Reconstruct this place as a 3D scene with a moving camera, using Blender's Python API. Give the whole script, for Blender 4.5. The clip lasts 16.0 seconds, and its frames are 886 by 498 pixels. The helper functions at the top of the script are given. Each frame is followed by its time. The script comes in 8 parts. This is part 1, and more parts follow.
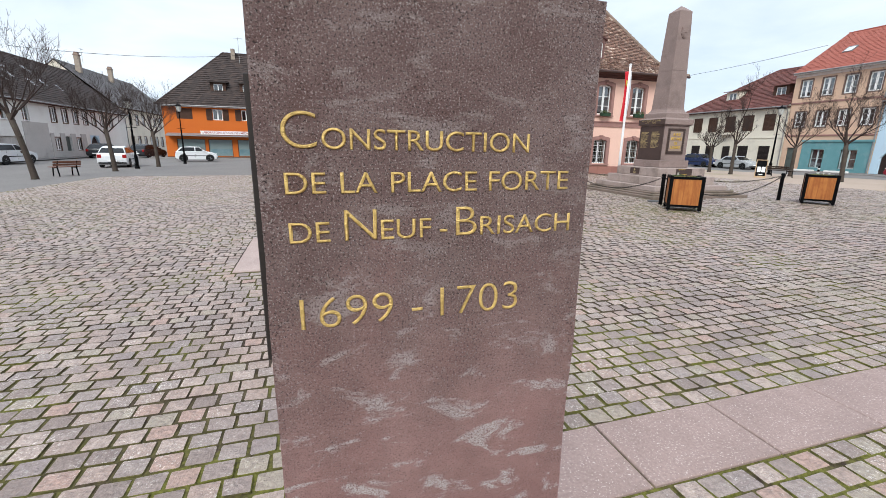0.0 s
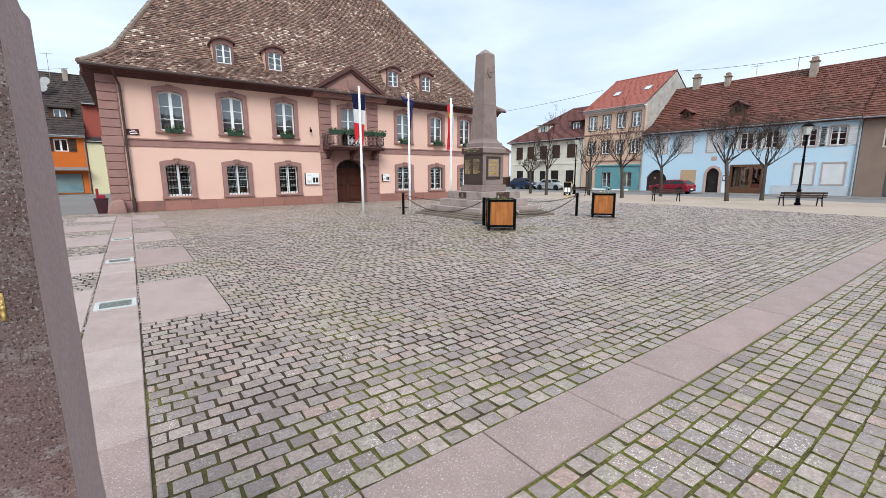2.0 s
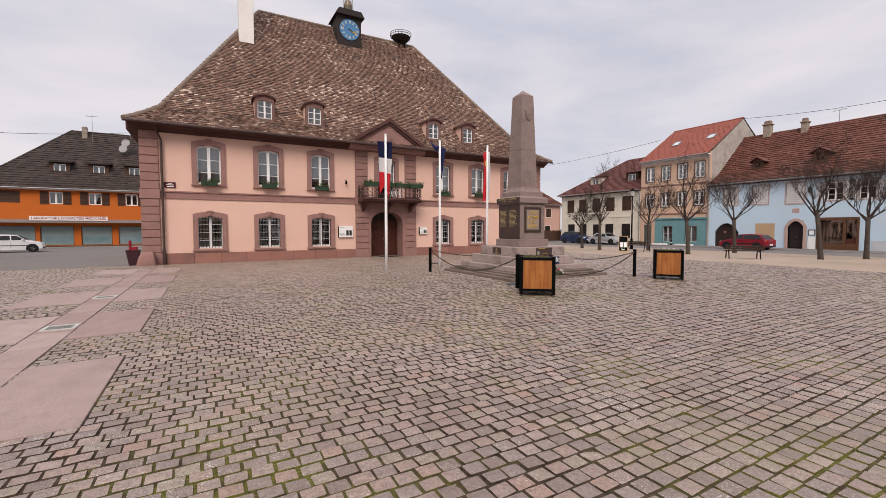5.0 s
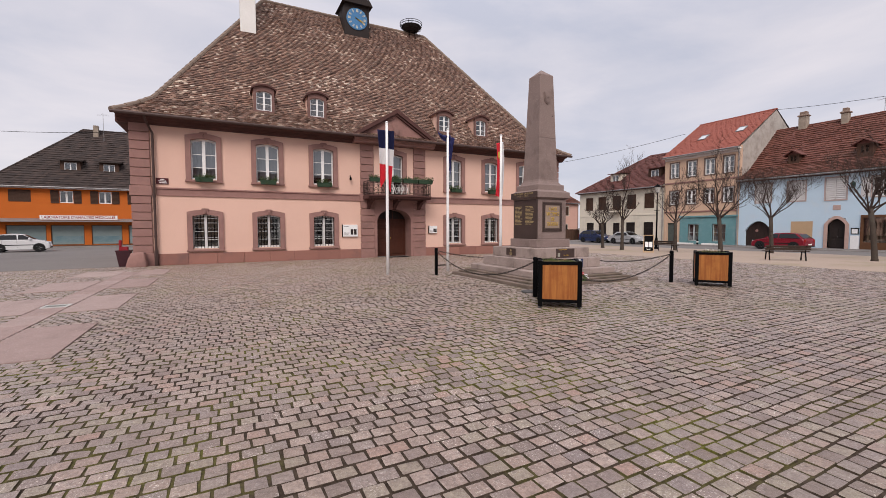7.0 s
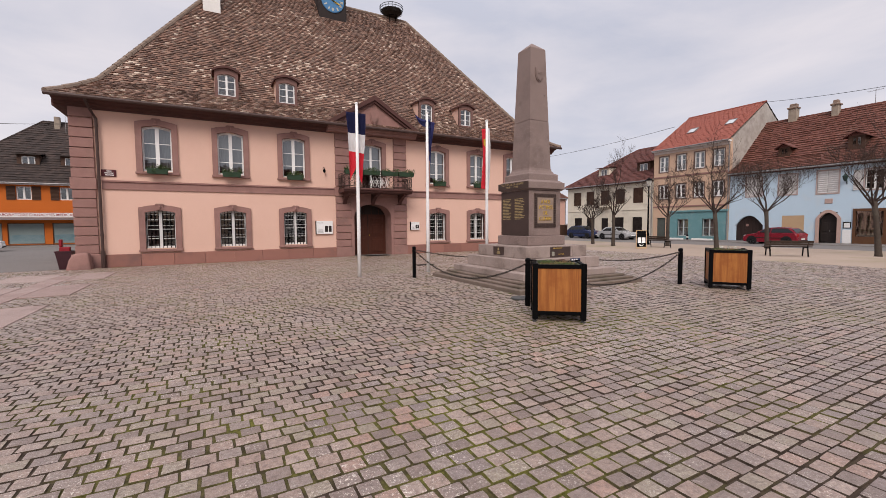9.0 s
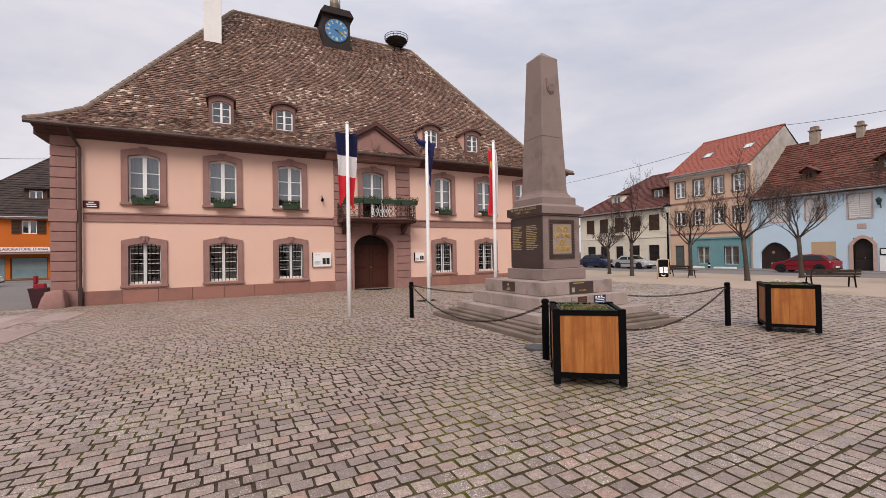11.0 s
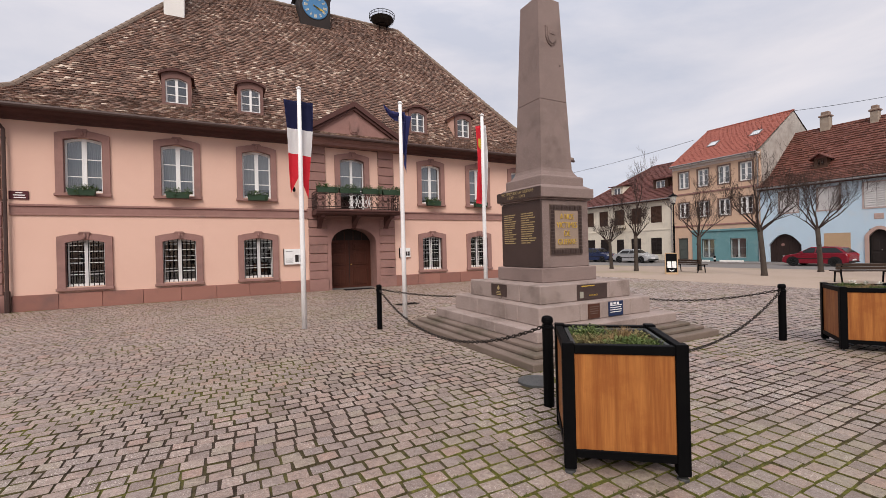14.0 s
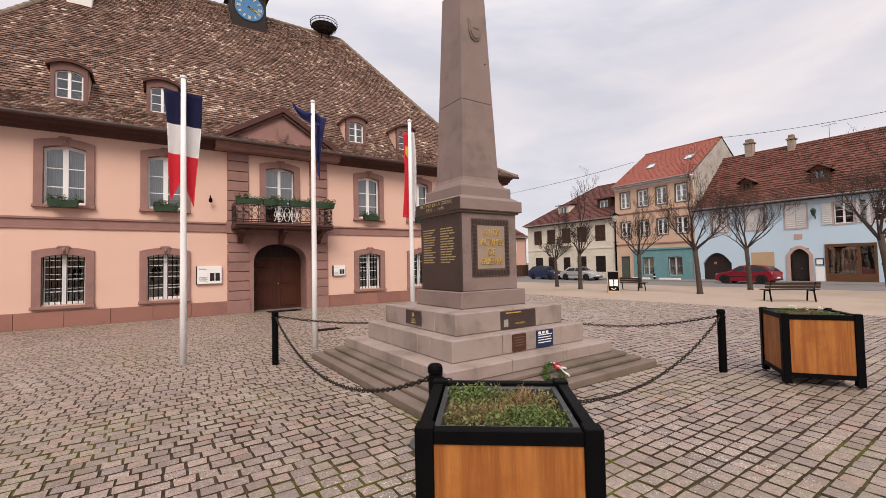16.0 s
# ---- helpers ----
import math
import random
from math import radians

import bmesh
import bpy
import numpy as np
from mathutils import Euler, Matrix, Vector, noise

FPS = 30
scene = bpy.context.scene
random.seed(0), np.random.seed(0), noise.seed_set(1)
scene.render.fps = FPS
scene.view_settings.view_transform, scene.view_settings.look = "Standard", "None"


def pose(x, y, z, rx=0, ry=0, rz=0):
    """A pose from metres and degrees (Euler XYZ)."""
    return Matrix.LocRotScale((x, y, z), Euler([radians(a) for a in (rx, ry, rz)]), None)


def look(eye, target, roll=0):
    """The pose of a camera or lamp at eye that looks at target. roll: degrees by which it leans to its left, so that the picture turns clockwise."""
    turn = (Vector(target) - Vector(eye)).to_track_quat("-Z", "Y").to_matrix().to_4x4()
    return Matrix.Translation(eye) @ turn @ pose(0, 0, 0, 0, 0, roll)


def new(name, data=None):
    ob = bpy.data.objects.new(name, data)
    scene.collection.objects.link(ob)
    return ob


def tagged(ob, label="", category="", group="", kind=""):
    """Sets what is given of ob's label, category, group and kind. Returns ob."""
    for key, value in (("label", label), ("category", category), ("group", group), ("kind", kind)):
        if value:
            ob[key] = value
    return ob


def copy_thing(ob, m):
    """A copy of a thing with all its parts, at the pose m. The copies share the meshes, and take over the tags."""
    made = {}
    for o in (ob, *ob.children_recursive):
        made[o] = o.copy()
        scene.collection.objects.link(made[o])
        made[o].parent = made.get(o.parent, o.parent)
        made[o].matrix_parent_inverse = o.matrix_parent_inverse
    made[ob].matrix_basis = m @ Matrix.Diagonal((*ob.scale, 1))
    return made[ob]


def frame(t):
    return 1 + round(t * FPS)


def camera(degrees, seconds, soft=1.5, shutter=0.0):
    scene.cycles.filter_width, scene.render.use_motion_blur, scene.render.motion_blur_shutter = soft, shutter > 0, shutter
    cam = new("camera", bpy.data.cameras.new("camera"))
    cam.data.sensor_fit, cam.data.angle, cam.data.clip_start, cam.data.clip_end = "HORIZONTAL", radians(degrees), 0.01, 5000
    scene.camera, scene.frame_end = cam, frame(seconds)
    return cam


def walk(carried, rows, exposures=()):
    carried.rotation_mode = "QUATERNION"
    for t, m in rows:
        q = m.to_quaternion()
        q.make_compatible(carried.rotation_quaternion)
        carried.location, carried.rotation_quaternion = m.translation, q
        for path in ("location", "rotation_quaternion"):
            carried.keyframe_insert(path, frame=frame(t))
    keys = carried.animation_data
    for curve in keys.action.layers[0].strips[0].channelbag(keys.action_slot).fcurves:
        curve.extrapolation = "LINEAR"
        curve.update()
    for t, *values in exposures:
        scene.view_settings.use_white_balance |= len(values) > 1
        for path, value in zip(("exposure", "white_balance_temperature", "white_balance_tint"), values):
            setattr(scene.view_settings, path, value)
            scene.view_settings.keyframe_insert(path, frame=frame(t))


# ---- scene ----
cam = camera(92.9, 16.0, soft=0.8)
PATH = [
    (0, (0.03, 1.478, 1.593), (0.597, 3.336, 1.118), 1.0),
    (0.5, (0.037, 1.478, 1.59), (0.759, 3.286, 1.131), 0.6),
    (1, (0.206, 1.454, 1.581), (1.111, 3.182, 1.14), 0.2),
    (1.5, (0.485, 1.403, 1.59), (1.565, 3.037, 1.185), -0.1),
    (2, (0.756, 1.483, 1.61), (1.923, 3.07, 1.265), -0.2),
    (2.5, (1.047, 1.647, 1.604), (2.218, 3.246, 1.334), -0.3),
    (3, (1.39, 1.769, 1.61), (2.514, 3.41, 1.399), -0.4),
    (3.5, (1.657, 1.973, 1.6), (2.734, 3.651, 1.446), -0.4),
    (4, (1.942, 2.234, 1.573), (2.976, 3.942, 1.449), -0.4),
    (4.5, (2.249, 2.479, 1.59), (3.253, 4.206, 1.486), -0.2),
    (7, (3.516, 4.017, 1.573), (4.431, 5.793, 1.472), -0.1),
    (7.5, (3.776, 4.319, 1.588), (4.688, 6.095, 1.478), -0.0),
    (8, (3.983, 4.651, 1.585), (4.903, 6.423, 1.464), -0.0),
    (8.5, (4.229, 4.974, 1.567), (5.166, 6.736, 1.437), -0.1),
    (9, (4.437, 5.288, 1.561), (5.404, 7.034, 1.442), -0.4),
    (9.5, (4.657, 5.606, 1.569), (5.634, 7.349, 1.485), -0.9),
    (10, (4.911, 5.883, 1.596), (5.872, 7.637, 1.574), -1.3),
    (12.5, (6.015, 7.296, 1.61), (6.915, 9.081, 1.649), -0.4),
    (13, (6.268, 7.523, 1.633), (7.17, 9.307, 1.661), -0.4),
    (13.5, (6.452, 7.781, 1.628), (7.365, 9.561, 1.645), -0.9),
    (14, (6.652, 8.011, 1.61), (7.586, 9.779, 1.608), -1.4),
    (14.5, (6.927, 8.172, 1.607), (7.907, 9.915, 1.591), -1.8),
    (15, (7.178, 8.337, 1.6), (8.218, 10.045, 1.585), -1.9),
    (15.5, (7.454, 8.498, 1.619), (8.551, 10.171, 1.629), -1.6),
    (16, (7.774, 8.575, 1.645), (8.892, 10.231, 1.717), -1.2),
]
EXPOSURES = [(0.0, 0.63, 6150, 5), (1.5, 0.63, 6050, 4), (2.3, 0.47, 5900, 2), (3.3, 0.24, 7200, 17), (7.0, 0.11, 6850, 17), (8.2, 0.09, 6850, 17), (10.2, 0.16, 7050, 17), (12.5, 0.12, 6700, 14), (16.0, 0.28, 7300, 17)]
walk(cam, [(t, look(eye, target, roll)) for t, eye, target, roll in PATH], EXPOSURES)

# ---- world, sun ----
world = bpy.data.worlds.new("overcast_sky")
scene.world = world
world.use_nodes = True
wn, wl = world.node_tree.nodes, world.node_tree.links
wn.clear()
SUN_EL, SUN_ROT = radians(42), radians(211)
sky = wn.new("ShaderNodeTexSky")
sky.sky_type, sky.sun_disc, sky.sun_elevation, sky.sun_rotation = "NISHITA", False, SUN_EL, SUN_ROT
wco = wn.new("ShaderNodeTexCoord")
sep = wn.new("ShaderNodeSeparateXYZ")
wl.new(wco.outputs["Generated"], sep.inputs[0])
wmap = wn.new("ShaderNodeMapping")
wmap.inputs["Scale"].default_value = (1.0, 1.0, 3.2)
wl.new(wco.outputs["Generated"], wmap.inputs[0])
cloud = wn.new("ShaderNodeTexNoise")
cloud.inputs["Scale"].default_value, cloud.inputs["Detail"].default_value, cloud.inputs["Roughness"].default_value = 2.1, 6, 0.55
cloud.inputs["Distortion"].default_value = 0.4
wl.new(wmap.outputs[0], cloud.inputs["Vector"])
ramp = wn.new("ShaderNodeValToRGB")
ramp.color_ramp.elements[0].position, ramp.color_ramp.elements[0].color = 0.34, (0.50, 0.55, 0.65, 1)
ramp.color_ramp.elements[1].position, ramp.color_ramp.elements[1].color = 0.66, (0.71, 0.72, 0.77, 1)
wl.new(cloud.outputs["Fac"], ramp.inputs[0])
# an overcast dome is brighter overhead than at the horizon
dome = wn.new("ShaderNodeMapRange")
dome.interpolation_type = "SMOOTHSTEP"
dome.inputs["From Min"].default_value, dome.inputs["From Max"].default_value = 0.32, 1.0
dome.inputs["To Min"].default_value, dome.inputs["To Max"].default_value = 1.0, 1.65
wl.new(sep.outputs["Z"], dome.inputs["Value"])
wmul = wn.new("ShaderNodeVectorMath")
wmul.operation = "SCALE"
wl.new(ramp.outputs["Color"], wmul.inputs[0])
wl.new(dome.outputs["Result"], wmul.inputs["Scale"])
bg_sky, bg_cloud, wadd, wout = (wn.new(k) for k in ("ShaderNodeBackground", "ShaderNodeBackground", "ShaderNodeAddShader", "ShaderNodeOutputWorld"))
bg_sky.inputs["Strength"].default_value = 0.012
bg_cloud.inputs["Strength"].default_value = 0.92
wl.new(sky.outputs[0], bg_sky.inputs["Color"])
wl.new(wmul.outputs[0], bg_cloud.inputs["Color"])
wl.new(bg_sky.outputs[0], wadd.inputs[0])
wl.new(bg_cloud.outputs[0], wadd.inputs[1])
wl.new(wadd.outputs[0], wout.inputs["Surface"])
sun = new("sun", bpy.data.lights.new("sun", "SUN"))
sun.data.energy, sun.data.angle, sun.data.color = 2.2, radians(30), (1.0, 0.96, 0.9)
sun.matrix_world = look((0, 0, 40), (0 + math.sin(SUN_ROT) * -30 * math.cos(SUN_EL), -30 * math.cos(SUN_ROT) * math.cos(SUN_EL), 40 - 30 * math.sin(SUN_EL)))


# ---- materials ----
def mat(name, base, var=None, scale=6.0, fine=60.0, rough=0.8, bump=0.15, bump_scale=None, metal=0.0, amount=0.6, island=None, cluster=0.0, objrand=None, stretch=None, spec=0.25, stain=None, stain_scale=0.7, speck=None, mottle=0.35):
    """A procedural surface: two scales of noise between base and var, random per piece, optional stains, fine relief."""
    m = bpy.data.materials.new(name)
    m.use_nodes = True
    n, l = m.node_tree.nodes, m.node_tree.links
    b = n["Principled BSDF"]
    b.inputs["Roughness"].default_value, b.inputs["Metallic"].default_value = rough, metal
    b.inputs["Specular IOR Level"].default_value = spec
    co = n.new("ShaderNodeTexCoord")
    vec = co.outputs["Object"]
    if stretch:
        mp = n.new("ShaderNodeMapping")
        mp.inputs["Scale"].default_value = stretch
        l.new(vec, mp.inputs[0])
        vec = mp.outputs[0]
    big = n.new("ShaderNodeTexNoise")
    big.inputs["Scale"].default_value, big.inputs["Detail"].default_value, big.inputs["Roughness"].default_value = scale, 5, 0.6
    l.new(vec, big.inputs["Vector"])
    small = n.new("ShaderNodeTexNoise")
    small.inputs["Scale"].default_value, small.inputs["Detail"].default_value = fine, 4
    l.new(vec, small.inputs["Vector"])
    var = var or tuple(c * 0.72 for c in base)

    def mix(fac, a, c):
        x = n.new("ShaderNodeMix")
        x.data_type = "RGBA"
        for sock, val in ((x.inputs[0], fac), (x.inputs[6], a), (x.inputs[7], c)):
            if isinstance(val, tuple):
                sock.default_value = (*val, 1) if len(val) == 3 else val
            elif isinstance(val, float):
                sock.default_value = val
            else:
                l.new(val, sock)
        return x.outputs[2]

    def rng(v, lo, hi, a=0.0, c=1.0):
        x = n.new("ShaderNodeMapRange")
        x.inputs["From Min"].default_value, x.inputs["From Max"].default_value = lo, hi
        x.inputs["To Min"].default_value, x.inputs["To Max"].default_value = a, c
        l.new(v, x.inputs["Value"])
        return x.outputs["Result"]

    col = mix(rng(big.outputs["Fac"], 0.35, 0.65, 0.0, amount), tuple(base), tuple(var))
    col = mix(rng(small.outputs["Fac"], 0.3, 0.7, 0.0, mottle), col, tuple(c * 0.55 for c in base))
    pieces = island or objrand
    if pieces:
        if island:
            g = n.new("ShaderNodeNewGeometry")
            r = g.outputs["Random Per Island"]
        else:
            g = n.new("ShaderNodeObjectInfo")
            r = g.outputs["Random"]
        if cluster:
            cn, ca = n.new("ShaderNodeTexNoise"), n.new("ShaderNodeMath")
            cn.inputs["Scale"].default_value, cn.inputs["Detail"].default_value = 0.42, 5
            l.new(co.outputs["Object"], cn.inputs["Vector"])
            ca.use_clamp = True
            l.new(r, ca.inputs[0])
            l.new(rng(cn.outputs["Fac"], 0.35, 0.68, -cluster, cluster * 0.6), ca.inputs[1])
            r = ca.outputs[0]
        cr = n.new("ShaderNodeValToRGB")
        cr.color_ramp.interpolation = "CONSTANT" if len(pieces) > 3 else "LINEAR"
        while len(cr.color_ramp.elements) < len(pieces):
            cr.color_ramp.elements.new(0.5)
        for e, (p, c) in zip(cr.color_ramp.elements, pieces):
            e.position, e.color = p, (*c, 1)
        l.new(r, cr.inputs[0])
        col = mix(0.72, col, cr.outputs[0])
    if stain:
        st = n.new("ShaderNodeTexNoise")
        st.inputs["Scale"].default_value, st.inputs["Detail"].default_value, st.inputs["Roughness"].default_value = stain_scale, 6, 0.65
        geo = n.new("ShaderNodeTexCoord")
        l.new(geo.outputs["Object"], st.inputs["Vector"])
        col = mix(rng(st.outputs["Fac"], 0.52, 0.72, 0.0, 0.75), col, tuple(stain))
    if speck:
        sp = n.new("ShaderNodeTexNoise")
        sp.inputs["Scale"].default_value, sp.inputs["Detail"].default_value = fine * 1.6, 3
        l.new(vec, sp.inputs["Vector"])
        col = mix(rng(sp.outputs["Fac"], 0.61, 0.69, 0.0, 0.85), col, tuple(speck))
    l.new(col, b.inputs["Base Color"])
    l.new(rng(small.outputs["Fac"], 0.3, 0.7, max(0.02, rough - 0.08), min(1.0, rough + 0.08)), b.inputs["Roughness"])
    if bump:
        bp = n.new("ShaderNodeBump")
        bp.inputs["Strength"].default_value, bp.inputs["Distance"].default_value = bump, 0.01
        if bump_scale:
            bt = n.new("ShaderNodeTexNoise")
            bt.inputs["Scale"].default_value, bt.inputs["Detail"].default_value = bump_scale, 6
            l.new(vec, bt.inputs["Vector"])
            l.new(bt.outputs["Fac"], bp.inputs["Height"])
        else:
            l.new(small.outputs["Fac"], bp.inputs["Height"])
        l.new(bp.outputs[0], b.inputs["Normal"])
    return m


def glass_mat(name, tint, base_gloss=0.06, ior=2.1):
    m = bpy.data.materials.new(name)
    m.use_nodes = True
    n, l = m.node_tree.nodes, m.node_tree.links
    n.clear()
    out, mx, tr, gl, fr = (n.new(k) for k in ("ShaderNodeOutputMaterial", "ShaderNodeMixShader", "ShaderNodeBsdfTransparent", "ShaderNodeBsdfGlossy", "ShaderNodeFresnel"))
    tr.inputs["Color"].default_value = (*tint, 1)
    gl.inputs["Roughness"].default_value = 0.015
    fr.inputs["IOR"].default_value = ior
    wv = n.new("ShaderNodeTexNoise")
    wv.inputs["Scale"].default_value = 1.6
    bp = n.new("ShaderNodeBump")
    bp.inputs["Strength"].default_value, bp.inputs["Distance"].default_value = 0.12, 0.02
    co = n.new("ShaderNodeTexCoord")
    l.new(co.outputs["Object"], wv.inputs["Vector"])
    l.new(wv.outputs["Fac"], bp.inputs["Height"])
    l.new(bp.outputs[0], gl.inputs["Normal"])
    l.new(fr.outputs[0], mx.inputs[0])
    l.new(tr.outputs[0], mx.inputs[1])
    l.new(gl.outputs[0], mx.inputs[2])
    l.new(mx.outputs[0], out.inputs["Surface"])
    return m


SANDSTONE = mat("red_sandstone_dressing", (0.325, 0.182, 0.158), (0.245, 0.132, 0.116), 2.2, 70, 0.88, 0.3, stain=(0.19, 0.118, 0.102), stain_scale=1.4)
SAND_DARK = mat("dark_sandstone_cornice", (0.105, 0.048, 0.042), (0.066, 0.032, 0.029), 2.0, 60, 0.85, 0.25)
PLINTH = mat("red_sandstone_plinth", (0.30, 0.135, 0.105), (0.22, 0.1, 0.085), 3.0, 80, 0.9, 0.3, objrand=((0.0, (0.24, 0.115, 0.095)), (1.0, (0.34, 0.165, 0.13))), stain=(0.17, 0.1, 0.09), stain_scale=0.9)
PLASTER_PINK = mat("salmon_plaster", (0.745, 0.492, 0.398), (0.69, 0.445, 0.352), 0.5, 90, 0.92, 0.16, stain=(0.63, 0.40, 0.325), stain_scale=0.55)


def stele_material():
    """Red sandstone, darker and grainier above, redder below, with pale slanting scuffs."""
    m = bpy.data.materials.new("weathered_red_sandstone_stele")
    m.use_nodes = True
    n, l = m.node_tree.nodes, m.node_tree.links
    b = n["Principled BSDF"]
    b.inputs["Roughness"].default_value, b.inputs["Specular IOR Level"].default_value = 0.7, 0.25
    co = n.new("ShaderNodeTexCoord")

    def tex(scale, detail, rough, vec=None, dist=0.0):
        t = n.new("ShaderNodeTexNoise")
        t.inputs["Scale"].default_value, t.inputs["Detail"].default_value = scale, detail
        t.inputs["Roughness"].default_value, t.inputs["Distortion"].default_value = rough, dist
        l.new(vec or co.outputs["Object"], t.inputs["Vector"])
        return t.outputs["Fac"]

    def fit(v, lo, hi, a=0.0, c=1.0):
        x = n.new("ShaderNodeMapRange")
        for k, val in zip(("From Min", "From Max", "To Min", "To Max"), (lo, hi, a, c)):
            x.inputs[k].default_value = val
        l.new(v, x.inputs["Value"])
        return x.outputs["Result"]

    def mul(a, c, op="MULTIPLY"):
        x = n.new("ShaderNodeMath")
        x.operation = op
        l.new(a, x.inputs[0])
        l.new(c, x.inputs[1])
        return x.outputs[0]

    def mix(fac, a, c):
        x = n.new("ShaderNodeMix")
        x.data_type = "RGBA"
        l.new(fac, x.inputs[0])
        for sock, val in ((x.inputs[6], a), (x.inputs[7], c)):
            if isinstance(val, tuple):
                sock.default_value = (*val, 1)
            else:
                l.new(val, sock)
        return x.outputs[2]

    sep = n.new("ShaderNodeSeparateXYZ")
    l.new(co.outputs["Object"], sep.inputs[0])
    turn = n.new("ShaderNodeMapping")
    turn.inputs["Rotation"].default_value = (0, radians(22), 0)
    turn.inputs["Scale"].default_value = (3.4, 3.4, 8.0)
    l.new(co.outputs["Object"], turn.inputs[0])
    col = mix(fit(tex(2.4, 6, 0.65), 0.32, 0.68), (0.255, 0.138, 0.126), (0.37, 0.225, 0.206))
    col = mix(fit(tex(17, 6, 0.7), 0.35, 0.7, 0.0, 0.55), col, (0.215, 0.118, 0.108))
    high = fit(mul(sep.outputs["Z"], tex(3.2, 6, 0.7), "ADD"), 1.38, 1.92, 0.0, 0.88)
    col = mix(high, col, mix(fit(tex(4.2, 7, 0.75), 0.36, 0.64), (0.105, 0.062, 0.056), (0.195, 0.142, 0.132)))
    scuff = fit(tex(1.9, 7, 0.68, turn.outputs[0], 0.7), 0.54, 0.61, 0.0, 0.95)
    grain = tex(215, 4, 0.75)
    col = mix(mul(mul(scuff, fit(high, 0.0, 0.8, 1.0, 0.3)), fit(grain, 0.36, 0.56)), col, (0.50, 0.46, 0.445))
    pits = fit(grain, 0.455, 0.40, 0.0, 0.9)
    col = mix(mul(pits, fit(high, 0.0, 0.85, 0.42, 1.0)), col, (0.018, 0.012, 0.011))
    grit = fit(tex(260, 3, 0.7), 0.57, 0.63, 0.0, 0.85)
    col = mix(mul(grit, fit(high, 0.0, 0.85, 0.3, 1.0)), col, (0.40, 0.345, 0.33))
    col = mix(fit(tex(62, 3, 0.5), 0.69, 0.72, 0.0, 0.7), col, (0.36, 0.28, 0.265))
    l.new(col, b.inputs["Base Color"])
    bp = n.new("ShaderNodeBump")
    bp.inputs["Strength"].default_value, bp.inputs["Distance"].default_value = 0.9, 0.008
    l.new(mul(grain, tex(35, 5, 0.6), "ADD"), bp.inputs["Height"])
    l.new(bp.outputs[0], b.inputs["Normal"])
    return m


STELE = stele_material()
# paler pink for the stele's bright side; its light is put into the colour
STELE_LIT = mat("lit_pink_sandstone", (0.42, 0.315, 0.30), (0.34, 0.25, 0.24), 3, 90, 0.85, 0.3)
STELE_SIDE = mat("dark_metal_panel", (0.03, 0.024, 0.022), None, 5, 80, 0.6, 0.1)
# worn gilding; its strong light-dark noise also paints highlights of the cut strokes
GOLD_WORN_GLINTS = mat("worn_gilding_with_painted_glints", (0.80, 0.56, 0.20), (0.30, 0.18, 0.055), 60, 190, 0.38, 0.7, metal=0.45, mottle=0.5)
GOLD = mat("gilded_letter", (0.74, 0.50, 0.10), (0.50, 0.32, 0.06), 40, 200, 0.42, 0.2, metal=0.35)
GRANITE = mat("grey_pink_granite", (0.275, 0.203, 0.182), (0.205, 0.150, 0.135), 1.2, 110, 0.8, 0.4, stain=(0.12, 0.088, 0.078), stain_scale=1.6, speck=(0.42, 0.35, 0.33), mottle=0.6)
GRANITE_STEP = mat("pale_granite_step", (0.40, 0.318, 0.285), (0.27, 0.208, 0.184), 2.0, 110, 0.8, 0.4, stain=(0.150, 0.115, 0.096), stain_scale=2.1, speck=(0.52, 0.45, 0.42), mottle=0.75)
STEP_DARK = mat("weathered_low_step", (0.225, 0.170, 0.142), (0.135, 0.104, 0.080), 1.6, 90, 0.85, 0.35, stain=(0.085, 0.075, 0.048), stain_scale=1.5, mottle=0.6)
BRONZE = mat("dark_bronze_plaque", (0.085, 0.058, 0.052), (0.06, 0.042, 0.038), 4, 120, 0.5, 0.15, metal=0.3)
BRONZE_RELIEF = mat("bronze_relief", (0.17, 0.125, 0.105), (0.10, 0.075, 0.065), 9, 120, 0.5, 0.2, metal=0.3)
BLACK = mat("black_painted_steel", (0.0035, 0.0035, 0.004), (0.006, 0.006, 0.006), 8, 120, 0.5, 0.03, spec=0.035)
CHAIN = mat("dark_iron_chain", (0.035, 0.03, 0.027), (0.06, 0.045, 0.035), 20, 150, 0.55, 0.2, metal=0.6)
WOOD = mat("varnished_planter_wood", (0.45, 0.172, 0.045), (0.22, 0.062, 0.015), 2.6, 16, 0.5, 0.08, stretch=(9, 9, 0.4), stain=(0.25, 0.075, 0.018), stain_scale=3.2, amount=1.0, mottle=0.5)
WOOD_DARK = mat("dark_bench_wood", (0.055, 0.035, 0.026), (0.035, 0.024, 0.018), 6, 60, 0.7, 0.2, stretch=(1, 8, 8))
WOOD_BROWN = mat("brown_bench_wood", (0.19, 0.085, 0.055), (0.12, 0.055, 0.035), 6, 60, 0.7, 0.2, stretch=(1, 8, 8))
DOOR_WOOD = mat("dark_oak_door", (0.085, 0.027, 0.016), (0.045, 0.015, 0.010), 3, 30, 0.55, 0.15, stretch=(6, 6, 0.6), spec=0.2)
WHITE = mat("white_paint", (0.84, 0.84, 0.83), (0.78, 0.78, 0.77), 3, 60, 0.45, 0.03)
POLE = mat("white_flagpole_paint", (0.88, 0.875, 0.87), (0.82, 0.81, 0.80), 2, 60, 0.35, 0.02)
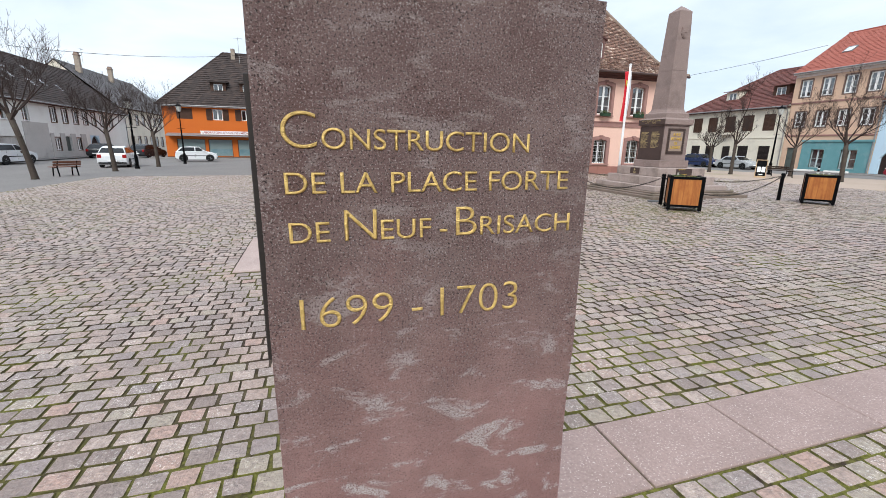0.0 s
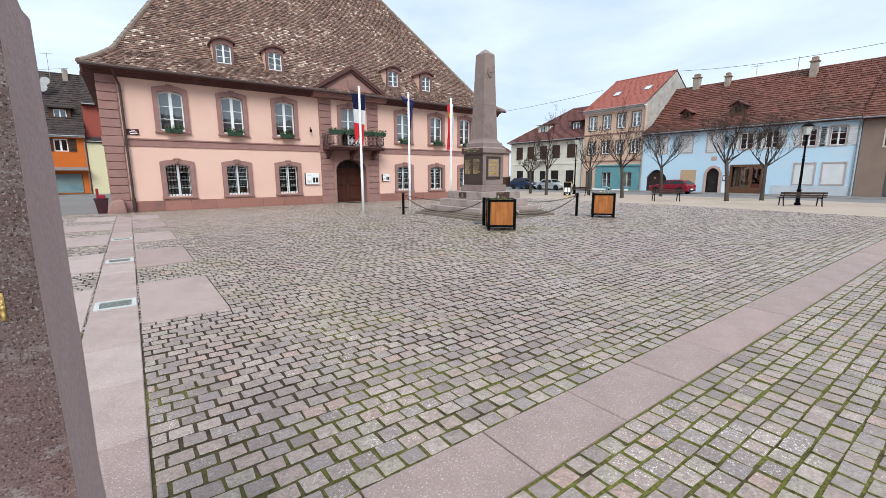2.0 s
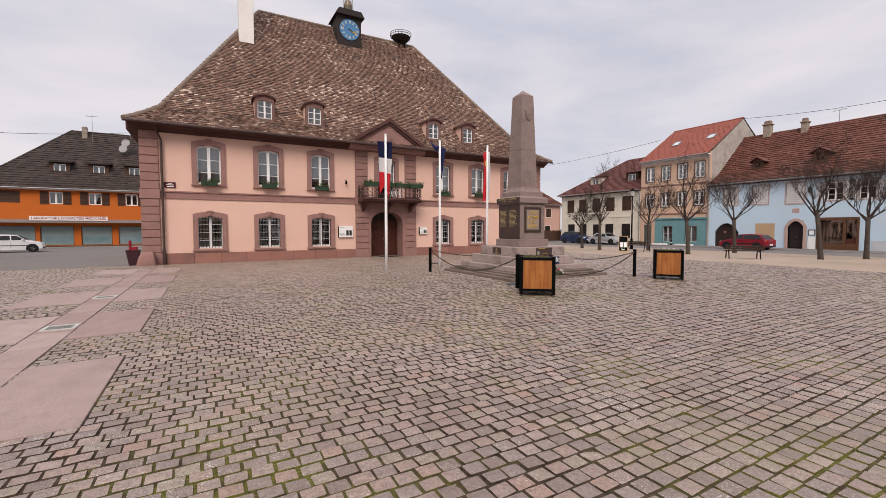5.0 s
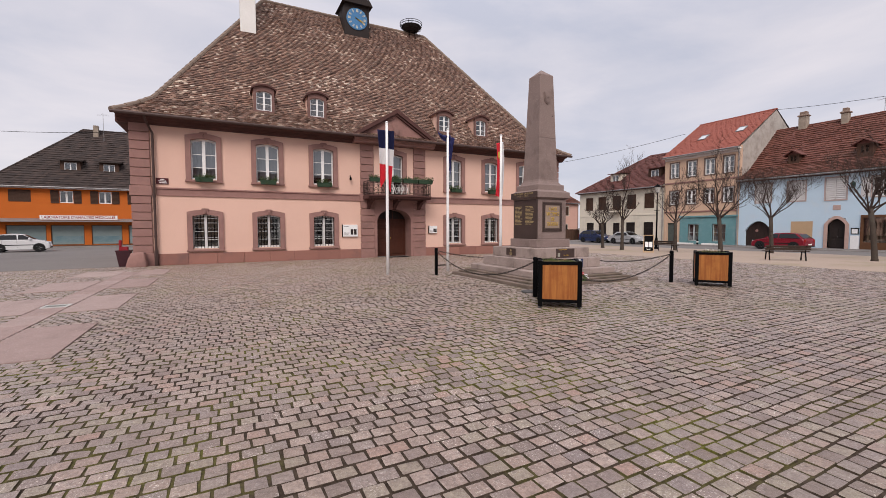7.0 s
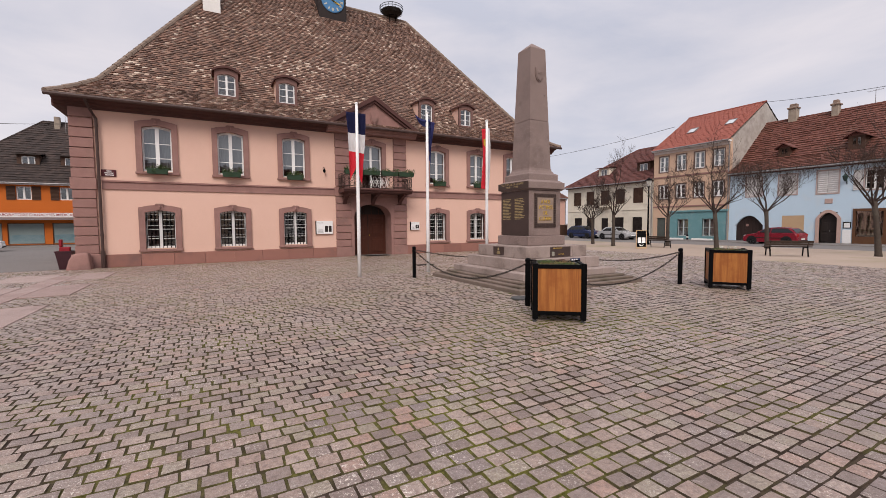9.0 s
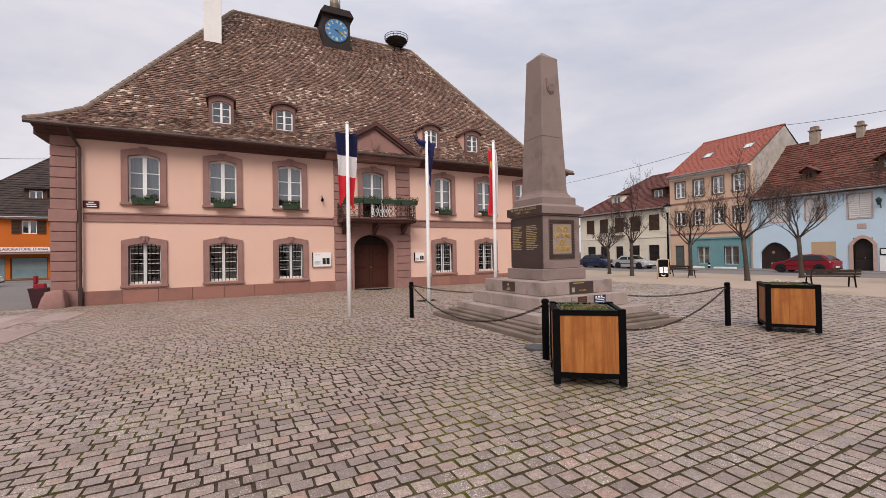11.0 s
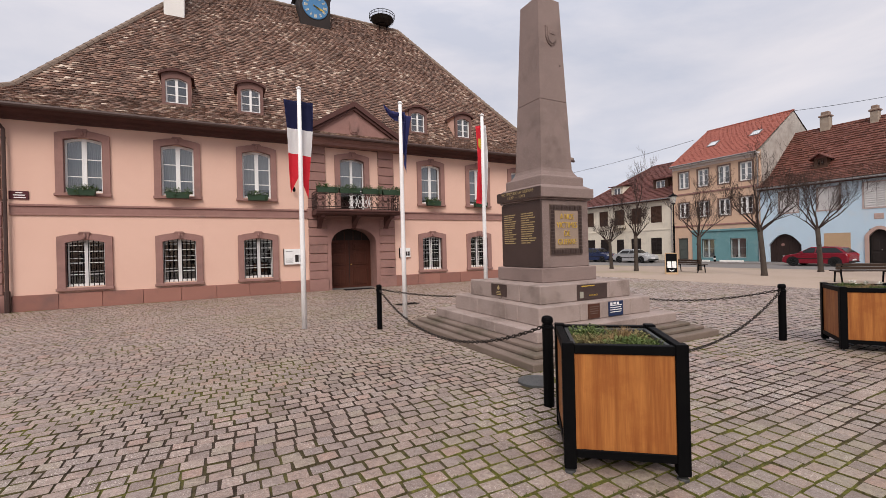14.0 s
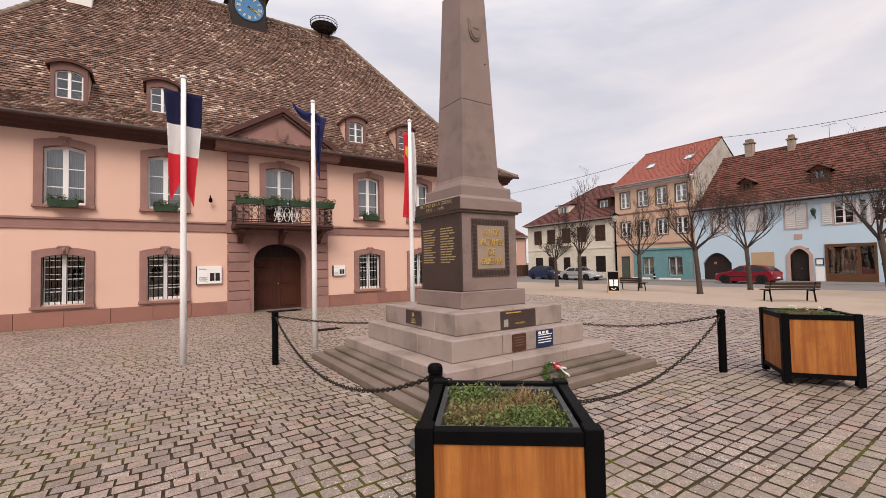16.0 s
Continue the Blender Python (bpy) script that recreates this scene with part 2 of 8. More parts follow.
CURTAIN = mat("net_curtain", (0.40, 0.41, 0.43), (0.25, 0.26, 0.28), 3, 30, 0.95, 0.1, stretch=(14, 14, 0.2))
# near-black lining: the gloom of unlit rooms is put into its colour
INSIDE = mat("painted_gloom_room_lining", (0.04, 0.034, 0.029), (0.03, 0.025, 0.02), 2, 30, 0.95, 0.05, spec=0.05)
GLASS = glass_mat("window_glass", (0.42, 0.46, 0.48), ior=2.55)
CAR_GLASS = mat("dark_car_window", (0.012, 0.013, 0.014), None, 3, 40, 0.12, 0.0, spec=0.35)
ROOF_OLD = mat("old_mottled_plain_tile", (0.20, 0.125, 0.094), (0.14, 0.088, 0.070), 1.0, 60, 0.88, 0.3, amount=0.8, cluster=0.2, island=((0.0, (0.118, 0.073, 0.058)), (0.19, (0.186, 0.104, 0.078)), (0.40, (0.248, 0.140, 0.103)), (0.57, (0.158, 0.099, 0.079)), (0.68, (0.315, 0.197, 0.147)), (0.80, (0.232, 0.168, 0.132)), (0.87, (0.47, 0.343, 0.265)), (0.945, (0.68, 0.56, 0.455))))
ROOF_RED = mat("brick_red_interlocking_tile", (0.15, 0.052, 0.038), (0.10, 0.038, 0.030), 0.5, 40, 0.7, 0.2, island=((0.0, (0.115, 0.043, 0.033)), (0.5, (0.150, 0.054, 0.039)), (1.0, (0.195, 0.082, 0.060))), stain=(0.075, 0.050, 0.034), stain_scale=0.3)
ROOF_BRIGHT = mat("orange_red_tile", (0.30, 0.088, 0.062), (0.24, 0.07, 0.05), 0.4, 40, 0.85, 0.2, island=((0.0, (0.265, 0.080, 0.058)), (1.0, (0.30, 0.098, 0.072))))
ROOF_DARK = mat("dark_brown_tile", (0.05, 0.038, 0.034), (0.035, 0.028, 0.026), 0.6, 40, 0.8, 0.2, island=((0.0, (0.035, 0.027, 0.025)), (0.5, (0.05, 0.037, 0.033)), (1.0, (0.075, 0.052, 0.045))))
ROOF_SLATE = mat("weathered_grey_roof_tile", (0.155, 0.145, 0.145), (0.105, 0.098, 0.10), 0.6, 40, 0.8, 0.2, island=((0.0, (0.12, 0.112, 0.112)), (1.0, (0.20, 0.185, 0.18))))
ROOF_WINE = mat("wine_red_tile", (0.13, 0.05, 0.045), (0.1, 0.04, 0.036), 0.6, 40, 0.8, 0.2, island=((0.0, (0.10, 0.04, 0.036)), (1.0, (0.18, 0.075, 0.06))))
TILE_NOSE = mat("lichened_tile_nose", (0.26, 0.15, 0.115), (0.13, 0.06, 0.045), 1.2, 30, 0.9, 0.2)
RIDGE = mat("mossy_ridge_tile", (0.25, 0.185, 0.145), (0.16, 0.12, 0.095), 2, 40, 0.9, 0.3)
PL_BLUE = mat("pale_blue_plaster", (0.53, 0.68, 0.79), (0.47, 0.62, 0.74), 0.5, 60, 0.92, 0.1, stain=(0.56, 0.62, 0.66), stain_scale=0.5)
PL_ORANGE = mat("bright_orange_plaster", (0.554, 0.139, 0.024), (0.487, 0.118, 0.022), 0.4, 60, 0.9, 0.08)
PL_APRICOT = mat("faded_apricot_plaster", (0.62, 0.43, 0.31), (0.55, 0.37, 0.265), 0.6, 60, 0.92, 0.12, stain=(0.46, 0.36, 0.3), stain_scale=0.6)
PL_CREAM = mat("cream_plaster", (0.72, 0.66, 0.55), (0.63, 0.57, 0.47), 0.5, 60, 0.92, 0.12, stain=(0.42, 0.38, 0.32), stain_scale=0.5)
PL_GREY = mat("grey_plaster", (0.52, 0.49, 0.465), (0.42, 0.395, 0.37), 0.5, 60, 0.92, 0.15, stain=(0.22, 0.2, 0.19), stain_scale=0.4)
PL_RUBBLE = mat("bare_rubble_gable", (0.46, 0.42, 0.38), (0.28, 0.25, 0.22), 1.6, 30, 0.95, 0.5, stain=(0.2, 0.17, 0.15), stain_scale=1.0)
PL_WHITE = mat("off_white_plaster", (0.80, 0.785, 0.75), (0.70, 0.68, 0.64), 0.5, 60, 0.92, 0.1, stain=(0.62, 0.60, 0.56), stain_scale=0.5)
PL_PINKHOUSE = mat("rose_plaster", (0.60, 0.36, 0.29), (0.52, 0.31, 0.25), 0.5, 60, 0.92, 0.1)
PL_BROWN = mat("brown_stone_front", (0.27, 0.19, 0.15), (0.2, 0.14, 0.11), 0.7, 60, 0.92, 0.2)
PL_RED = mat("dark_red_plaster", (0.30, 0.075, 0.055), (0.25, 0.06, 0.045), 0.7, 60, 0.9, 0.1)
PL_YELLOW = mat("pale_yellow_plaster", (0.70, 0.62, 0.40), (0.64, 0.56, 0.36), 0.7, 60, 0.9, 0.1)
TEAL = mat("teal_shopfront_paint", (0.145, 0.305, 0.325), (0.11, 0.25, 0.27), 1.2, 60, 0.65, 0.08, stain=(0.22, 0.33, 0.34), stain_scale=1.1)
SHUT_BROWN = mat("brown_shutter", (0.085, 0.045, 0.03), (0.06, 0.032, 0.022), 3, 60, 0.7, 0.1)
SHUT_DARK = mat("dark_shutter", (0.028, 0.020, 0.018), (0.02, 0.015, 0.014), 3, 60, 0.7, 0.1)
SHUT_WHITE = mat("white_shutter", (0.70, 0.69, 0.68), (0.58, 0.57, 0.56), 2, 60, 0.75, 0.1)
BOARD = mat("plywood_board", (0.52, 0.36, 0.22), (0.44, 0.30, 0.18), 2, 40, 0.85, 0.1)
SHOP_WOOD = mat("brown_shopfront_wood", (0.13, 0.06, 0.03), (0.09, 0.04, 0.02), 2, 40, 0.6, 0.1)
FROST = mat("frosted_shop_window", (0.24, 0.30, 0.30), (0.19, 0.25, 0.25), 0.7, 30, 0.18, 0.0)
ZINC = mat("grey_zinc", (0.30, 0.29, 0.29), (0.22, 0.21, 0.21), 2, 40, 0.5, 0.05, metal=0.4)
PIPE = mat("brown_downpipe", (0.075, 0.045, 0.04), (0.055, 0.034, 0.03), 2, 40, 0.5, 0.05)
LEAF = mat("evergreen_leaf", (0.045, 0.085, 0.022), (0.028, 0.05, 0.016), 20, 60, 0.7, 0.05, island=((0.0, (0.03, 0.05, 0.015)), (0.6, (0.07, 0.12, 0.03)), (1.0, (0.11, 0.16, 0.05))))
LEAF_DRY = mat("dry_stalk", (0.26, 0.165, 0.075), (0.15, 0.09, 0.045), 20, 60, 0.8, 0.05, island=((0.0, (0.12, 0.066, 0.034)), (1.0, (0.42, 0.29, 0.145))))
BLOOM = mat("white_flower", (0.75, 0.74, 0.66), None, 20, 60, 0.7, 0.02)
SOIL = mat("dark_soil", (0.05, 0.035, 0.024), (0.03, 0.022, 0.016), 20, 90, 0.95, 0.5)
BARK = mat("grey_bark", (0.075, 0.058, 0.047), (0.045, 0.036, 0.03), 6, 40, 0.92, 0.5, stain=(0.11, 0.1, 0.075), stain_scale=3)
TWIG = mat("dark_twig", (0.06, 0.042, 0.036), (0.04, 0.028, 0.024), 6, 40, 0.9, 0.2)
BLUE_F = mat("navy_flag_cloth", (0.022, 0.025, 0.085), (0.015, 0.017, 0.06), 3, 200, 0.85, 0.05)
EU_F = mat("violet_blue_flag_cloth", (0.06, 0.065, 0.21), (0.04, 0.045, 0.15), 3, 200, 0.85, 0.05)
WHITE_F = mat("white_flag_cloth", (0.88, 0.87, 0.87), (0.82, 0.81, 0.81), 3, 200, 0.85, 0.05)
RED_F = mat("red_flag_cloth", (0.82, 0.05, 0.075), (0.72, 0.04, 0.06), 3, 200, 0.85, 0.05)
YELLOW = mat("yellow_cloth_emblem", (0.62, 0.42, 0.06), None, 10, 100, 0.8, 0.02)
TYRE = mat("rubber_tyre", (0.015, 0.015, 0.016), None, 20, 80, 0.8, 0.1)
RIM = mat("alloy_rim", (0.42, 0.43, 0.44), None, 20, 80, 0.35, 0.02, metal=0.7)
LAMPR = mat("red_tail_lens", (0.35, 0.015, 0.015), None, 20, 80, 0.2, 0.0)
LAMPW = mat("clear_lamp_lens", (0.6, 0.62, 0.63), None, 20, 80, 0.15, 0.0)
DORMER = mat("dark_rose_dormer_stone", (0.20, 0.112, 0.098), (0.15, 0.082, 0.072), 2.2, 60, 0.88, 0.25)
DIAL = mat("sky_blue_clock_dial", (0.07, 0.22, 0.42), (0.055, 0.18, 0.36), 3, 60, 0.5, 0.02)
NEST = mat("stick_nest", (0.03, 0.024, 0.02), None, 20, 40, 0.95, 0.5)
BLUE_PLAQUE = mat("navy_enamel_plaque", (0.016, 0.032, 0.085), None, 20, 60, 0.4, 0.0)
SIGN_DARK = mat("dark_maroon_street_plate", (0.085, 0.018, 0.022), None, 20, 60, 0.4, 0.0)


def joint_material(name):
    """Earth in the joints: dark loam, olive moss in patches and by the planter and the cross band, pale sand towards
    the town hall. Also put on sett edges as painted shade.
    """
    m = bpy.data.materials.new(name)
    m.use_nodes = True
    n, l = m.node_tree.nodes, m.node_tree.links
    b = n["Principled BSDF"]
    b.inputs["Roughness"].default_value, b.inputs["Specular IOR Level"].default_value = 0.95, 0.15
    geo = n.new("ShaderNodeNewGeometry")
    sep = n.new("ShaderNodeSeparateXYZ")
    l.new(geo.outputs["Position"], sep.inputs[0])

    def tex(scale, detail):
        t = n.new("ShaderNodeTexNoise")
        t.inputs["Scale"].default_value, t.inputs["Detail"].default_value, t.inputs["Roughness"].default_value = scale, detail, 0.65
        l.new(geo.outputs["Position"], t.inputs["Vector"])
        return t.outputs["Fac"]

    def fit(v, lo, hi, a=0.0, c=1.0):
        x = n.new("ShaderNodeMapRange")
        for k, val in zip(("From Min", "From Max", "To Min", "To Max"), (lo, hi, a, c)):
            x.inputs[k].default_value = val
        l.new(v, x.inputs["Value"])
        return x.outputs["Result"]

    def op(kind, a, c):
        x = n.new("ShaderNodeMath")
        x.operation, x.use_clamp = kind, True
        l.new(a, x.inputs[0])
        l.new(c, x.inputs[1])
        return x.outputs[0]

    def mix(fac, a, c):
        x = n.new("ShaderNodeMix")
        x.data_type = "RGBA"
        l.new(fac, x.inputs[0])
        for sock, val in ((x.inputs[6], a), (x.inputs[7], c)):
            if isinstance(val, tuple):
                sock.default_value = (*val, 1)
            else:
                l.new(val, sock)
        return x.outputs[2]

    near = n.new("ShaderNodeVectorMath")
    near.operation = "DISTANCE"
    l.new(geo.outputs["Position"], near.inputs[0])
    near.inputs[1].default_value = (9.0, 9.9, 0.05)
    moss = fit(tex(0.55, 6), 0.47, 0.62)
    moss = op("ADD", moss, fit(near.outputs["Value"], 0.5, 2.3, 0.9, 0.0))
    moss = op("ADD", moss, fit(sep.outputs["Y"], 2.8, 4.6, 0.95, 0.0))
    moss = op("MULTIPLY", moss, fit(tex(5.0, 5), 0.31, 0.52))
    col = mix(fit(tex(14, 5), 0.35, 0.65), (0.036, 0.025, 0.018), (0.085, 0.062, 0.045))
    col = mix(op("MULTIPLY", fit(sep.outputs["Y"], 13.0, 19.0), fit(tex(0.8, 4), 0.2, 0.6, 0.4, 1.0)), col, (0.21, 0.150, 0.115))
    col = mix(moss, col, mix(fit(tex(40, 4), 0.35, 0.65), (0.072, 0.074, 0.015), (0.170, 0.162, 0.038)))
    l.new(col, b.inputs["Base Color"])
    bp = n.new("ShaderNodeBump")
    bp.inputs["Strength"].default_value, bp.inputs["Distance"].default_value = 0.8, 0.01
    l.new(tex(130, 4), bp.inputs["Height"])
    l.new(bp.outputs[0], b.inputs["Normal"])
    return m


def sett_material(name, single):
    """Hewn granite setts: a tint for each stone, pale crusted patches, knobbly tops with a slight damp sheen."""
    m = bpy.data.materials.new(name)
    m.use_nodes = True
    n, l = m.node_tree.nodes, m.node_tree.links
    b = n["Principled BSDF"]
    b.inputs["Specular IOR Level"].default_value = 0.9
    geo = n.new("ShaderNodeNewGeometry")

    def tex(scale, detail, rough=0.6):
        t = n.new("ShaderNodeTexNoise")
        t.inputs["Scale"].default_value, t.inputs["Detail"].default_value, t.inputs["Roughness"].default_value = scale, detail, rough
        l.new(geo.outputs["Position"], t.inputs["Vector"])
        return t.outputs["Fac"]

    def fit(v, lo, hi, a=0.0, c=1.0):
        x = n.new("ShaderNodeMapRange")
        for k, val in zip(("From Min", "From Max", "To Min", "To Max"), (lo, hi, a, c)):
            x.inputs[k].default_value = val
        l.new(v, x.inputs["Value"])
        return x.outputs["Result"]

    def op(kind, a, c):
        x = n.new("ShaderNodeMath")
        x.operation, x.use_clamp = kind, True
        l.new(a, x.inputs[0])
        l.new(c, x.inputs[1])
        return x.outputs[0]

    def mix(fac, a, c):
        x = n.new("ShaderNodeMix")
        x.data_type = "RGBA"
        l.new(fac, x.inputs[0])
        for sock, val in ((x.inputs[6], a), (x.inputs[7], c)):
            if isinstance(val, tuple):
                sock.default_value = (*val, 1)
            else:
                l.new(val, sock)
        return x.outputs[2]

    if single:
        rnd_out = n.new("ShaderNodeObjectInfo").outputs["Random"]
    else:
        rnd_out = geo.outputs["Random Per Island"]
    cr = n.new("ShaderNodeValToRGB")
    cr.color_ramp.interpolation = "CONSTANT"
    tints = ((0.0, (0.225, 0.165, 0.143)), (0.14, (0.365, 0.264, 0.220)), (0.30, (0.285, 0.215, 0.190)), (0.44, (0.395, 0.276, 0.226)), (0.56, (0.318, 0.252, 0.225)), (0.68, (0.450, 0.340, 0.288)), (0.80, (0.355, 0.294, 0.222)), (0.90, (0.262, 0.206, 0.195)), (0.96, (0.425, 0.264, 0.208)))
    while len(cr.color_ramp.elements) < len(tints):
        cr.color_ramp.elements.new(0.5)
    for e, (p, c) in zip(cr.color_ramp.elements, tints):
        e.position, e.color = p, (*c, 1)
    l.new(rnd_out, cr.inputs[0])
    col = mix(fit(tex(0.4, 5), 0.35, 0.65, 0.0, 0.4), cr.outputs[0], (0.345, 0.272, 0.225))
    col = mix(fit(tex(30, 6, 0.75), 0.42, 0.62, 0.0, 0.66), col, (0.165, 0.118, 0.102))
    col = mix(fit(tex(0.17, 5), 0.52, 0.70, 0.0, 0.42), col, (0.235, 0.200, 0.115))
    patch = fit(tex(0.62, 6, 0.7), 0.50, 0.66)
    flake = fit(tex(66, 4, 0.75), 0.57, 0.605)
    col = mix(op("MULTIPLY", flake, op("ADD", patch, fit(tex(3.0, 3), 0.45, 0.7, 0.0, 0.8))), col, (0.80, 0.74, 0.67))
    l.new(col, b.inputs["Base Color"])
    l.new(fit(tex(60, 4), 0.3, 0.7, 0.30, 0.56), b.inputs["Roughness"])
    bp = n.new("ShaderNodeBump")
    bp.inputs["Strength"].default_value, bp.inputs["Distance"].default_value = 1.0, 0.022
    l.new(op("ADD", fit(tex(24, 4, 0.6), 0.2, 0.8, 0.0, 0.7), fit(tex(120, 3), 0.2, 0.8, 0.0, 0.25)), bp.inputs["Height"])
    l.new(bp.outputs[0], b.inputs["Normal"])
    return m


GROUT = joint_material("mossy_joint_and_sett_edge_shade")
COBBLE = sett_material("granite_sett", False)
SAND = mat("compacted_beige_gravel", (0.42, 0.33, 0.265), (0.35, 0.272, 0.212), 0.25, 70, 0.93, 0.3, stain=(0.235, 0.215, 0.115), stain_scale=0.2)
ASPHALT = mat("worn_grey_asphalt", (0.20, 0.185, 0.176), (0.165, 0.153, 0.146), 0.3, 90, 0.9, 0.3, stain=(0.145, 0.136, 0.13), stain_scale=0.2)
KERB = mat("granite_kerb", (0.28, 0.26, 0.245), (0.2, 0.185, 0.175), 1, 60, 0.9, 0.2)


# ---- helpers of this scene ----
MX, MY = 11.9, 13.95


def gz(x, y):
    """Height of the square's gently crowned ground."""
    r2 = (x - MX) ** 2 + (y - MY) ** 2
    s = min(1.0, max(0.0, (math.sqrt(r2) - 17.0) / 20.0))
    return 0.15 * math.exp(-r2 / 110.0) - 0.055 - 0.20 * s * s * (3 - 2 * s)


def part(name, bm, material, parent=None, label="", smooth=False):
    """Links a bmesh as one mesh object under a thing or a part."""
    me = bpy.data.meshes.new(name)
    bm.normal_update()
    bm.to_mesh(me)
    bm.free()
    if smooth:
        me.polygons.foreach_set("use_smooth", [True] * len(me.polygons))
    for m in (material if isinstance(material, (list, tuple)) else [material]):
        me.materials.append(m)
    ob = new(name, me)
    ob.parent = parent
    if label:
        tagged(ob, label)
    return ob


def data_part(name, verts, faces, material, parent=None, label="", smooth=False):
    me = bpy.data.meshes.new(name)
    me.from_pydata(verts, [], faces)
    if smooth:
        me.polygons.foreach_set("use_smooth", [True] * len(me.polygons))
    me.materials.append(material)
    me.update()
    ob = new(name, me)
    ob.parent = parent
    if label:
        tagged(ob, label)
    return ob


def thing(name, m, label, category, group="", kind=""):
    e = new(name)
    e.empty_display_size = 0.2
    e.matrix_basis = m
    return tagged(e, label, category, group, kind)


def at(x, y, rz=0.0, dz=0.0):
    return pose(x, y, gz(x, y) + dz, 0, 0, rz)


def box(bm, x0, x1, y0, y1, z0, z1, bevel=0.0):
    r = bmesh.ops.create_cube(bm, size=1.0, matrix=Matrix.LocRotScale(((x0 + x1) / 2, (y0 + y1) / 2, (z0 + z1) / 2), None, (abs(x1 - x0), abs(y1 - y0), abs(z1 - z0))))
    if bevel:
        es = list({e for v in r["verts"] for e in v.link_edges})
        bmesh.ops.bevel(bm, geom=es, offset=bevel, segments=1, affect="EDGES", profile=0.5)
    return bm


def bx(*a, **k):
    return box(bmesh.new(), *a, **k)


def prism(bm, pts, d0, d1, axis="y"):
    """Extrudes a closed outline (a, b) from d0 to d1 along an axis. Axis y: (x, z); x: (y, z); z: (x, y)."""
    def p3(p, d):
        return {"y": (p[0], d, p[1]), "x": (d, p[0], p[1]), "z": (p[0], p[1], d)}[axis]
    a = [bm.verts.new(p3(p, d0)) for p in pts]
    c = [bm.verts.new(p3(p, d1)) for p in pts]
    bm.faces.new(a)
    bm.faces.new(c[::-1])
    for i in range(len(pts)):
        j = (i + 1) % len(pts)
        bm.faces.new((a[i], c[i], c[j], a[j]))
    return bm


def ring(bm, outer, inner, d0, d1):
    """A frame between two outlines (x, z) with as many corners, from y d0 to d1; open outlines leave the foot open."""
    o0, o1 = [bm.verts.new((p[0], d0, p[1])) for p in outer], [bm.verts.new((p[0], d1, p[1])) for p in outer]
    i0, i1 = [bm.verts.new((p[0], d0, p[1])) for p in inner], [bm.verts.new((p[0], d1, p[1])) for p in inner]
    n = len(outer)
    for k in range(n):
        j = (k + 1) % n
        bm.faces.new((o0[k], o0[j], i0[j], i0[k]))
        bm.faces.new((o1[k], i1[k], i1[j], o1[j]))
        bm.faces.new((o0[k], o1[k], o1[j], o0[j]))
        bm.faces.new((i0[k], i0[j], i1[j], i1[k]))
    return bm


def tube(bm, pts, radii, n=6, caps=True):
    pts = [Vector(p) for p in pts]
    rings = []
    for i, p in enumerate(pts):
        d = (pts[min(i + 1, len(pts) - 1)] - pts[max(i - 1, 0)]).normalized()
        s = d.cross(Vector((0, 0, 1)) if abs(d.z) < 0.95 else Vector((1, 0, 0))).normalized()
        t = d.cross(s)
        r = radii[i] if isinstance(radii, (list, tuple)) else radii
        rings.append([bm.verts.new(p + r * (math.cos(2 * math.pi * k / n) * s + math.sin(2 * math.pi * k / n) * t)) for k in range(n)])
    for a, c in zip(rings, rings[1:]):
        for k in range(n):
            j = (k + 1) % n
            bm.faces.new((a[k], a[j], c[j], c[k]))
    if caps:
        bm.faces.new(rings[0][::-1])
        bm.faces.new(rings[-1])
    return bm


def lathe(bm, prof, n=20, cx=0.0, cy=0.0):
    rings = [[bm.verts.new((cx + r * math.cos(2 * math.pi * k / n), cy + r * math.sin(2 * math.pi * k / n), z)) for k in range(n)] for r, z in prof]
    for a, c in zip(rings, rings[1:]):
        for k in range(n):
            j = (k + 1) % n
            bm.faces.new((a[k], a[j], c[j], c[k]))
    bm.faces.new(rings[0][::-1])
    bm.faces.new(rings[-1])
    return bm


def words(text, size, width=None, depth=0.003, bold=-0.016, bevel=0.0):
    """A mesh of flat lettering: x along the line, z up, facing -y."""
    cu = bpy.data.curves.new("words", "FONT")
    cu.body, cu.size, cu.extrude, cu.offset = text, size, depth, bold * size
    cu.bevel_depth, cu.bevel_resolution = bevel, 0
    ob = bpy.data.objects.new("words", cu)
    scene.collection.objects.link(ob)
    bpy.context.view_layer.update()
    me = bpy.data.meshes.new_from_object(ob.evaluated_get(bpy.context.evaluated_depsgraph_get()))
    bpy.data.objects.remove(ob)
    xs = [v.co.x for v in me.vertices]
    x0, x1 = min(xs), max(xs)
    k = width / (x1 - x0) if width else 1.0
    for v in me.vertices:
        v.co = ((v.co.x - x0) * k, -v.co.z, v.co.y)
    return me


def lettering(name, runs, parent, material, m, label=""):
    """Joins word meshes placed at (x, z) into one part."""
    bm = bmesh.new()
    for me, x, z in runs:
        for v in me.vertices:
            v.co.x += x
            v.co.z += z
        bm.from_mesh(me)
        bpy.data.meshes.remove(me)
    ob = part(name, bm, material, parent, label)
    ob.matrix_basis = m
    return ob


def arch(x0, x1, z, rise, n=8):
    """Points of a segmental arch from (x0, z) over to (x1, z)."""
    return [(x0 + (x1 - x0) * i / n, z + rise * (1 - (2 * i / n - 1) ** 2)) for i in range(n + 1)]


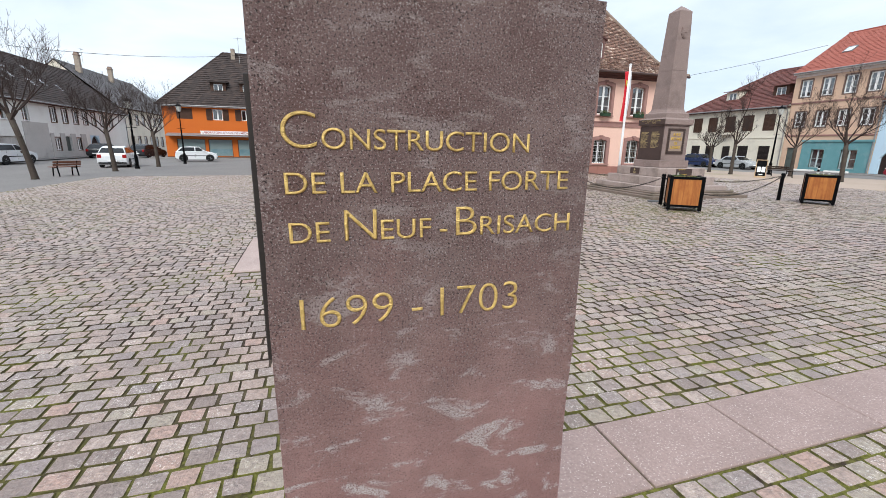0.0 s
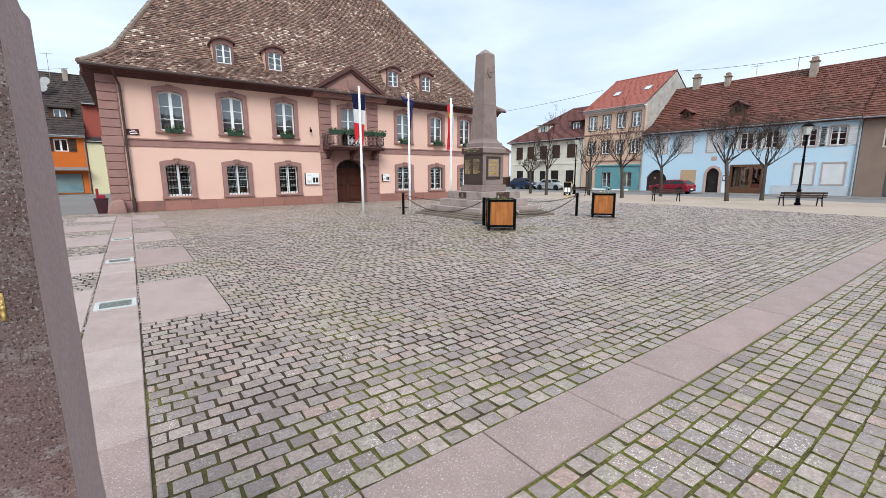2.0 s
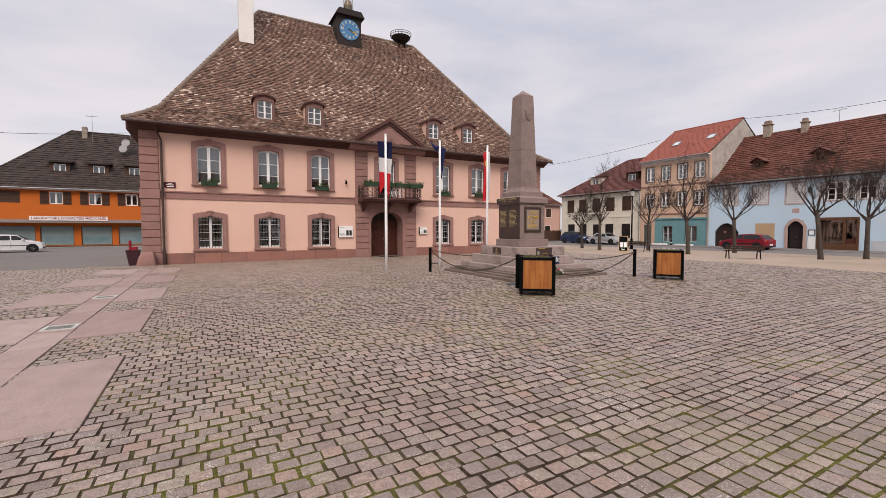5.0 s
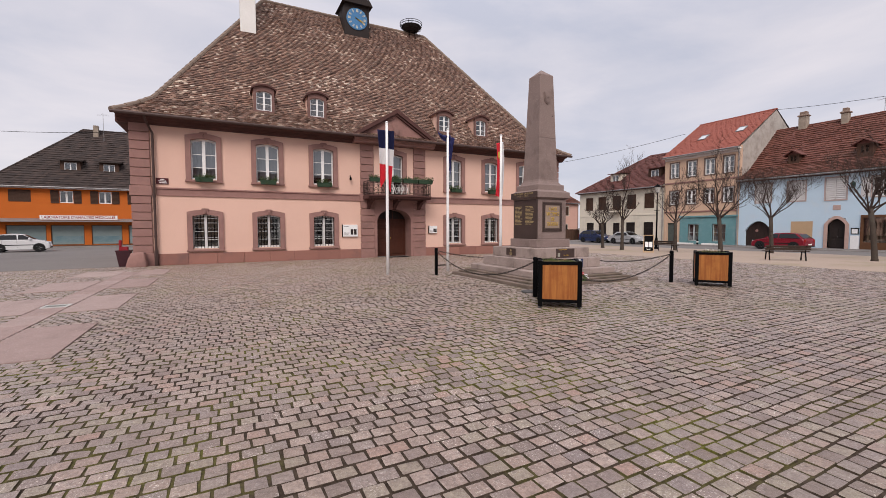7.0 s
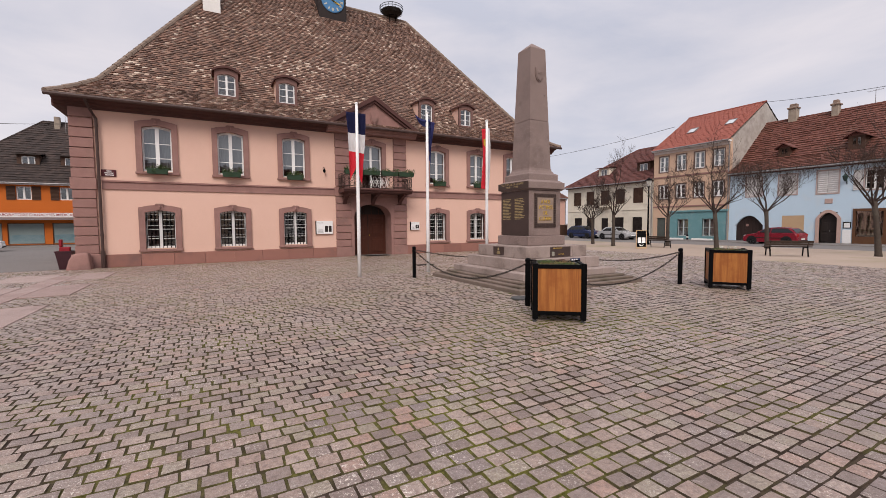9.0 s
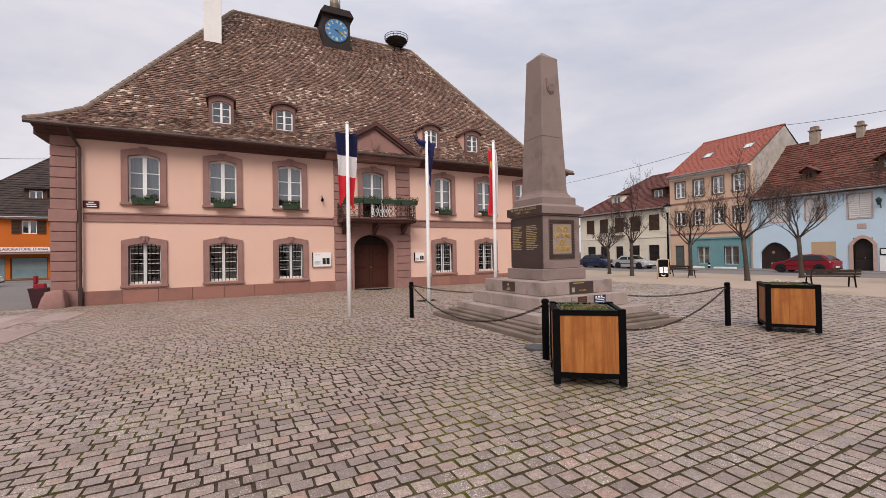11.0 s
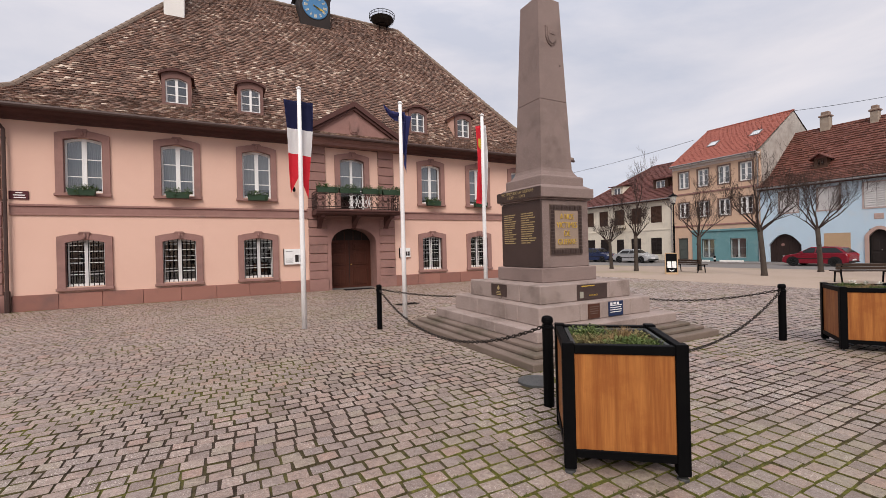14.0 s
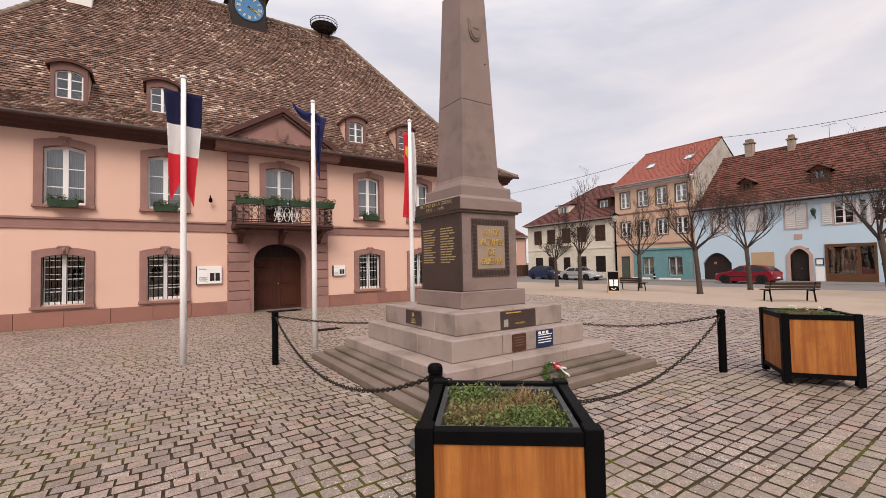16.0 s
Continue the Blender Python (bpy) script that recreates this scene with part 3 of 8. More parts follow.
def wall_panel(bm, x0, x1, z0, z1, y0, y1, holes=()):
    """An upright wall with rectangular holes right through it."""
    xs = sorted({x0, x1, *[h[0] for h in holes], *[h[1] for h in holes]})
    zs = sorted({z0, z1, *[h[2] for h in holes], *[h[3] for h in holes]})
    def solid(i, k):
        if not (0 <= i < len(xs) - 1 and 0 <= k < len(zs) - 1):
            return False
        cx, cz = (xs[i] + xs[i + 1]) / 2, (zs[k] + zs[k + 1]) / 2
        return not any(h[0] < cx < h[1] and h[2] < cz < h[3] for h in holes)
    memo = {}
    def v(x, y, z):
        key = (x, y, z)
        if key not in memo:
            memo[key] = bm.verts.new(key)
        return memo[key]
    for i in range(len(xs) - 1):
        for k in range(len(zs) - 1):
            if not solid(i, k):
                continue
            a, c, e, f = xs[i], xs[i + 1], zs[k], zs[k + 1]
            bm.faces.new((v(a, y0, e), v(c, y0, e), v(c, y0, f), v(a, y0, f)))
            bm.faces.new((v(a, y1, f), v(c, y1, f), v(c, y1, e), v(a, y1, e)))
            if not solid(i - 1, k):
                bm.faces.new((v(a, y0, f), v(a, y1, f), v(a, y1, e), v(a, y0, e)))
            if not solid(i + 1, k):
                bm.faces.new((v(c, y0, e), v(c, y1, e), v(c, y1, f), v(c, y0, f)))
            if not solid(i, k - 1):
                bm.faces.new((v(a, y0, e), v(a, y1, e), v(c, y1, e), v(c, y0, e)))
            if not solid(i, k + 1):
                bm.faces.new((v(c, y0, f), v(c, y1, f), v(a, y1, f), v(a, y0, f)))
    return bm


def tiles(name, rows, material, parent, w=0.18, h=0.16, lift=0.03, seed=1, tail=False, nose=None):
    """Plain tiles over a roof slope. rows: at slope stations, left and right edge points from eave up; each course is laid between them."""
    rnd = random.Random(seed)
    vs, fs = [], []
    L = [Vector(r[0]) for r in rows]
    R = [Vector(r[1]) for r in rows]
    for s in range(len(rows) - 1):
        up = ((L[s + 1] + R[s + 1]) / 2 - (L[s] + R[s]) / 2)
        across = (R[s] - L[s]).normalized()
        slope = (up - across * up.dot(across))
        n = max(1, round(slope.length / h))
        nrm = across.cross(slope.normalized()).normalized()
        for k in range(n):
            a0, a1 = L[s].lerp(L[s + 1], k / n), L[s].lerp(L[s + 1], (k + 1) / n)
            b0, b1 = R[s].lerp(R[s + 1], k / n), R[s].lerp(R[s + 1], (k + 1) / n)
            width = (b0 - a0).length
            start = (a0 - L[0]).dot(across)
            off = 0.5 if k % 2 else 0.0
            first = math.ceil(start / w - off)
            cuts = [0.0]
            i = first
            while (i + off) * w - start < width - 0.02:
                u = ((i + off) * w - start) / width
                if u > 0.001:
                    cuts.append(u)
                i += 1
            cuts.append(1.0)
            for c0, c1 in zip(cuts, cuts[1:]):
                j = rnd.uniform(0.5, 1.6) * lift
                dz = rnd.uniform(-0.02, 0.02) * slope.normalized()
                p0, p1, q1, q0 = a0.lerp(b0, c0) + dz, a0.lerp(b0, c1) + dz, a1.lerp(b1, c1), a1.lerp(b1, c0)
                base = len(vs)
                if tail:
                    b0_, b1_ = p0.lerp(p1, 0.24), p0.lerp(p1, 0.76)
                    s0_, s1_ = p0.lerp(q0, 0.3), p1.lerp(q1, 0.3)
                    low = [s0_, b0_, b1_, s1_]
                    vs += low + [p + nrm * j * (0.8 if i in (0, 3) else 1.0) for i, p in enumerate(low)] + [q1 + nrm * 0.004, q0 + nrm * 0.004]
                    fs += [(base + i, base + i + 1, base + i + 5, base + i + 4) for i in range(3)]
                    fs.append((base + 4, base + 5, base + 6, base + 7, base + 8, base + 9))
                    continue
                vs += [p0, p1, p1 + nrm * j, p0 + nrm * j, q1 + nrm * 0.004, q0 + nrm * 0.004]
                fs += [(base, base + 1, base + 2, base + 3), (base + 3, base + 2, base + 4, base + 5)]
    ob = data_part(name, vs, fs, material, parent)
    if nose:
        ob.data.materials.append(nose)
        ob.data.polygons.foreach_set("material_index", [1, 0] * (len(fs) // 2))
    ob["kind"] = "stuff"
    return ob


# ---- ground ----
def ground():
    gx = sorted({*np.linspace(-900, -60, 8).tolist(), *np.arange(-60, 76, 2.0).tolist(), 76.0, *np.linspace(120, 900, 8).tolist(), -9.6, 24.05, 37.0, 43.6})
    gy = sorted({*np.linspace(-900, -60, 8).tolist(), *np.arange(-60, 96, 2.0).tolist(), 96.0, *np.linspace(140, 900, 8).tolist(), 25.8, 25.0, 41.0})
    idx, vs, fs, mi = {}, [], [], []
    for i, x in enumerate(gx):
        for j, y in enumerate(gy):
            idx[i, j] = len(vs)
            vs.append((x, y, gz(x, y)))
    for i in range(len(gx) - 1):
        for j in range(len(gy) - 1):
            cx, cy = (gx[i] + gx[i + 1]) / 2, (gy[j] + gy[j + 1]) / 2
            fs.append((idx[i, j], idx[i + 1, j], idx[i + 1, j + 1], idx[i, j + 1]))
            if -9.6 < cx < 24.05 and -8 < cy < 25.8:
                mi.append(0)
            elif 24.05 < cx < 37 and -14 < cy < 41:
                mi.append(1)
            else:
                mi.append(2)
    ob = data_part("ground", vs, fs, GROUT)
    ob.data.materials.append(SAND)
    ob.data.materials.append(ASPHALT)
    ob.data.polygons.foreach_set("material_index", mi)
    return tagged(ob, "town square ground with mossy joints, beige gravel and grey asphalt", "ground", kind="structure")


ground()

# Pale sandstone paving bands: one crossing before the stele, one running to the town hall with side slabs.
SLABS = []                     # (x0, x1, y0, y1), kept free of setts
x = 0.70
while x < 23.9:
    SLABS.append((x, min(x + 0.86, 24.0), 2.83, 3.33))
    x += 0.86
y = -4.0
while y < 22.6:
    SLABS.append((0.20, 0.69, y, min(y + 0.95, 22.9)))
    y += 0.95
for k in range(5):
    y0 = 7.08 + 3.55 * k
    SLABS.append((0.70, 1.61, y0, y0 + 2.16))
    SLABS.append((-1.05, 0.19, y0 + 0.1, y0 + 2.2))
GRATES = [(0.24, 0.67, 7.92, 8.33), (0.24, 0.67, 11.38, 11.78), (0.24, 0.67, 14.85, 15.2)]


def slab_mesh(w, d, h=0.05, bev=0.006):
    bm = bmesh.new()
    lo = [bm.verts.new(p) for p in ((0, 0, 0), (w, 0, 0), (w, d, 0), (0, d, 0))]
    mid = [bm.verts.new(p) for p in ((0, 0, h - bev), (w, 0, h - bev), (w, d, h - bev), (0, d, h - bev))]
    top = [bm.verts.new(p) for p in ((bev, bev, h), (w - bev, bev, h), (w - bev, d - bev, h), (bev, d - bev, h))]
    for a, c in ((lo, mid), (mid, top)):
        for k in range(4):
            bm.faces.new((a[k], a[(k + 1) % 4], c[(k + 1) % 4], c[k]))
    bm.faces.new(top)
    return bm


SLAB_VAR = [mat("pink_sandstone_flag", c, tuple(v * 0.72 for v in c), 2.6, 60, 0.7, 0.35, stain=tuple(v * 0.55 for v in c), stain_scale=1.9, speck=(0.55, 0.47, 0.43), mottle=0.55) for c in ((0.40, 0.295, 0.265), (0.36, 0.255, 0.228), (0.44, 0.335, 0.30), (0.335, 0.242, 0.217))]
paving = thing("paving_band", pose(0, 0, 0), "bands of pale pink sandstone flags let into the setts", "paving", kind="structure")
rnd = random.Random(5)
for x0, x1, y0, y1 in SLABS:
    g = 0.013
    cx, cy = (x0 + x1) / 2, (y0 + y1) / 2
    # cross-band flags draw the darker tints: lens vignetting put into stone colour
    s = part("flagstone", slab_mesh(x1 - x0 - g, y1 - y0 - g), SLAB_VAR[rnd.choice((1, 3, 3)) if y1 < 3.4 and x0 > 0.6 else rnd.choice((0, 0, 1, 2))], paving)
    e = 0.5
    tilt_x = math.atan2(gz(cx, cy + e) - gz(cx, cy - e), 2 * e)
    tilt_y = -math.atan2(gz(cx + e, cy) - gz(cx - e, cy), 2 * e)
    s.matrix_basis = Matrix.Translation((cx, cy, gz(cx, cy) - 0.033)) @ Euler((tilt_x, tilt_y, 0)).to_matrix().to_4x4() @ Matrix.Translation((-(x1 - x0) / 2 + g / 2, -(y1 - y0) / 2 + g / 2, rnd.uniform(-0.002, 0.002)))


def ground_light(x0, x1, y0, y1):
    cx, cy = (x0 + x1) / 2, (y0 + y1) / 2
    w, d = (x1 - x0) / 2, (y1 - y0) / 2
    t = thing("recessed_ground_light", pose(cx, cy, gz(cx, cy) + 0.019), "rectangular ground light with steel frame and dusty glass in the paving", "ground light", "ground lights in the paving band")
    bm = bmesh.new()
    for a in ((-w, w, -d, -d + 0.05), (-w, w, d - 0.05, d), (-w, -w + 0.05, -d + 0.05, d - 0.05), (w - 0.05, w, -d + 0.05, d - 0.05)):
        box(bm, *a, -0.01, 0.012)
    part("frame", bm, mat("brushed_steel_frame", (0.62, 0.61, 0.58), None, 5, 80, 0.5, 0.05, metal=0.3), t)
    part("glass_cover", bx(-w + 0.05, w - 0.05, -d + 0.05, d - 0.05, -0.01, 0.004), mat("dusty_green_glass", (0.09, 0.105, 0.085), (0.2, 0.2, 0.17), 9, 60, 0.3, 0.05), t)


for gl in GRATES:
    ground_light(*gl)

spot = thing("round_ground_spotlight", pose(0.94, 3.53, gz(0.94, 3.53)), "round ground spotlight with pale blue glass and dark steel ring", "ground light")
part("steel_ring", lathe(bmesh.new(), [(0.125, 0.0), (0.125, 0.028), (0.118, 0.034), (0.098, 0.034), (0.095, 0.02), (0.0, 0.02)][:-1], 28), mat("tarnished_steel_ring", (0.16, 0.18, 0.17), None, 5, 60, 0.5, 0.1, metal=0.5), spot)
part("glass_lens", lathe(bmesh.new(), [(0.096, 0.0), (0.096, 0.026), (0.06, 0.031), (0.01, 0.032)], 28), mat("pale_blue_glass_lens", (0.30, 0.52, 0.56), (0.38, 0.58, 0.60), 6, 40, 0.12, 0.0), spot)

cover = thing("manhole_cover", pose(9.75, 11.72, gz(9.75, 11.72)), "round worn iron manhole cover in the setts", "manhole")
part("cover_disc", lathe(bmesh.new(), [(0.2, 0.0), (0.2, 0.026), (0.17, 0.03), (0.165, 0.026), (0.01, 0.028)], 24), mat("worn_cast_iron", (0.13, 0.135, 0.135), (0.08, 0.08, 0.08), 6, 80, 0.5, 0.3, metal=0.4), cover)
drain = thing("drain_grate", pose(11.29, 19.0, gz(11.29, 19.0)), "small rectangular dark iron drain grate", "drain")
bm = bmesh.new()
for k in range(7):
    box(bm, -0.3 + 0.09 * k, -0.25 + 0.09 * k, -0.17, 0.17, 0.0, 0.022)
part("bars", bm, BLACK, drain)
mat_ob = thing("door_mat", pose(11.72, 25.2, gz(11.72, 25.2)), "dark rubber door mat before the town hall door", "mat")
part("mat_sheet", bx(-0.6, 0.6, -0.25, 0.25, 0.01, 0.03, bevel=0.006), BLACK, mat_ob)


# ---- stele ----
STELE_M = pose(-0.072, 2.337, gz(0.3, 2.4) - 0.02, 0, 0, -1.25)
stele = thing("inscribed_stele", STELE_M, "dark red sandstone stele with gilded engraved inscription, weathered grey patches", "stele")
bm = bmesh.new()
W, T, H = 0.707, 0.28, 1.892 - gz(0.3, 2.4) + 0.02
box(bm, 0, W, 0, T, 0, H)
bmesh.ops.subdivide_edges(bm, edges=bm.edges[:], cuts=14, use_grid_fill=True)
for v in bm.verts:
    k = Vector((v.co.x * 3.1, v.co.z * 3.1, v.co.y * 5))
    edge = (min(v.co.x, W - v.co.x) < 0.001) + (min(v.co.y, T - v.co.y) < 0.001) + (H - v.co.z < 0.001)
    if edge >= 2:
        v.co += Vector((noise.noise(k * 4) * 0.006, noise.noise(k * 4 + Vector((9, 1, 4))) * 0.006, noise.noise(k * 4 + Vector((3, 7, 2))) * 0.008))
    elif H - v.co.z < 0.001:
        v.co.z += noise.noise(k * 6) * 0.006
bm.normal_update()
# faces towards +x take the paler colour that stands for light on them
for fc in bm.faces:
    fc.material_index = int(fc.normal.x > 0.7)
part("slab", bm, [STELE, STELE_LIT], stele)
part("side_panel", bx(-0.047, 0.0, T - 0.03, T + 0.02, 1.09, 1.81, bevel=0.003), STELE_SIDE, stele, "dark metal strip fixed to the edge")
Z0 = gz(0.3, 2.4) - 0.02


def inscription(name, runs, x0, x1, z, tilt):
    """One gilded line; runs of (text, size), set side by side and fitted between x0 and x1."""
    meshes, pen = [], 0.0
    for text, size in runs:
        if text == " ":
            pen += size
            continue
        me = words(text, size, None, 0.0003, -0.030, 0.0019)
        wd = max(v.co.x for v in me.vertices)
        meshes.append((me, pen, 0.0))
        pen += wd + 0.007
    k = (x1 - x0) / (pen - 0.007)
    for piece in meshes:
        ob = lettering(name, [piece], stele, GOLD_WORN_GLINTS, pose(x0, -0.001, z - Z0, 0, tilt, 0) @ Matrix.Diagonal((k, 1, 1, 1)))
    return ob


inscription("inscription", [("C", 0.100), ("ONSTRUCTION", 0.057)], 0.046, 0.552, 1.584, 0.2)
inscription("inscription", [("DE", 0.060), (" ", 0.018), ("LA", 0.060), (" ", 0.018), ("PLACE", 0.060), (" ", 0.018), ("FORTE", 0.060)], 0.047, 0.654, 1.498, -0.4)
inscription("inscription", [("DE", 0.060), (" ", 0.018), ("N", 0.094), ("EUF", 0.060), (" ", 0.010), ("-", 0.060), (" ", 0.010), ("B", 0.094), ("RISACH", 0.060)], 0.049, 0.667, 1.401, -0.5)
inscription("inscription", [("1699", 0.100), (" ", 0.03), ("-", 0.100), (" ", 0.03), ("1703", 0.100)], 0.060, 0.546, 1.216, -0.8)


# ---- war memorial ----
MZ = gz(MX, MY)
memorial = thing("war_memorial", pose(MX, MY, MZ + 0.028), "granite obelisk war memorial on stepped base with bronze plaques", "monument")
for h, z0, z1, m in ((1.94, -0.1, 0.055, STEP_DARK), (1.79, 0.055, 0.11, STEP_DARK), (1.65, 0.11, 0.165, STEP_DARK)):
    part("low_step", bx(-h, h, -h, h, z0, z1, bevel=0.012), m, memorial)


def course(h, z0, z1, n, name):
    """A square course of granite blocks with open joints."""
    for side in range(4):
        for k in range(n):
            a = -h + 2 * h * k / n
            b = a + 2 * h / n
            a += 0.0 if k == 0 else 0.004
            b -= 0.5 if k == n - 1 else 0.004
            if b - a < 0.05:
                continue
            ob = part(name, bx(a, b, -h, -h + 0.5, z0, z1, bevel=0.012), GRANITE_STEP, memorial)
            ob.matrix_basis = pose(0, 0, 0, 0, 0, 90 * side)
    part("core", bx(-h + 0.45, h - 0.45, -h + 0.45, h - 0.45, z0, z1 - 0.006), GRANITE_STEP, memorial)


course(1.50, 0.165, 0.325, 3, "base_block")
course(1.22, 0.325, 0.595, 3, "base_block")
course(1.0, 0.595, 0.88, 2, "base_block")
part("die_plinth", bx(-0.62, 0.62, -0.62, 0.62, 0.88, 1.12, bevel=0.012), GRANITE, memorial)
part("die", bx(-0.535, 0.535, -0.535, 0.535, 1.12, 2.27, bevel=0.01), GRANITE, memorial)
bm = bmesh.new()
box(bm, -0.57, 0.57, -0.57, 0.57, 2.27, 2.30, bevel=0.008)
box(bm, -0.61, 0.61, -0.61, 0.61, 2.30, 2.475, bevel=0.012)
part("cornice", bm, GRANITE, memorial)


def square_loft(levels):
    bm = bmesh.new()
    rs = [[bm.verts.new((sx * h, sy * h, z)) for sx, sy in ((-1, -1), (1, -1), (1, 1), (-1, 1))] for h, z in levels]
    for a, c in zip(rs, rs[1:]):
        for k in range(4):
            bm.faces.new((a[k], a[(k + 1) % 4], c[(k + 1) % 4], c[k]))
    bm.faces.new(rs[0][::-1])
    bm.faces.new(rs[-1])
    return bm


part("shaft_base", square_loft([(0.58, 2.475), (0.50, 2.53), (0.485, 2.53), (0.485, 2.67), (0.475, 2.69), (0.42, 2.71), (0.37, 2.79), (0.353, 2.85)]), GRANITE, memorial)
part("lower_shaft", square_loft([(0.353, 2.852), (0.309, 4.045), (0.303, 4.05)]), GRANITE, memorial)
part("upper_shaft", square_loft([(0.302, 4.053), (0.308, 4.058), (0.243, 5.875), (0.015, 6.07)]), GRANITE, memorial)
bm = bmesh.new()
outline = [(-0.1, 0.13), (0.1, 0.13), (0.1, -0.03), (0.06, -0.12), (0.0, -0.15), (-0.06, -0.12), (-0.1, -0.03)]
prism(bm, outline, -0.03, 0.03)
prism(bm, [(a * 0.78, b * 0.8) for a, b in outline], -0.045, 0.0)
box(bm, -0.05, 0.05, -0.055, 0.0, 0.0, 0.07, bevel=0.01)
sh = part("shield", bm, GRANITE, memorial, "carved stone shield")
sh.matrix_basis = pose(0, -0.270, 5.21, 2.1, 0, 0) @ Matrix.Diagonal((1.2, 1, 1.2, 1))
for sx, z in ((0.19, 4.70), (-0.17, 4.25)):
    part("mark", lathe(bmesh.new(), [(0.012, -0.004), (0.012, 0.004)], 8), BLACK, memorial).matrix_basis = pose(sx, -0.29, z, 90, 0, 0)

# front plaque with key border
bm = bmesh.new()
box(bm, -0.36, 0.36, -0.555, -0.53, 1.22, 2.03)
front = part("front_plaque", bm, BRONZE_RELIEF, memorial, "bronze plaque with key-pattern border")
front.matrix_basis = Matrix.Translation((0, 0, 0.043)) @ Matrix.Diagonal((1, 1, 1.056, 1))
bm = bmesh.new()
for k in range(12):
    a = -0.36 + 0.06 * k
    for z in (1.235, 1.945):
        box(bm, a + 0.008, a + 0.052, -0.566, -0.553, z, z + 0.07)
        box(bm, a + 0.022, a + 0.038, -0.572, -0.56, z + 0.022, z + 0.05)
for k in range(11):
    z = 1.315 + 0.057 * k
    for a in (-0.35, 0.28):
        box(bm, a, a + 0.07, -0.566, -0.553, z, z + 0.045)
        box(bm, a + 0.022, a + 0.048, -0.572, -0.56, z + 0.012, z + 0.032)
part("key_border", bm, BRONZE, front)
part("field", bx(-0.262, 0.262, -0.5595, -0.555, 1.325, 1.93), mat("stone_field", (0.34, 0.255, 0.20), None, 3, 90, 0.8, 0.2), front)
for k, (txt, wd) in enumerate((("A NOS", 0.30), ("VICTIMES", 0.46), ("DE", 0.13), ("GUERRE", 0.42))):
    lettering("raised_letters", [(words(txt, 0.135, wd, 0.008), 0, 0)], front, GOLD, pose(-wd / 2, -0.565, 1.79 - 0.135 * k, 0, 0, 0))

# name plaque on the west side
west = part("name_plaque", bx(-0.535, 0.545, -0.56, -0.53, 1.03, 2.09), BRONZE, memorial, "dark bronze plaque with columns of gilded names")
west.matrix_basis = pose(0, 0, 0.043, 0, 0, -90) @ Matrix.Diagonal((1, 1, 1.056, 1))
rnd = random.Random(8)
NAME_GOLD = mat("dull_gilt_names", (0.44, 0.335, 0.165), None, 20, 90, 0.5, 0.1)
for col in (-0.46, 0.03):
    for k in range(14):
        z = 1.90 - 0.037 * k
        bm = bmesh.new()
        a = col
        for wl_ in range(2):
            wd = rnd.uniform(0.1, 0.22) if wl_ == 0 else rnd.uniform(0.08, 0.19)
            box(bm, a, min(a + wd, col + 0.42), -0.564, -0.559, z, z + 0.016)
            a += wd + 0.02
        part("name_line", bm, NAME_GOLD, west)
west_top = part("title_plaque", bx(-0.61, 0.635, -0.645, -0.625, 2.155, 2.375), BRONZE, memorial)
west_top.matrix_basis = pose(0.022, 0, 0.66, 0, 0, -90) @ Matrix.Diagonal((0.97, 1, 0.765, 1))
lettering("raised_letters", [(words("VICTIMES DE LA GUERRE", 0.1, 0.92, 0.003), 0, 0.095), (words("1939  -  1945", 0.1, 0.5, 0.003), 0.2, 0.0)], west_top, NAME_GOLD, pose(-0.46, -0.646, 2.19))

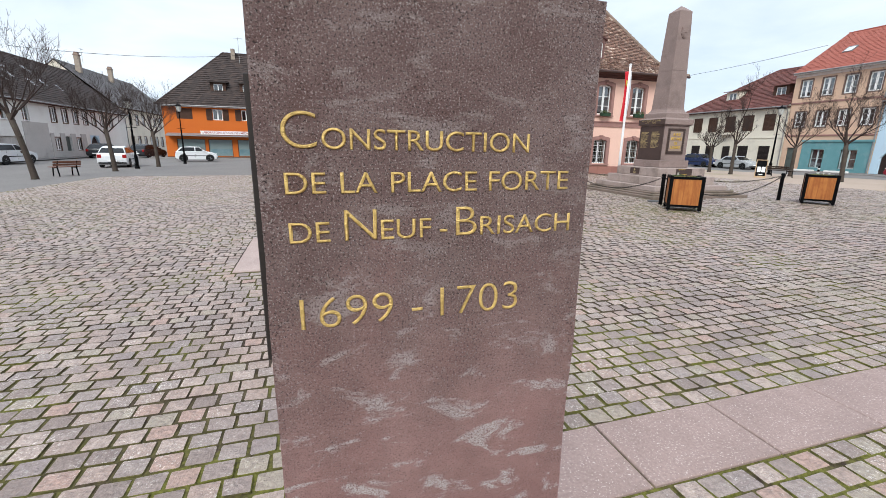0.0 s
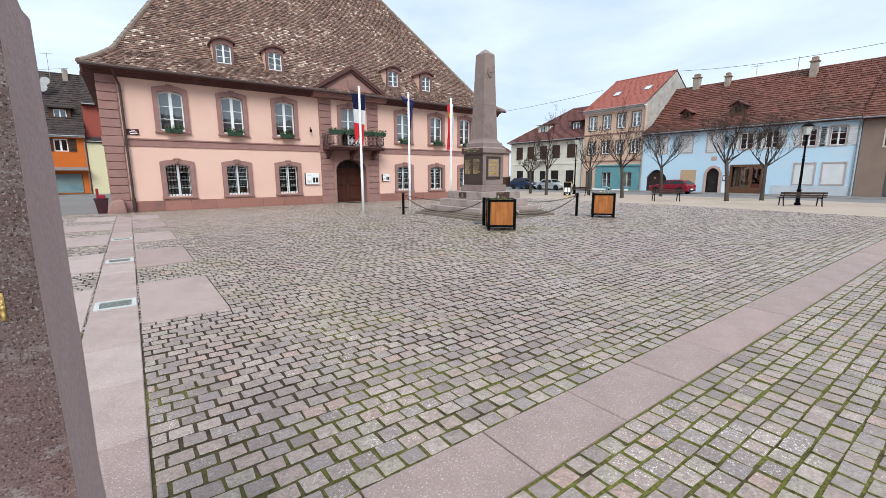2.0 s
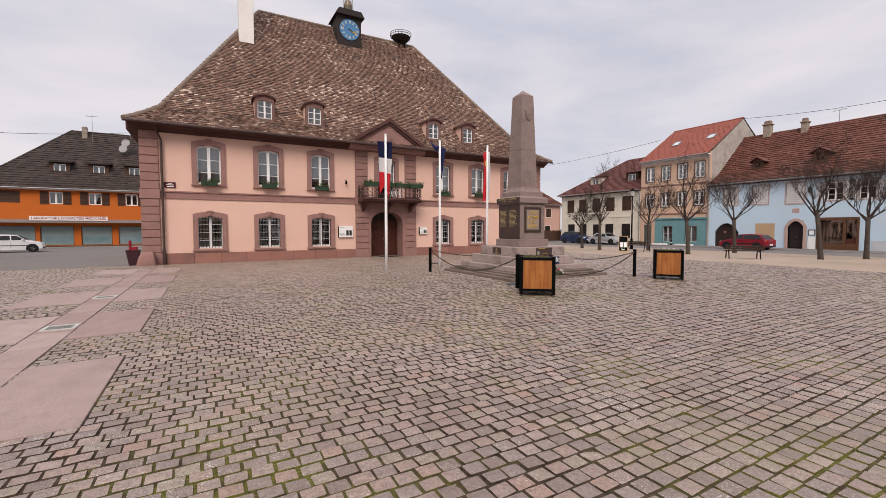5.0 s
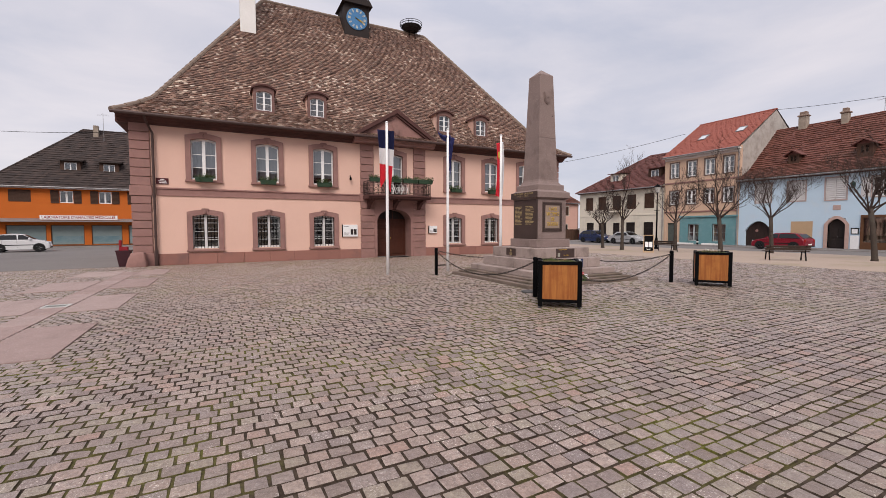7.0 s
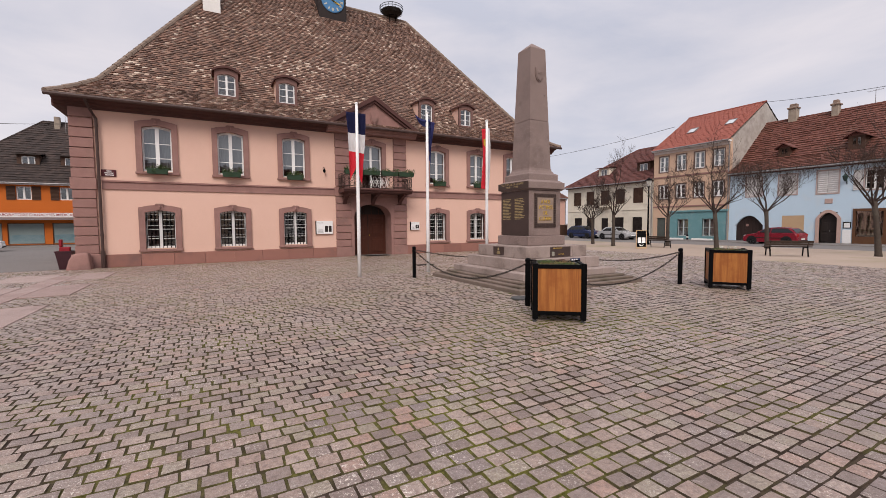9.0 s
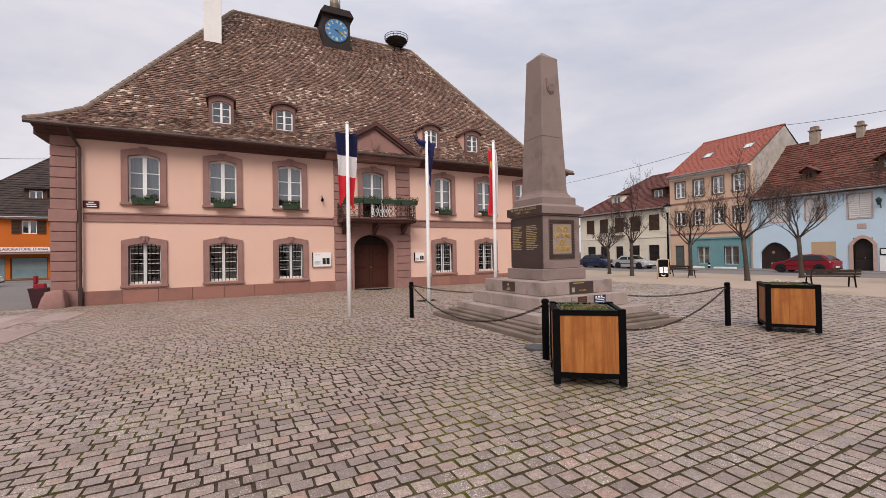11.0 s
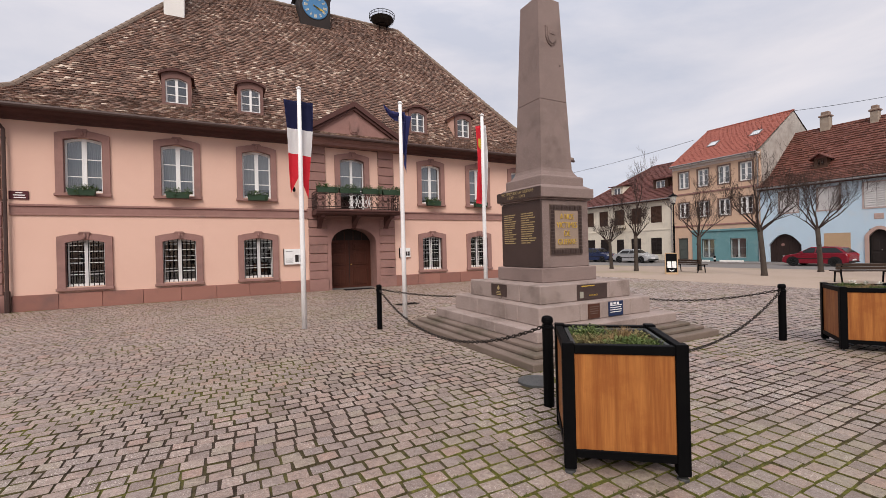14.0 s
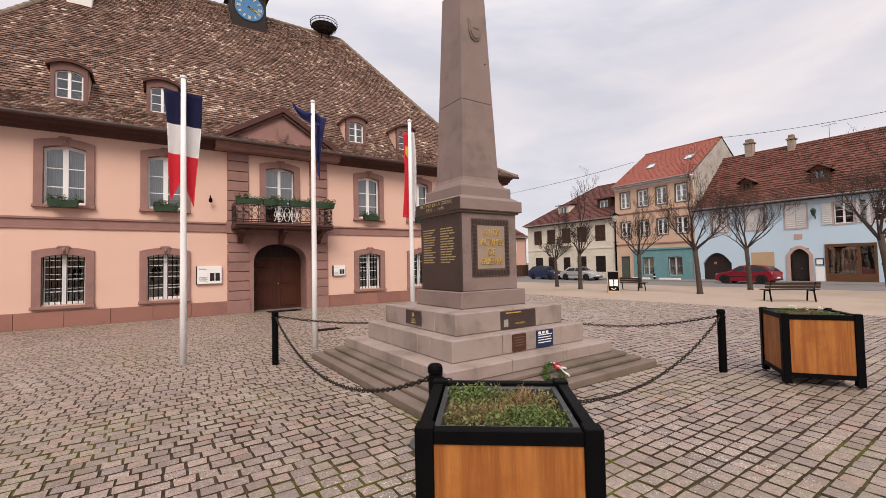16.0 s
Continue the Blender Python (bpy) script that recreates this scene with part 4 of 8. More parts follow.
for nm, a, b, z0, z1, y, m, rot in (("regiment_plaque", -0.25, 0.42, 0.61, 0.855, -1.0, BRONZE, 0), ("small_plaque", -0.25, 0.0, 0.345, 0.57, -1.22, mat("brown_plaque", (0.09, 0.035, 0.022), None, 5, 60, 0.5, 0.05), 0), ("blue_plaque", 0.2, 0.53, 0.34, 0.575, -1.22, BLUE_PLAQUE, 0), ("side_plaque", -0.28, 0.16, 0.645, 0.85, -1.0, BRONZE, -90)):
    p = part(nm, bx(a, b, y - 0.014, y + 0.01, z0, z1, bevel=0.003), m, memorial)
    p.matrix_basis = pose(0, 0, 0, 0, 0, rot)
    bm = bmesh.new()
    if nm == "regiment_plaque":
        box(bm, a + 0.09, a + 0.38, y - 0.017, y - 0.013, z1 - 0.035, z1 - 0.02)
        part("title_bar", bm, GOLD, p)
        em = prism(bmesh.new(), [(a + 0.05, z0 + 0.03), (a + 0.13, z0 + 0.03), (a + 0.13, z0 + 0.13), (a + 0.05, z0 + 0.13)], y - 0.016, y - 0.013)
        part("emblem", em, mat("pale_plaque_emblem", (0.36, 0.35, 0.29), None, 9, 60, 0.6, 0.1), p)
        lettering("raised_letters", [(words("A NOS MORTS", 0.04, 0.2, 0.002), 0, 0)], p, GOLD, pose(a + 0.25, y - 0.016, z0 + 0.05))
    elif nm == "side_plaque":
        for q in range(3):
            part("text_bar", bx(-0.13 + 0.012 * q, 0.02 - 0.012 * q, y - 0.017, y - 0.013, z0 + 0.02 + 0.026 * q, z0 + 0.032 + 0.026 * q), NAME_GOLD, p)
        prism(bm, [(-0.06, z1 - 0.02), (-0.1, z1 - 0.07), (-0.06, z1 - 0.1), (-0.02, z1 - 0.07)], y - 0.017, y - 0.013)
        part("emblem", bm, NAME_GOLD, p)
    else:
        for q in range(4):
            box(bm, a + 0.03, b - 0.03 - 0.02 * (q % 2), y - 0.017, y - 0.013, z1 - 0.05 - 0.035 * q - (0.02 if nm == "blue_plaque" else 0), z1 - 0.038 - 0.035 * q - (0.02 if nm == "blue_plaque" else 0))
        part("text_bar", bm, WHITE if nm == "blue_plaque" else BRONZE_RELIEF, p)
        if nm == "blue_plaque":
            bm = bmesh.new()
            for q in range(3):
                box(bm, a + 0.03 + 0.075 * q, a + 0.08 + 0.075 * q, y - 0.017, y - 0.013, z1 - 0.05, z1 - 0.015)
            part("flag_print", bm, WHITE, p)


# ---- bollards, chains ----
BOLLARDS = [(9.40, 11.115), (9.33, 15.76), (14.22, 11.29), (14.25, 15.9)]


def bollard():
    t = thing("bollard", pose(0, 0, 0), "black steel bollard with rounded top beside the memorial", "bollard", "bollards round the memorial")
    part("post", lathe(bmesh.new(), [(0.05, -0.05), (0.05, 0.78), (0.044, 0.785), (0.044, 0.80), (0.054, 0.805), (0.054, 0.835), (0.047, 0.855), (0.028, 0.866), (0.006, 0.868)], 18), BLACK, t, smooth=False)
    part("collar", lathe(bmesh.new(), [(0.053, 0.745), (0.058, 0.75), (0.058, 0.765), (0.053, 0.77)], 18), BLACK, t)
    bm = bmesh.new()
    tube(bm, [(0.06 * math.cos(a), 0.0, 0.78 + 0.022 * math.sin(a)) for a in np.linspace(0, 2 * math.pi, 9)], 0.006, 5)
    part("chain_eye", bm, CHAIN, t)
    return t


b0 = bollard()
for k, (x, y) in enumerate(BOLLARDS):
    m = at(x, y)
    if k == 0:
        b0.matrix_basis = m
    else:
        copy_thing(b0, m)


def link_bm():
    bm = bmesh.new()
    n, q = 12, 5
    rings = []
    for i in range(n):
        a = 2 * math.pi * i / n
        c = Vector((0.033 * math.cos(a), 0.0, 0.016 * math.sin(a)))
        d = Vector((-0.033 * math.sin(a), 0, 0.016 * math.cos(a))).normalized()
        s = Vector((0, 1, 0))
        t = d.cross(s)
        rings.append([bm.verts.new(c + 0.0065 * (math.cos(2 * math.pi * j / q) * s + math.sin(2 * math.pi * j / q) * t)) for j in range(q)])
    for i in range(n):
        a, c = rings[i], rings[(i + 1) % n]
        for j in range(q):
            bm.faces.new((a[j], a[(j + 1) % q], c[(j + 1) % q], c[j]))
    return bm


def chain(p, q, sag):
    p, q = Vector((*p, gz(*p) + 0.78)), Vector((*q, gz(*q) + 0.78))
    t = thing("chain", Matrix.Translation(p), "dark iron chain hanging between two bollards", "chain", "chains round the memorial")
    length = (q - p).length
    pts = []
    for i in range(401):
        f = i / 400
        pts.append((q - p) * f + Vector((0, 0, -4 * sag * f * (1 - f))))
    n = int((length + 2.6 * sag * sag / length) / 0.052)
    big = bmesh.new()
    me = bpy.data.meshes.new("link")
    lb = link_bm()
    lb.to_mesh(me)
    lb.free()
    for i in range(n):
        f = (i + 0.5) / n * 400
        a, c = pts[int(f)], pts[min(400, int(f) + 1)]
        d = (c - a).normalized()
        rot = d.to_track_quat("X", "Z").to_matrix().to_4x4() @ pose(0, 0, 0, 90 * (i % 2) + 20, 0, 0)
        k0 = len(big.verts)
        big.from_mesh(me)
        big.verts.ensure_lookup_table()
        mm = Matrix.Translation(a) @ rot
        for v in big.verts[k0:]:
            v.co = mm @ v.co
    part("chain_run", big, CHAIN, t, smooth=True)["kind"] = "stuff"


for a, c, s in ((0, 1, 0.50), (0, 2, 0.58), (1, 3, 0.30), (2, 3, 0.36)):
    chain(BOLLARDS[a], BOLLARDS[c], s)


# ---- planters ----
def leaf_clumps(bm, n, cx, cy, z, sx, sy, h, rnd, size=0.02):
    for _ in range(n):
        x, y = cx + rnd.uniform(-sx, sx), cy + rnd.uniform(-sy, sy)
        zz = z + h * rnd.random() ** 1.3
        a, t = rnd.uniform(0, 2 * math.pi), rnd.uniform(-0.4, 0.9)
        d = Vector((math.cos(a) * math.cos(t), math.sin(a) * math.cos(t), math.sin(t))) * size * rnd.uniform(0.7, 1.6)
        s = d.cross(Vector((rnd.uniform(-1, 1), rnd.uniform(-1, 1), 1))).normalized() * size * 0.35
        p = Vector((x, y, zz))
        bm.faces.new([bm.verts.new(v) for v in (p, p + d * 0.5 + s, p + d, p + d * 0.5 - s)])


def stalks(bm, n, cx, cy, z, spread, h, rnd, r=0.0025):
    for _ in range(n):
        a, l = rnd.uniform(0, 2 * math.pi), rnd.uniform(0.5, 1.0) * h
        b = Vector((cx + rnd.uniform(-spread, spread) * 0.5, cy + rnd.uniform(-spread, spread) * 0.5, z))
        e = b + Vector((math.cos(a) * l * 0.6, math.sin(a) * l * 0.6, l))
        m = b.lerp(e, 0.5) + Vector((0, 0, l * 0.15))
        tube(bm, [b, m, e], [r, r * 0.8, r * 0.4], 3, caps=False)


def sprigs(bm, n, cx, cy, z, sx, sy, h, rnd):
    """Herb stems that lean outwards, each with pairs of small pointed leaves."""
    for _ in range(n):
        u, w = rnd.gauss(0, 0.5), rnd.gauss(0, 0.5)
        u, w = max(-1, min(1, u)), max(-1, min(1, w))
        b = Vector((max(-0.27, min(0.27, cx + u * sx)), max(-0.27, min(0.27, cy + w * sy)), z))
        l = h * rnd.uniform(0.45, 1.0) * (1 - 0.35 * math.hypot(u, w))
        e = b + Vector((u * l * 0.5 + rnd.uniform(-0.25, 0.25) * l, w * l * 0.5 + rnd.uniform(-0.25, 0.25) * l, l))
        tube(bm, [b, e], [0.0016, 0.0008], 3, caps=False)
        for k in range(4):
            p = b.lerp(e, 0.3 + 0.22 * k)
            a = rnd.uniform(0, math.pi)
            for q in (0, 1):
                g = a + math.pi * q
                d = Vector((math.cos(g), math.sin(g), rnd.uniform(0.1, 0.9))).normalized() * rnd.uniform(0.014, 0.027)
                s = d.cross(Vector((0, 0, 1))).normalized() * d.length * 0.27
                f = Vector((0, 0, 0.003))
                v = [bm.verts.new(c) for c in (p, p + d * 0.45 + s + f, p + d, p + d * 0.45 - s + f)]
                bm.faces.new((v[0], v[1], v[2]))
                bm.faces.new((v[0], v[2], v[3]))


FOOT = mat("grey_levelling_foot", (0.06, 0.06, 0.06), None, 20, 90, 0.6, 0.1)
LINER = mat("dark_grey_plastic_liner", (0.045, 0.048, 0.048), (0.03, 0.032, 0.032), 5, 60, 0.45, 0.05)
HERB_FRESH = mat("fresh_herb_leaf", (0.09, 0.13, 0.035), (0.06, 0.085, 0.024), 20, 60, 0.65, 0.05, island=((0.0, (0.05, 0.08, 0.02)), (0.5, (0.10, 0.15, 0.04)), (1.0, (0.19, 0.22, 0.08))))
HERB_OLIVE = mat("olive_herb_leaf", (0.13, 0.13, 0.05), (0.08, 0.075, 0.03), 20, 60, 0.7, 0.05, island=((0.0, (0.06, 0.055, 0.022)), (0.5, (0.15, 0.15, 0.055)), (1.0, (0.27, 0.22, 0.10))))
# clumps in a planter: centre, half widths, stems, height, leaf
HERBS = ((-0.13, 0.17, 0.13, 0.09, 150, 0.115, HERB_FRESH), (-0.19, -0.06, 0.08, 0.16, 110, 0.075, HERB_OLIVE), (0.13, -0.13, 0.15, 0.11, 200, 0.09, HERB_FRESH), (0.2, 0.13, 0.07, 0.12, 50, 0.07, HERB_OLIVE), (-0.05, -0.2, 0.17, 0.06, 60, 0.06, HERB_OLIVE))


def planter(x, y, rz, seed, label, flowers):
    t = thing("square_planter", at(x, y, rz), label, "planter", "planters beside the memorial")
    h, e = 0.393, 0.08
    for sx in (-1, 1):
        for sy in (-1, 1):
            leg = part("leg", bx(min(sx * h, sx * (h - e)), max(sx * h, sx * (h - e)), min(sy * h, sy * (h - e)), max(sy * h, sy * (h - e)), 0.035, 0.885, bevel=0.005), BLACK, t)
            part("foot", lathe(bmesh.new(), [(0.036, -0.01), (0.038, 0.008), (0.03, 0.016), (0.012, 0.018), (0.012, 0.04)], 14, sx * (h - e / 2), sy * (h - e / 2)), FOOT, leg)
    for k in range(4):
        r = part("top_rail", bx(-h + e, h - e, -h + 0.006, -h + 0.062, 0.812, 0.872, bevel=0.004), BLACK, t)
        r.matrix_basis = pose(0, 0, 0, 0, 0, 90 * k)
        r = part("bottom_rail", bx(-h + e, h - e, -h + 0.006, -h + 0.05, 0.112, 0.168, bevel=0.004), BLACK, t)
        r.matrix_basis = pose(0, 0, 0, 0, 0, 90 * k)
        r = part("wood_panel", bx(-h + e, h - e, -h + 0.018, -h + 0.038, 0.168, 0.812), WOOD, t, "orange-brown varnished wood panel")
        r.matrix_basis = pose(0, 0, 0, 0, 0, 90 * k)
    bm = bmesh.new()
    def sq(r):
        return [(-r, -r), (r, -r), (r, r), (-r, r)]
    levels = [(0.312, 0.2), (0.312, 0.84), (0.318, 0.846), (0.318, 0.856), (0.292, 0.858), (0.288, 0.85), (0.282, 0.76)]
    rings = [[bm.verts.new((*p, z)) for p in sq(r)] for r, z in levels]
    for lo, hi in zip(rings, rings[1:]):
        for k in range(4):
            j = (k + 1) % 4
            bm.faces.new((lo[k], lo[j], hi[j], hi[k]))
    bm.faces.new(rings[0][::-1])
    part("liner", bm, LINER, t, "dark grey plastic liner")
    rnd = random.Random(seed)
    bm = bmesh.new()
    bmesh.ops.create_grid(bm, x_segments=24, y_segments=24, size=0.286, matrix=Matrix.Translation((0, 0, 0.80)))
    for v in bm.verts:
        v.co.z += 0.022 * noise.noise(v.co * 14) + 0.008 * noise.noise(v.co * 45)
    part("soil", bm, SOIL, t, smooth=True)
    for cx, cy, sx, sy, n, hh, m in HERBS:
        bm = bmesh.new()
        sprigs(bm, n, cx, cy, 0.80, sx * 1.3, sy * 1.3, hh, rnd)
        part("greenery", bm, m, t)["kind"] = "stuff"
    bm = bmesh.new()
    stalks(bm, 170, 0.10, 0.13, 0.78, 0.16, 0.125, rnd, 0.0022)
    stalks(bm, 150, -0.05, -0.01, 0.78, 0.16, 0.095, rnd, 0.0022)
    stalks(bm, 60, -0.17, -0.05, 0.795, 0.2, 0.09, rnd, 0.002)
    stalks(bm, 40, 0.2, 0.0, 0.795, 0.12, 0.08, rnd, 0.002)
    part("dry_grass", bm, LEAF_DRY, t)["kind"] = "stuff"
    if flowers:
        for cx, cy in ((0.02, 0.05), (0.14, -0.02), (-0.1, 0.1)):
            bm = bmesh.new()
            leaf_clumps(bm, 26, cx, cy, 0.90, 0.022, 0.022, 0.03, rnd, 0.026)
            part("flower", bm, BLOOM, t)
    return t


def corner_at(px, py, deg, s):
    a = radians(deg)
    return px + s * math.cos(a) - s * math.sin(a), py + s * math.sin(a) + s * math.cos(a)


p1 = (9.228, 10.215)
planter(p1[0], p1[1], -39.0, 3, "square black steel planter with varnished wood panels and scruffy winter plants", False)
p2 = corner_at(14.12, 10.57, -54.5, 0.388)
planter(p2[0], p2[1], -54.5, 4, "square black steel planter with wood panels and white flowers", True)

# memorial wreath leaning on the steps
wr = thing("wreath", pose(11.77, 12.06, gz(11.7, 12.0) + 0.07, 50, 0, -8) @ Matrix.Scale(0.8, 4), "green memorial wreath with red and white ribbon leaning on the steps", "wreath")
rnd = random.Random(12)
bm = bmesh.new()
for k in range(900):
    a = rnd.uniform(0, 2 * math.pi)
    p = Vector((0.15 * math.cos(a), 0.15 * math.sin(a) + 0.17, 0.0)) + Vector((rnd.uniform(-1, 1), rnd.uniform(-1, 1), rnd.uniform(-0.3, 1))) * 0.045
    d = Vector((rnd.uniform(-1, 1), rnd.uniform(-1, 1), rnd.uniform(-0.5, 1))).normalized() * 0.04
    s = d.cross(Vector((0.3, 0.2, 1))).normalized() * 0.01
    bm.faces.new([bm.verts.new(v) for v in (p, p + d * 0.5 + s, p + d, p + d * 0.5 - s)])
part("foliage", bm, LEAF, wr)["kind"] = "stuff"
bm = bmesh.new()
for a in np.linspace(0, 2 * math.pi, 9)[:-1]:
    d = Vector((math.cos(a) * 0.075, math.sin(a) * 0.06, 0.02))
    w = Vector((-math.sin(a), math.cos(a), 0.6)).normalized() * 0.028
    c = Vector((0.06, 0.27, 0.075))
    v = [bm.verts.new(p) for p in (c, c + d * 0.6 + w, c + d, c + d * 0.6 - w)]
    bm.faces.new(v)
bmesh.ops.solidify(bm, geom=bm.faces[:], thickness=0.003)
part("red_bow", bm, RED_F, wr, "red ribbon bow")
for q, (dx, dy) in enumerate(((0.17, -0.17), (0.20, -0.05), (-0.03, 0.1))):
    bm = bmesh.new()
    prev = None
    for f in np.linspace(0, 1, 9):
        c = Vector((0.07 + dx * f, 0.26 + dy * f, 0.085 - 0.05 * f * f + 0.012 * math.sin(f * 9 + q)))
        w = Vector((-dy, dx, 0)).normalized() * 0.017
        cur = (bm.verts.new(c - w), bm.verts.new(c + w))
        if prev:
            bm.faces.new((prev[0], prev[1], cur[1], cur[0]))
        prev = cur
    bmesh.ops.solidify(bm, geom=bm.faces[:], thickness=0.002)
    part("white_ribbon", bm, WHITE_F, wr, "white ribbon end")


# ---- flagpoles and flags ----
def flagpole(x):
    t = thing("flagpole", at(x, 16.8), "tall slim white flagpole on the setts", "flagpole", "flagpoles before the town hall")
    part("mast", lathe(bmesh.new(), [(0.052, -0.05), (0.05, 1.5), (0.044, 3.2), (0.038, 4.80)], 16), POLE, t, smooth=True)
    part("finial", lathe(bmesh.new(), [(0.02, 4.80), (0.05, 4.81), (0.052, 4.84), (0.02, 4.86)], 12), POLE, t)
    part("base_sleeve", lathe(bmesh.new(), [(0.075, -0.03), (0.075, 0.012), (0.056, 0.016)], 16), ZINC, t)


def cloth(name, f, nu, nv, material, parent, split=None):
    """A thin sheet through f(u, v), u and v in 0..1; split: column bounds with materials."""
    bm = bmesh.new()
    g = [[bm.verts.new(f(i / nu, j / nv)) for j in range(nv + 1)] for i in range(nu + 1)]
    for i in range(nu):
        for j in range(nv):
            fc = bm.faces.new((g[i][j], g[i + 1][j], g[i + 1][j + 1], g[i][j + 1]))
            if split:
                fc.material_index = sum((j + 0.5) / nv > s for s in split)
    bmesh.ops.solidify(bm, geom=bm.faces[:], thickness=0.004)
    return part(name, bm, material, parent, smooth=True)


for x in (8.11, 10.29, 12.48):
    flagpole(x)
F1 = thing("tricolour_flag", at(8.11, 16.8), "limp blue, white and red flag hanging from a white pole", "flag", "flags before the town hall")


def fold1(u, v):
    x = -0.285 + 0.57 * u + 0.02 * math.sin(v * 5)
    swallow = 0.42 * max(0, v - 0.70) / 0.3 * (1 - abs(2 * u - 1))
    z = 4.60 - 1.92 * v + swallow - 0.10 * (u - 0.5) * v
    x = x * (1 - 0.40 * v)
    return (x, 0.09 - 0.018 * math.cos((u - 0.5) * 9) * (0.4 + v) - 0.010 * math.sin(u * 14 + v * 3), z)


cloth("cloth", fold1, 28, 30, [BLUE_F, WHITE_F, RED_F], F1, (0.285, 0.56))
F2 = thing("blue_flag", at(10.29, 16.8), "violet-blue flag folded limp round its white pole", "flag", "flags before the town hall")


def fold2(u, v):
    # a corner thrown over the pole top, the rest hanging behind
    x = 0.04 + 0.22 * u * (1 - 0.55 * v) + 0.03 * math.sin(u * 9 + v * 4)
    return (x, 0.06 + 0.05 * math.sin(u * 11 + v * 2), 4.68 - 0.12 * u - 1.30 * v * (0.65 + 0.35 * u))


def fold2b(u, v):
    return (-0.40 + 0.52 * u, -0.05 + 0.09 * u + 0.04 * math.sin(v * 6 + u * 5), 4.72 - 0.14 * u - 0.30 * v * (0.25 + u) * (1.1 - 0.5 * u) - 0.03 * math.sin(u * 4))


cloth("hanging_cloth", fold2, 16, 20, EU_F, F2)
cloth("thrown_corner", fold2b, 12, 8, EU_F, F2)
F3 = thing("red_white_flag", at(12.48, 16.8), "red and white flag with yellow crest hanging limp", "flag", "flags before the town hall")


def fold3(u, v):
    a = u * 2 - 0.7
    x = -0.13 + 0.32 * u + 0.015 * math.sin(v * 4)
    return (x + 0.04 * math.sin(v * 2.6) - 0.03 * v, 0.10 - 0.025 * math.cos(a * 2.6) - 0.012 * math.sin(v * 5), 4.56 - 1.92 * v - 0.05 * u + 0.12 * u * (1 - v))


bm = bmesh.new()
g = [[bm.verts.new(fold3(i / 20, j / 26)) for j in range(27)] for i in range(21)]
for i in range(20):
    for j in range(26):
        fc = bm.faces.new((g[i][j], g[i + 1][j], g[i + 1][j + 1], g[i][j + 1]))
        fc.material_index = 0 if i < 9 else 1
bmesh.ops.solidify(bm, geom=bm.faces[:], thickness=0.004)
part("cloth", bm, [RED_F, WHITE_F], F3, smooth=True)
cr = part("crest", prism(bmesh.new(), [(-0.07, 0.12), (0.07, 0.12), (0.07, -0.06), (0.0, -0.14), (-0.07, -0.06)], -0.004, 0.004), YELLOW, F3)
cr.matrix_basis = pose(-0.03, 0.045, 4.12, 0, 0, 6)


# ---- windows, shared by all buildings ----
def window(parent, x, z, w, h, y=0.14, mullions=1, transoms=(0.33, 0.66), rise=0.0, material=None, sash=0.05, curtain=False, dark=True):
    """A casement window standing in an opening: frame (with bars), pane and curtain under it. x: centre, z: foot."""
    material = material or WHITE
    sash *= 1.25
    f = bmesh.new()
    x0, x1, z1 = x - w / 2, x + w / 2, z + h
    top_o = arch(x0, x1, z1 - rise, rise) if rise else [(x0, z1), (x1, z1)]
    top_i = arch(x0 + sash, x1 - sash, z1 - rise - sash, rise) if rise else [(x0 + sash, z1 - sash), (x1 - sash, z1 - sash)]
    ring(f, [(x1, z), (x0, z), *top_o][::-1], [(x1 - sash, z + sash), (x0 + sash, z + sash), *top_i][::-1], y, y + 0.06)
    for k in range(mullions):
        c = x0 + w * (k + 1) / (mullions + 1)
        box(f, c - sash * 0.85, c + sash * 0.85, y - 0.006, y + 0.05, z + sash * 0.5, z1 - sash * 0.4)
    for tr in transoms:
        box(f, x0 + sash * 0.5, x1 - sash * 0.5, y + 0.01, y + 0.045, z + h * tr - 0.014, z + h * tr + 0.014)
    win = part("window", f, material, parent)
    g = bmesh.new()
    g.faces.new([g.verts.new((p[0], y + 0.032, p[1])) for p in ((x0 + 0.01, z + 0.01), (x1 - 0.01, z + 0.01), (x1 - 0.01, z1 - 0.01), (x0 + 0.01, z1 - 0.01))])
    pane = part("pane", g, GLASS, win)
    pane.visible_shadow = False
    if curtain:
        c = bmesh.new()
        n = 26
        for side in (0, 1):
            a, b = (x0, x - 0.02) if side == 0 else (x + 0.02, x1)
            prev = None
            for i in range(n + 1):
                px = a + (b - a) * i / n
                py = y + 0.16 + 0.018 * math.sin(i * 2.3)
                cur = (c.verts.new((px, py, z + h * curtain)), c.verts.new((px, py, z1)))
                if prev:
                    c.faces.new((prev[0], cur[0], cur[1], prev[1]))
                prev = cur
        part("curtain", c, CURTAIN, win)
    return win


# ---- town hall ----
TH = thing("town_hall", pose(0.05, 25.8, 0), "pink plastered town hall with red sandstone dressings and steep tiled roof", "building")
TW, TD, TC = 23.34, 16.9, 11.67
OFFS = (-9.0, -6.36, -3.76, 3.76, 6.36, 8.93)
holes = []
for o in OFFS:
    holes.append((TC + o - 0.52, TC + o + 0.52, 3.74, 5.54))
    holes.append((TC + o - 0.53, TC + o + 0.53, 0.66, 2.19))
holes.append((TC - 0.55, TC + 0.55, 3.10, 5.54))
holes.append((TC - 1.06, TC + 1.06, -0.4, 2.62))
part("front_wall", wall_panel(bmesh.new(), 0.0, TW, -0.5, 6.1, 0.0, 0.45, holes), PLASTER_PINK, TH)
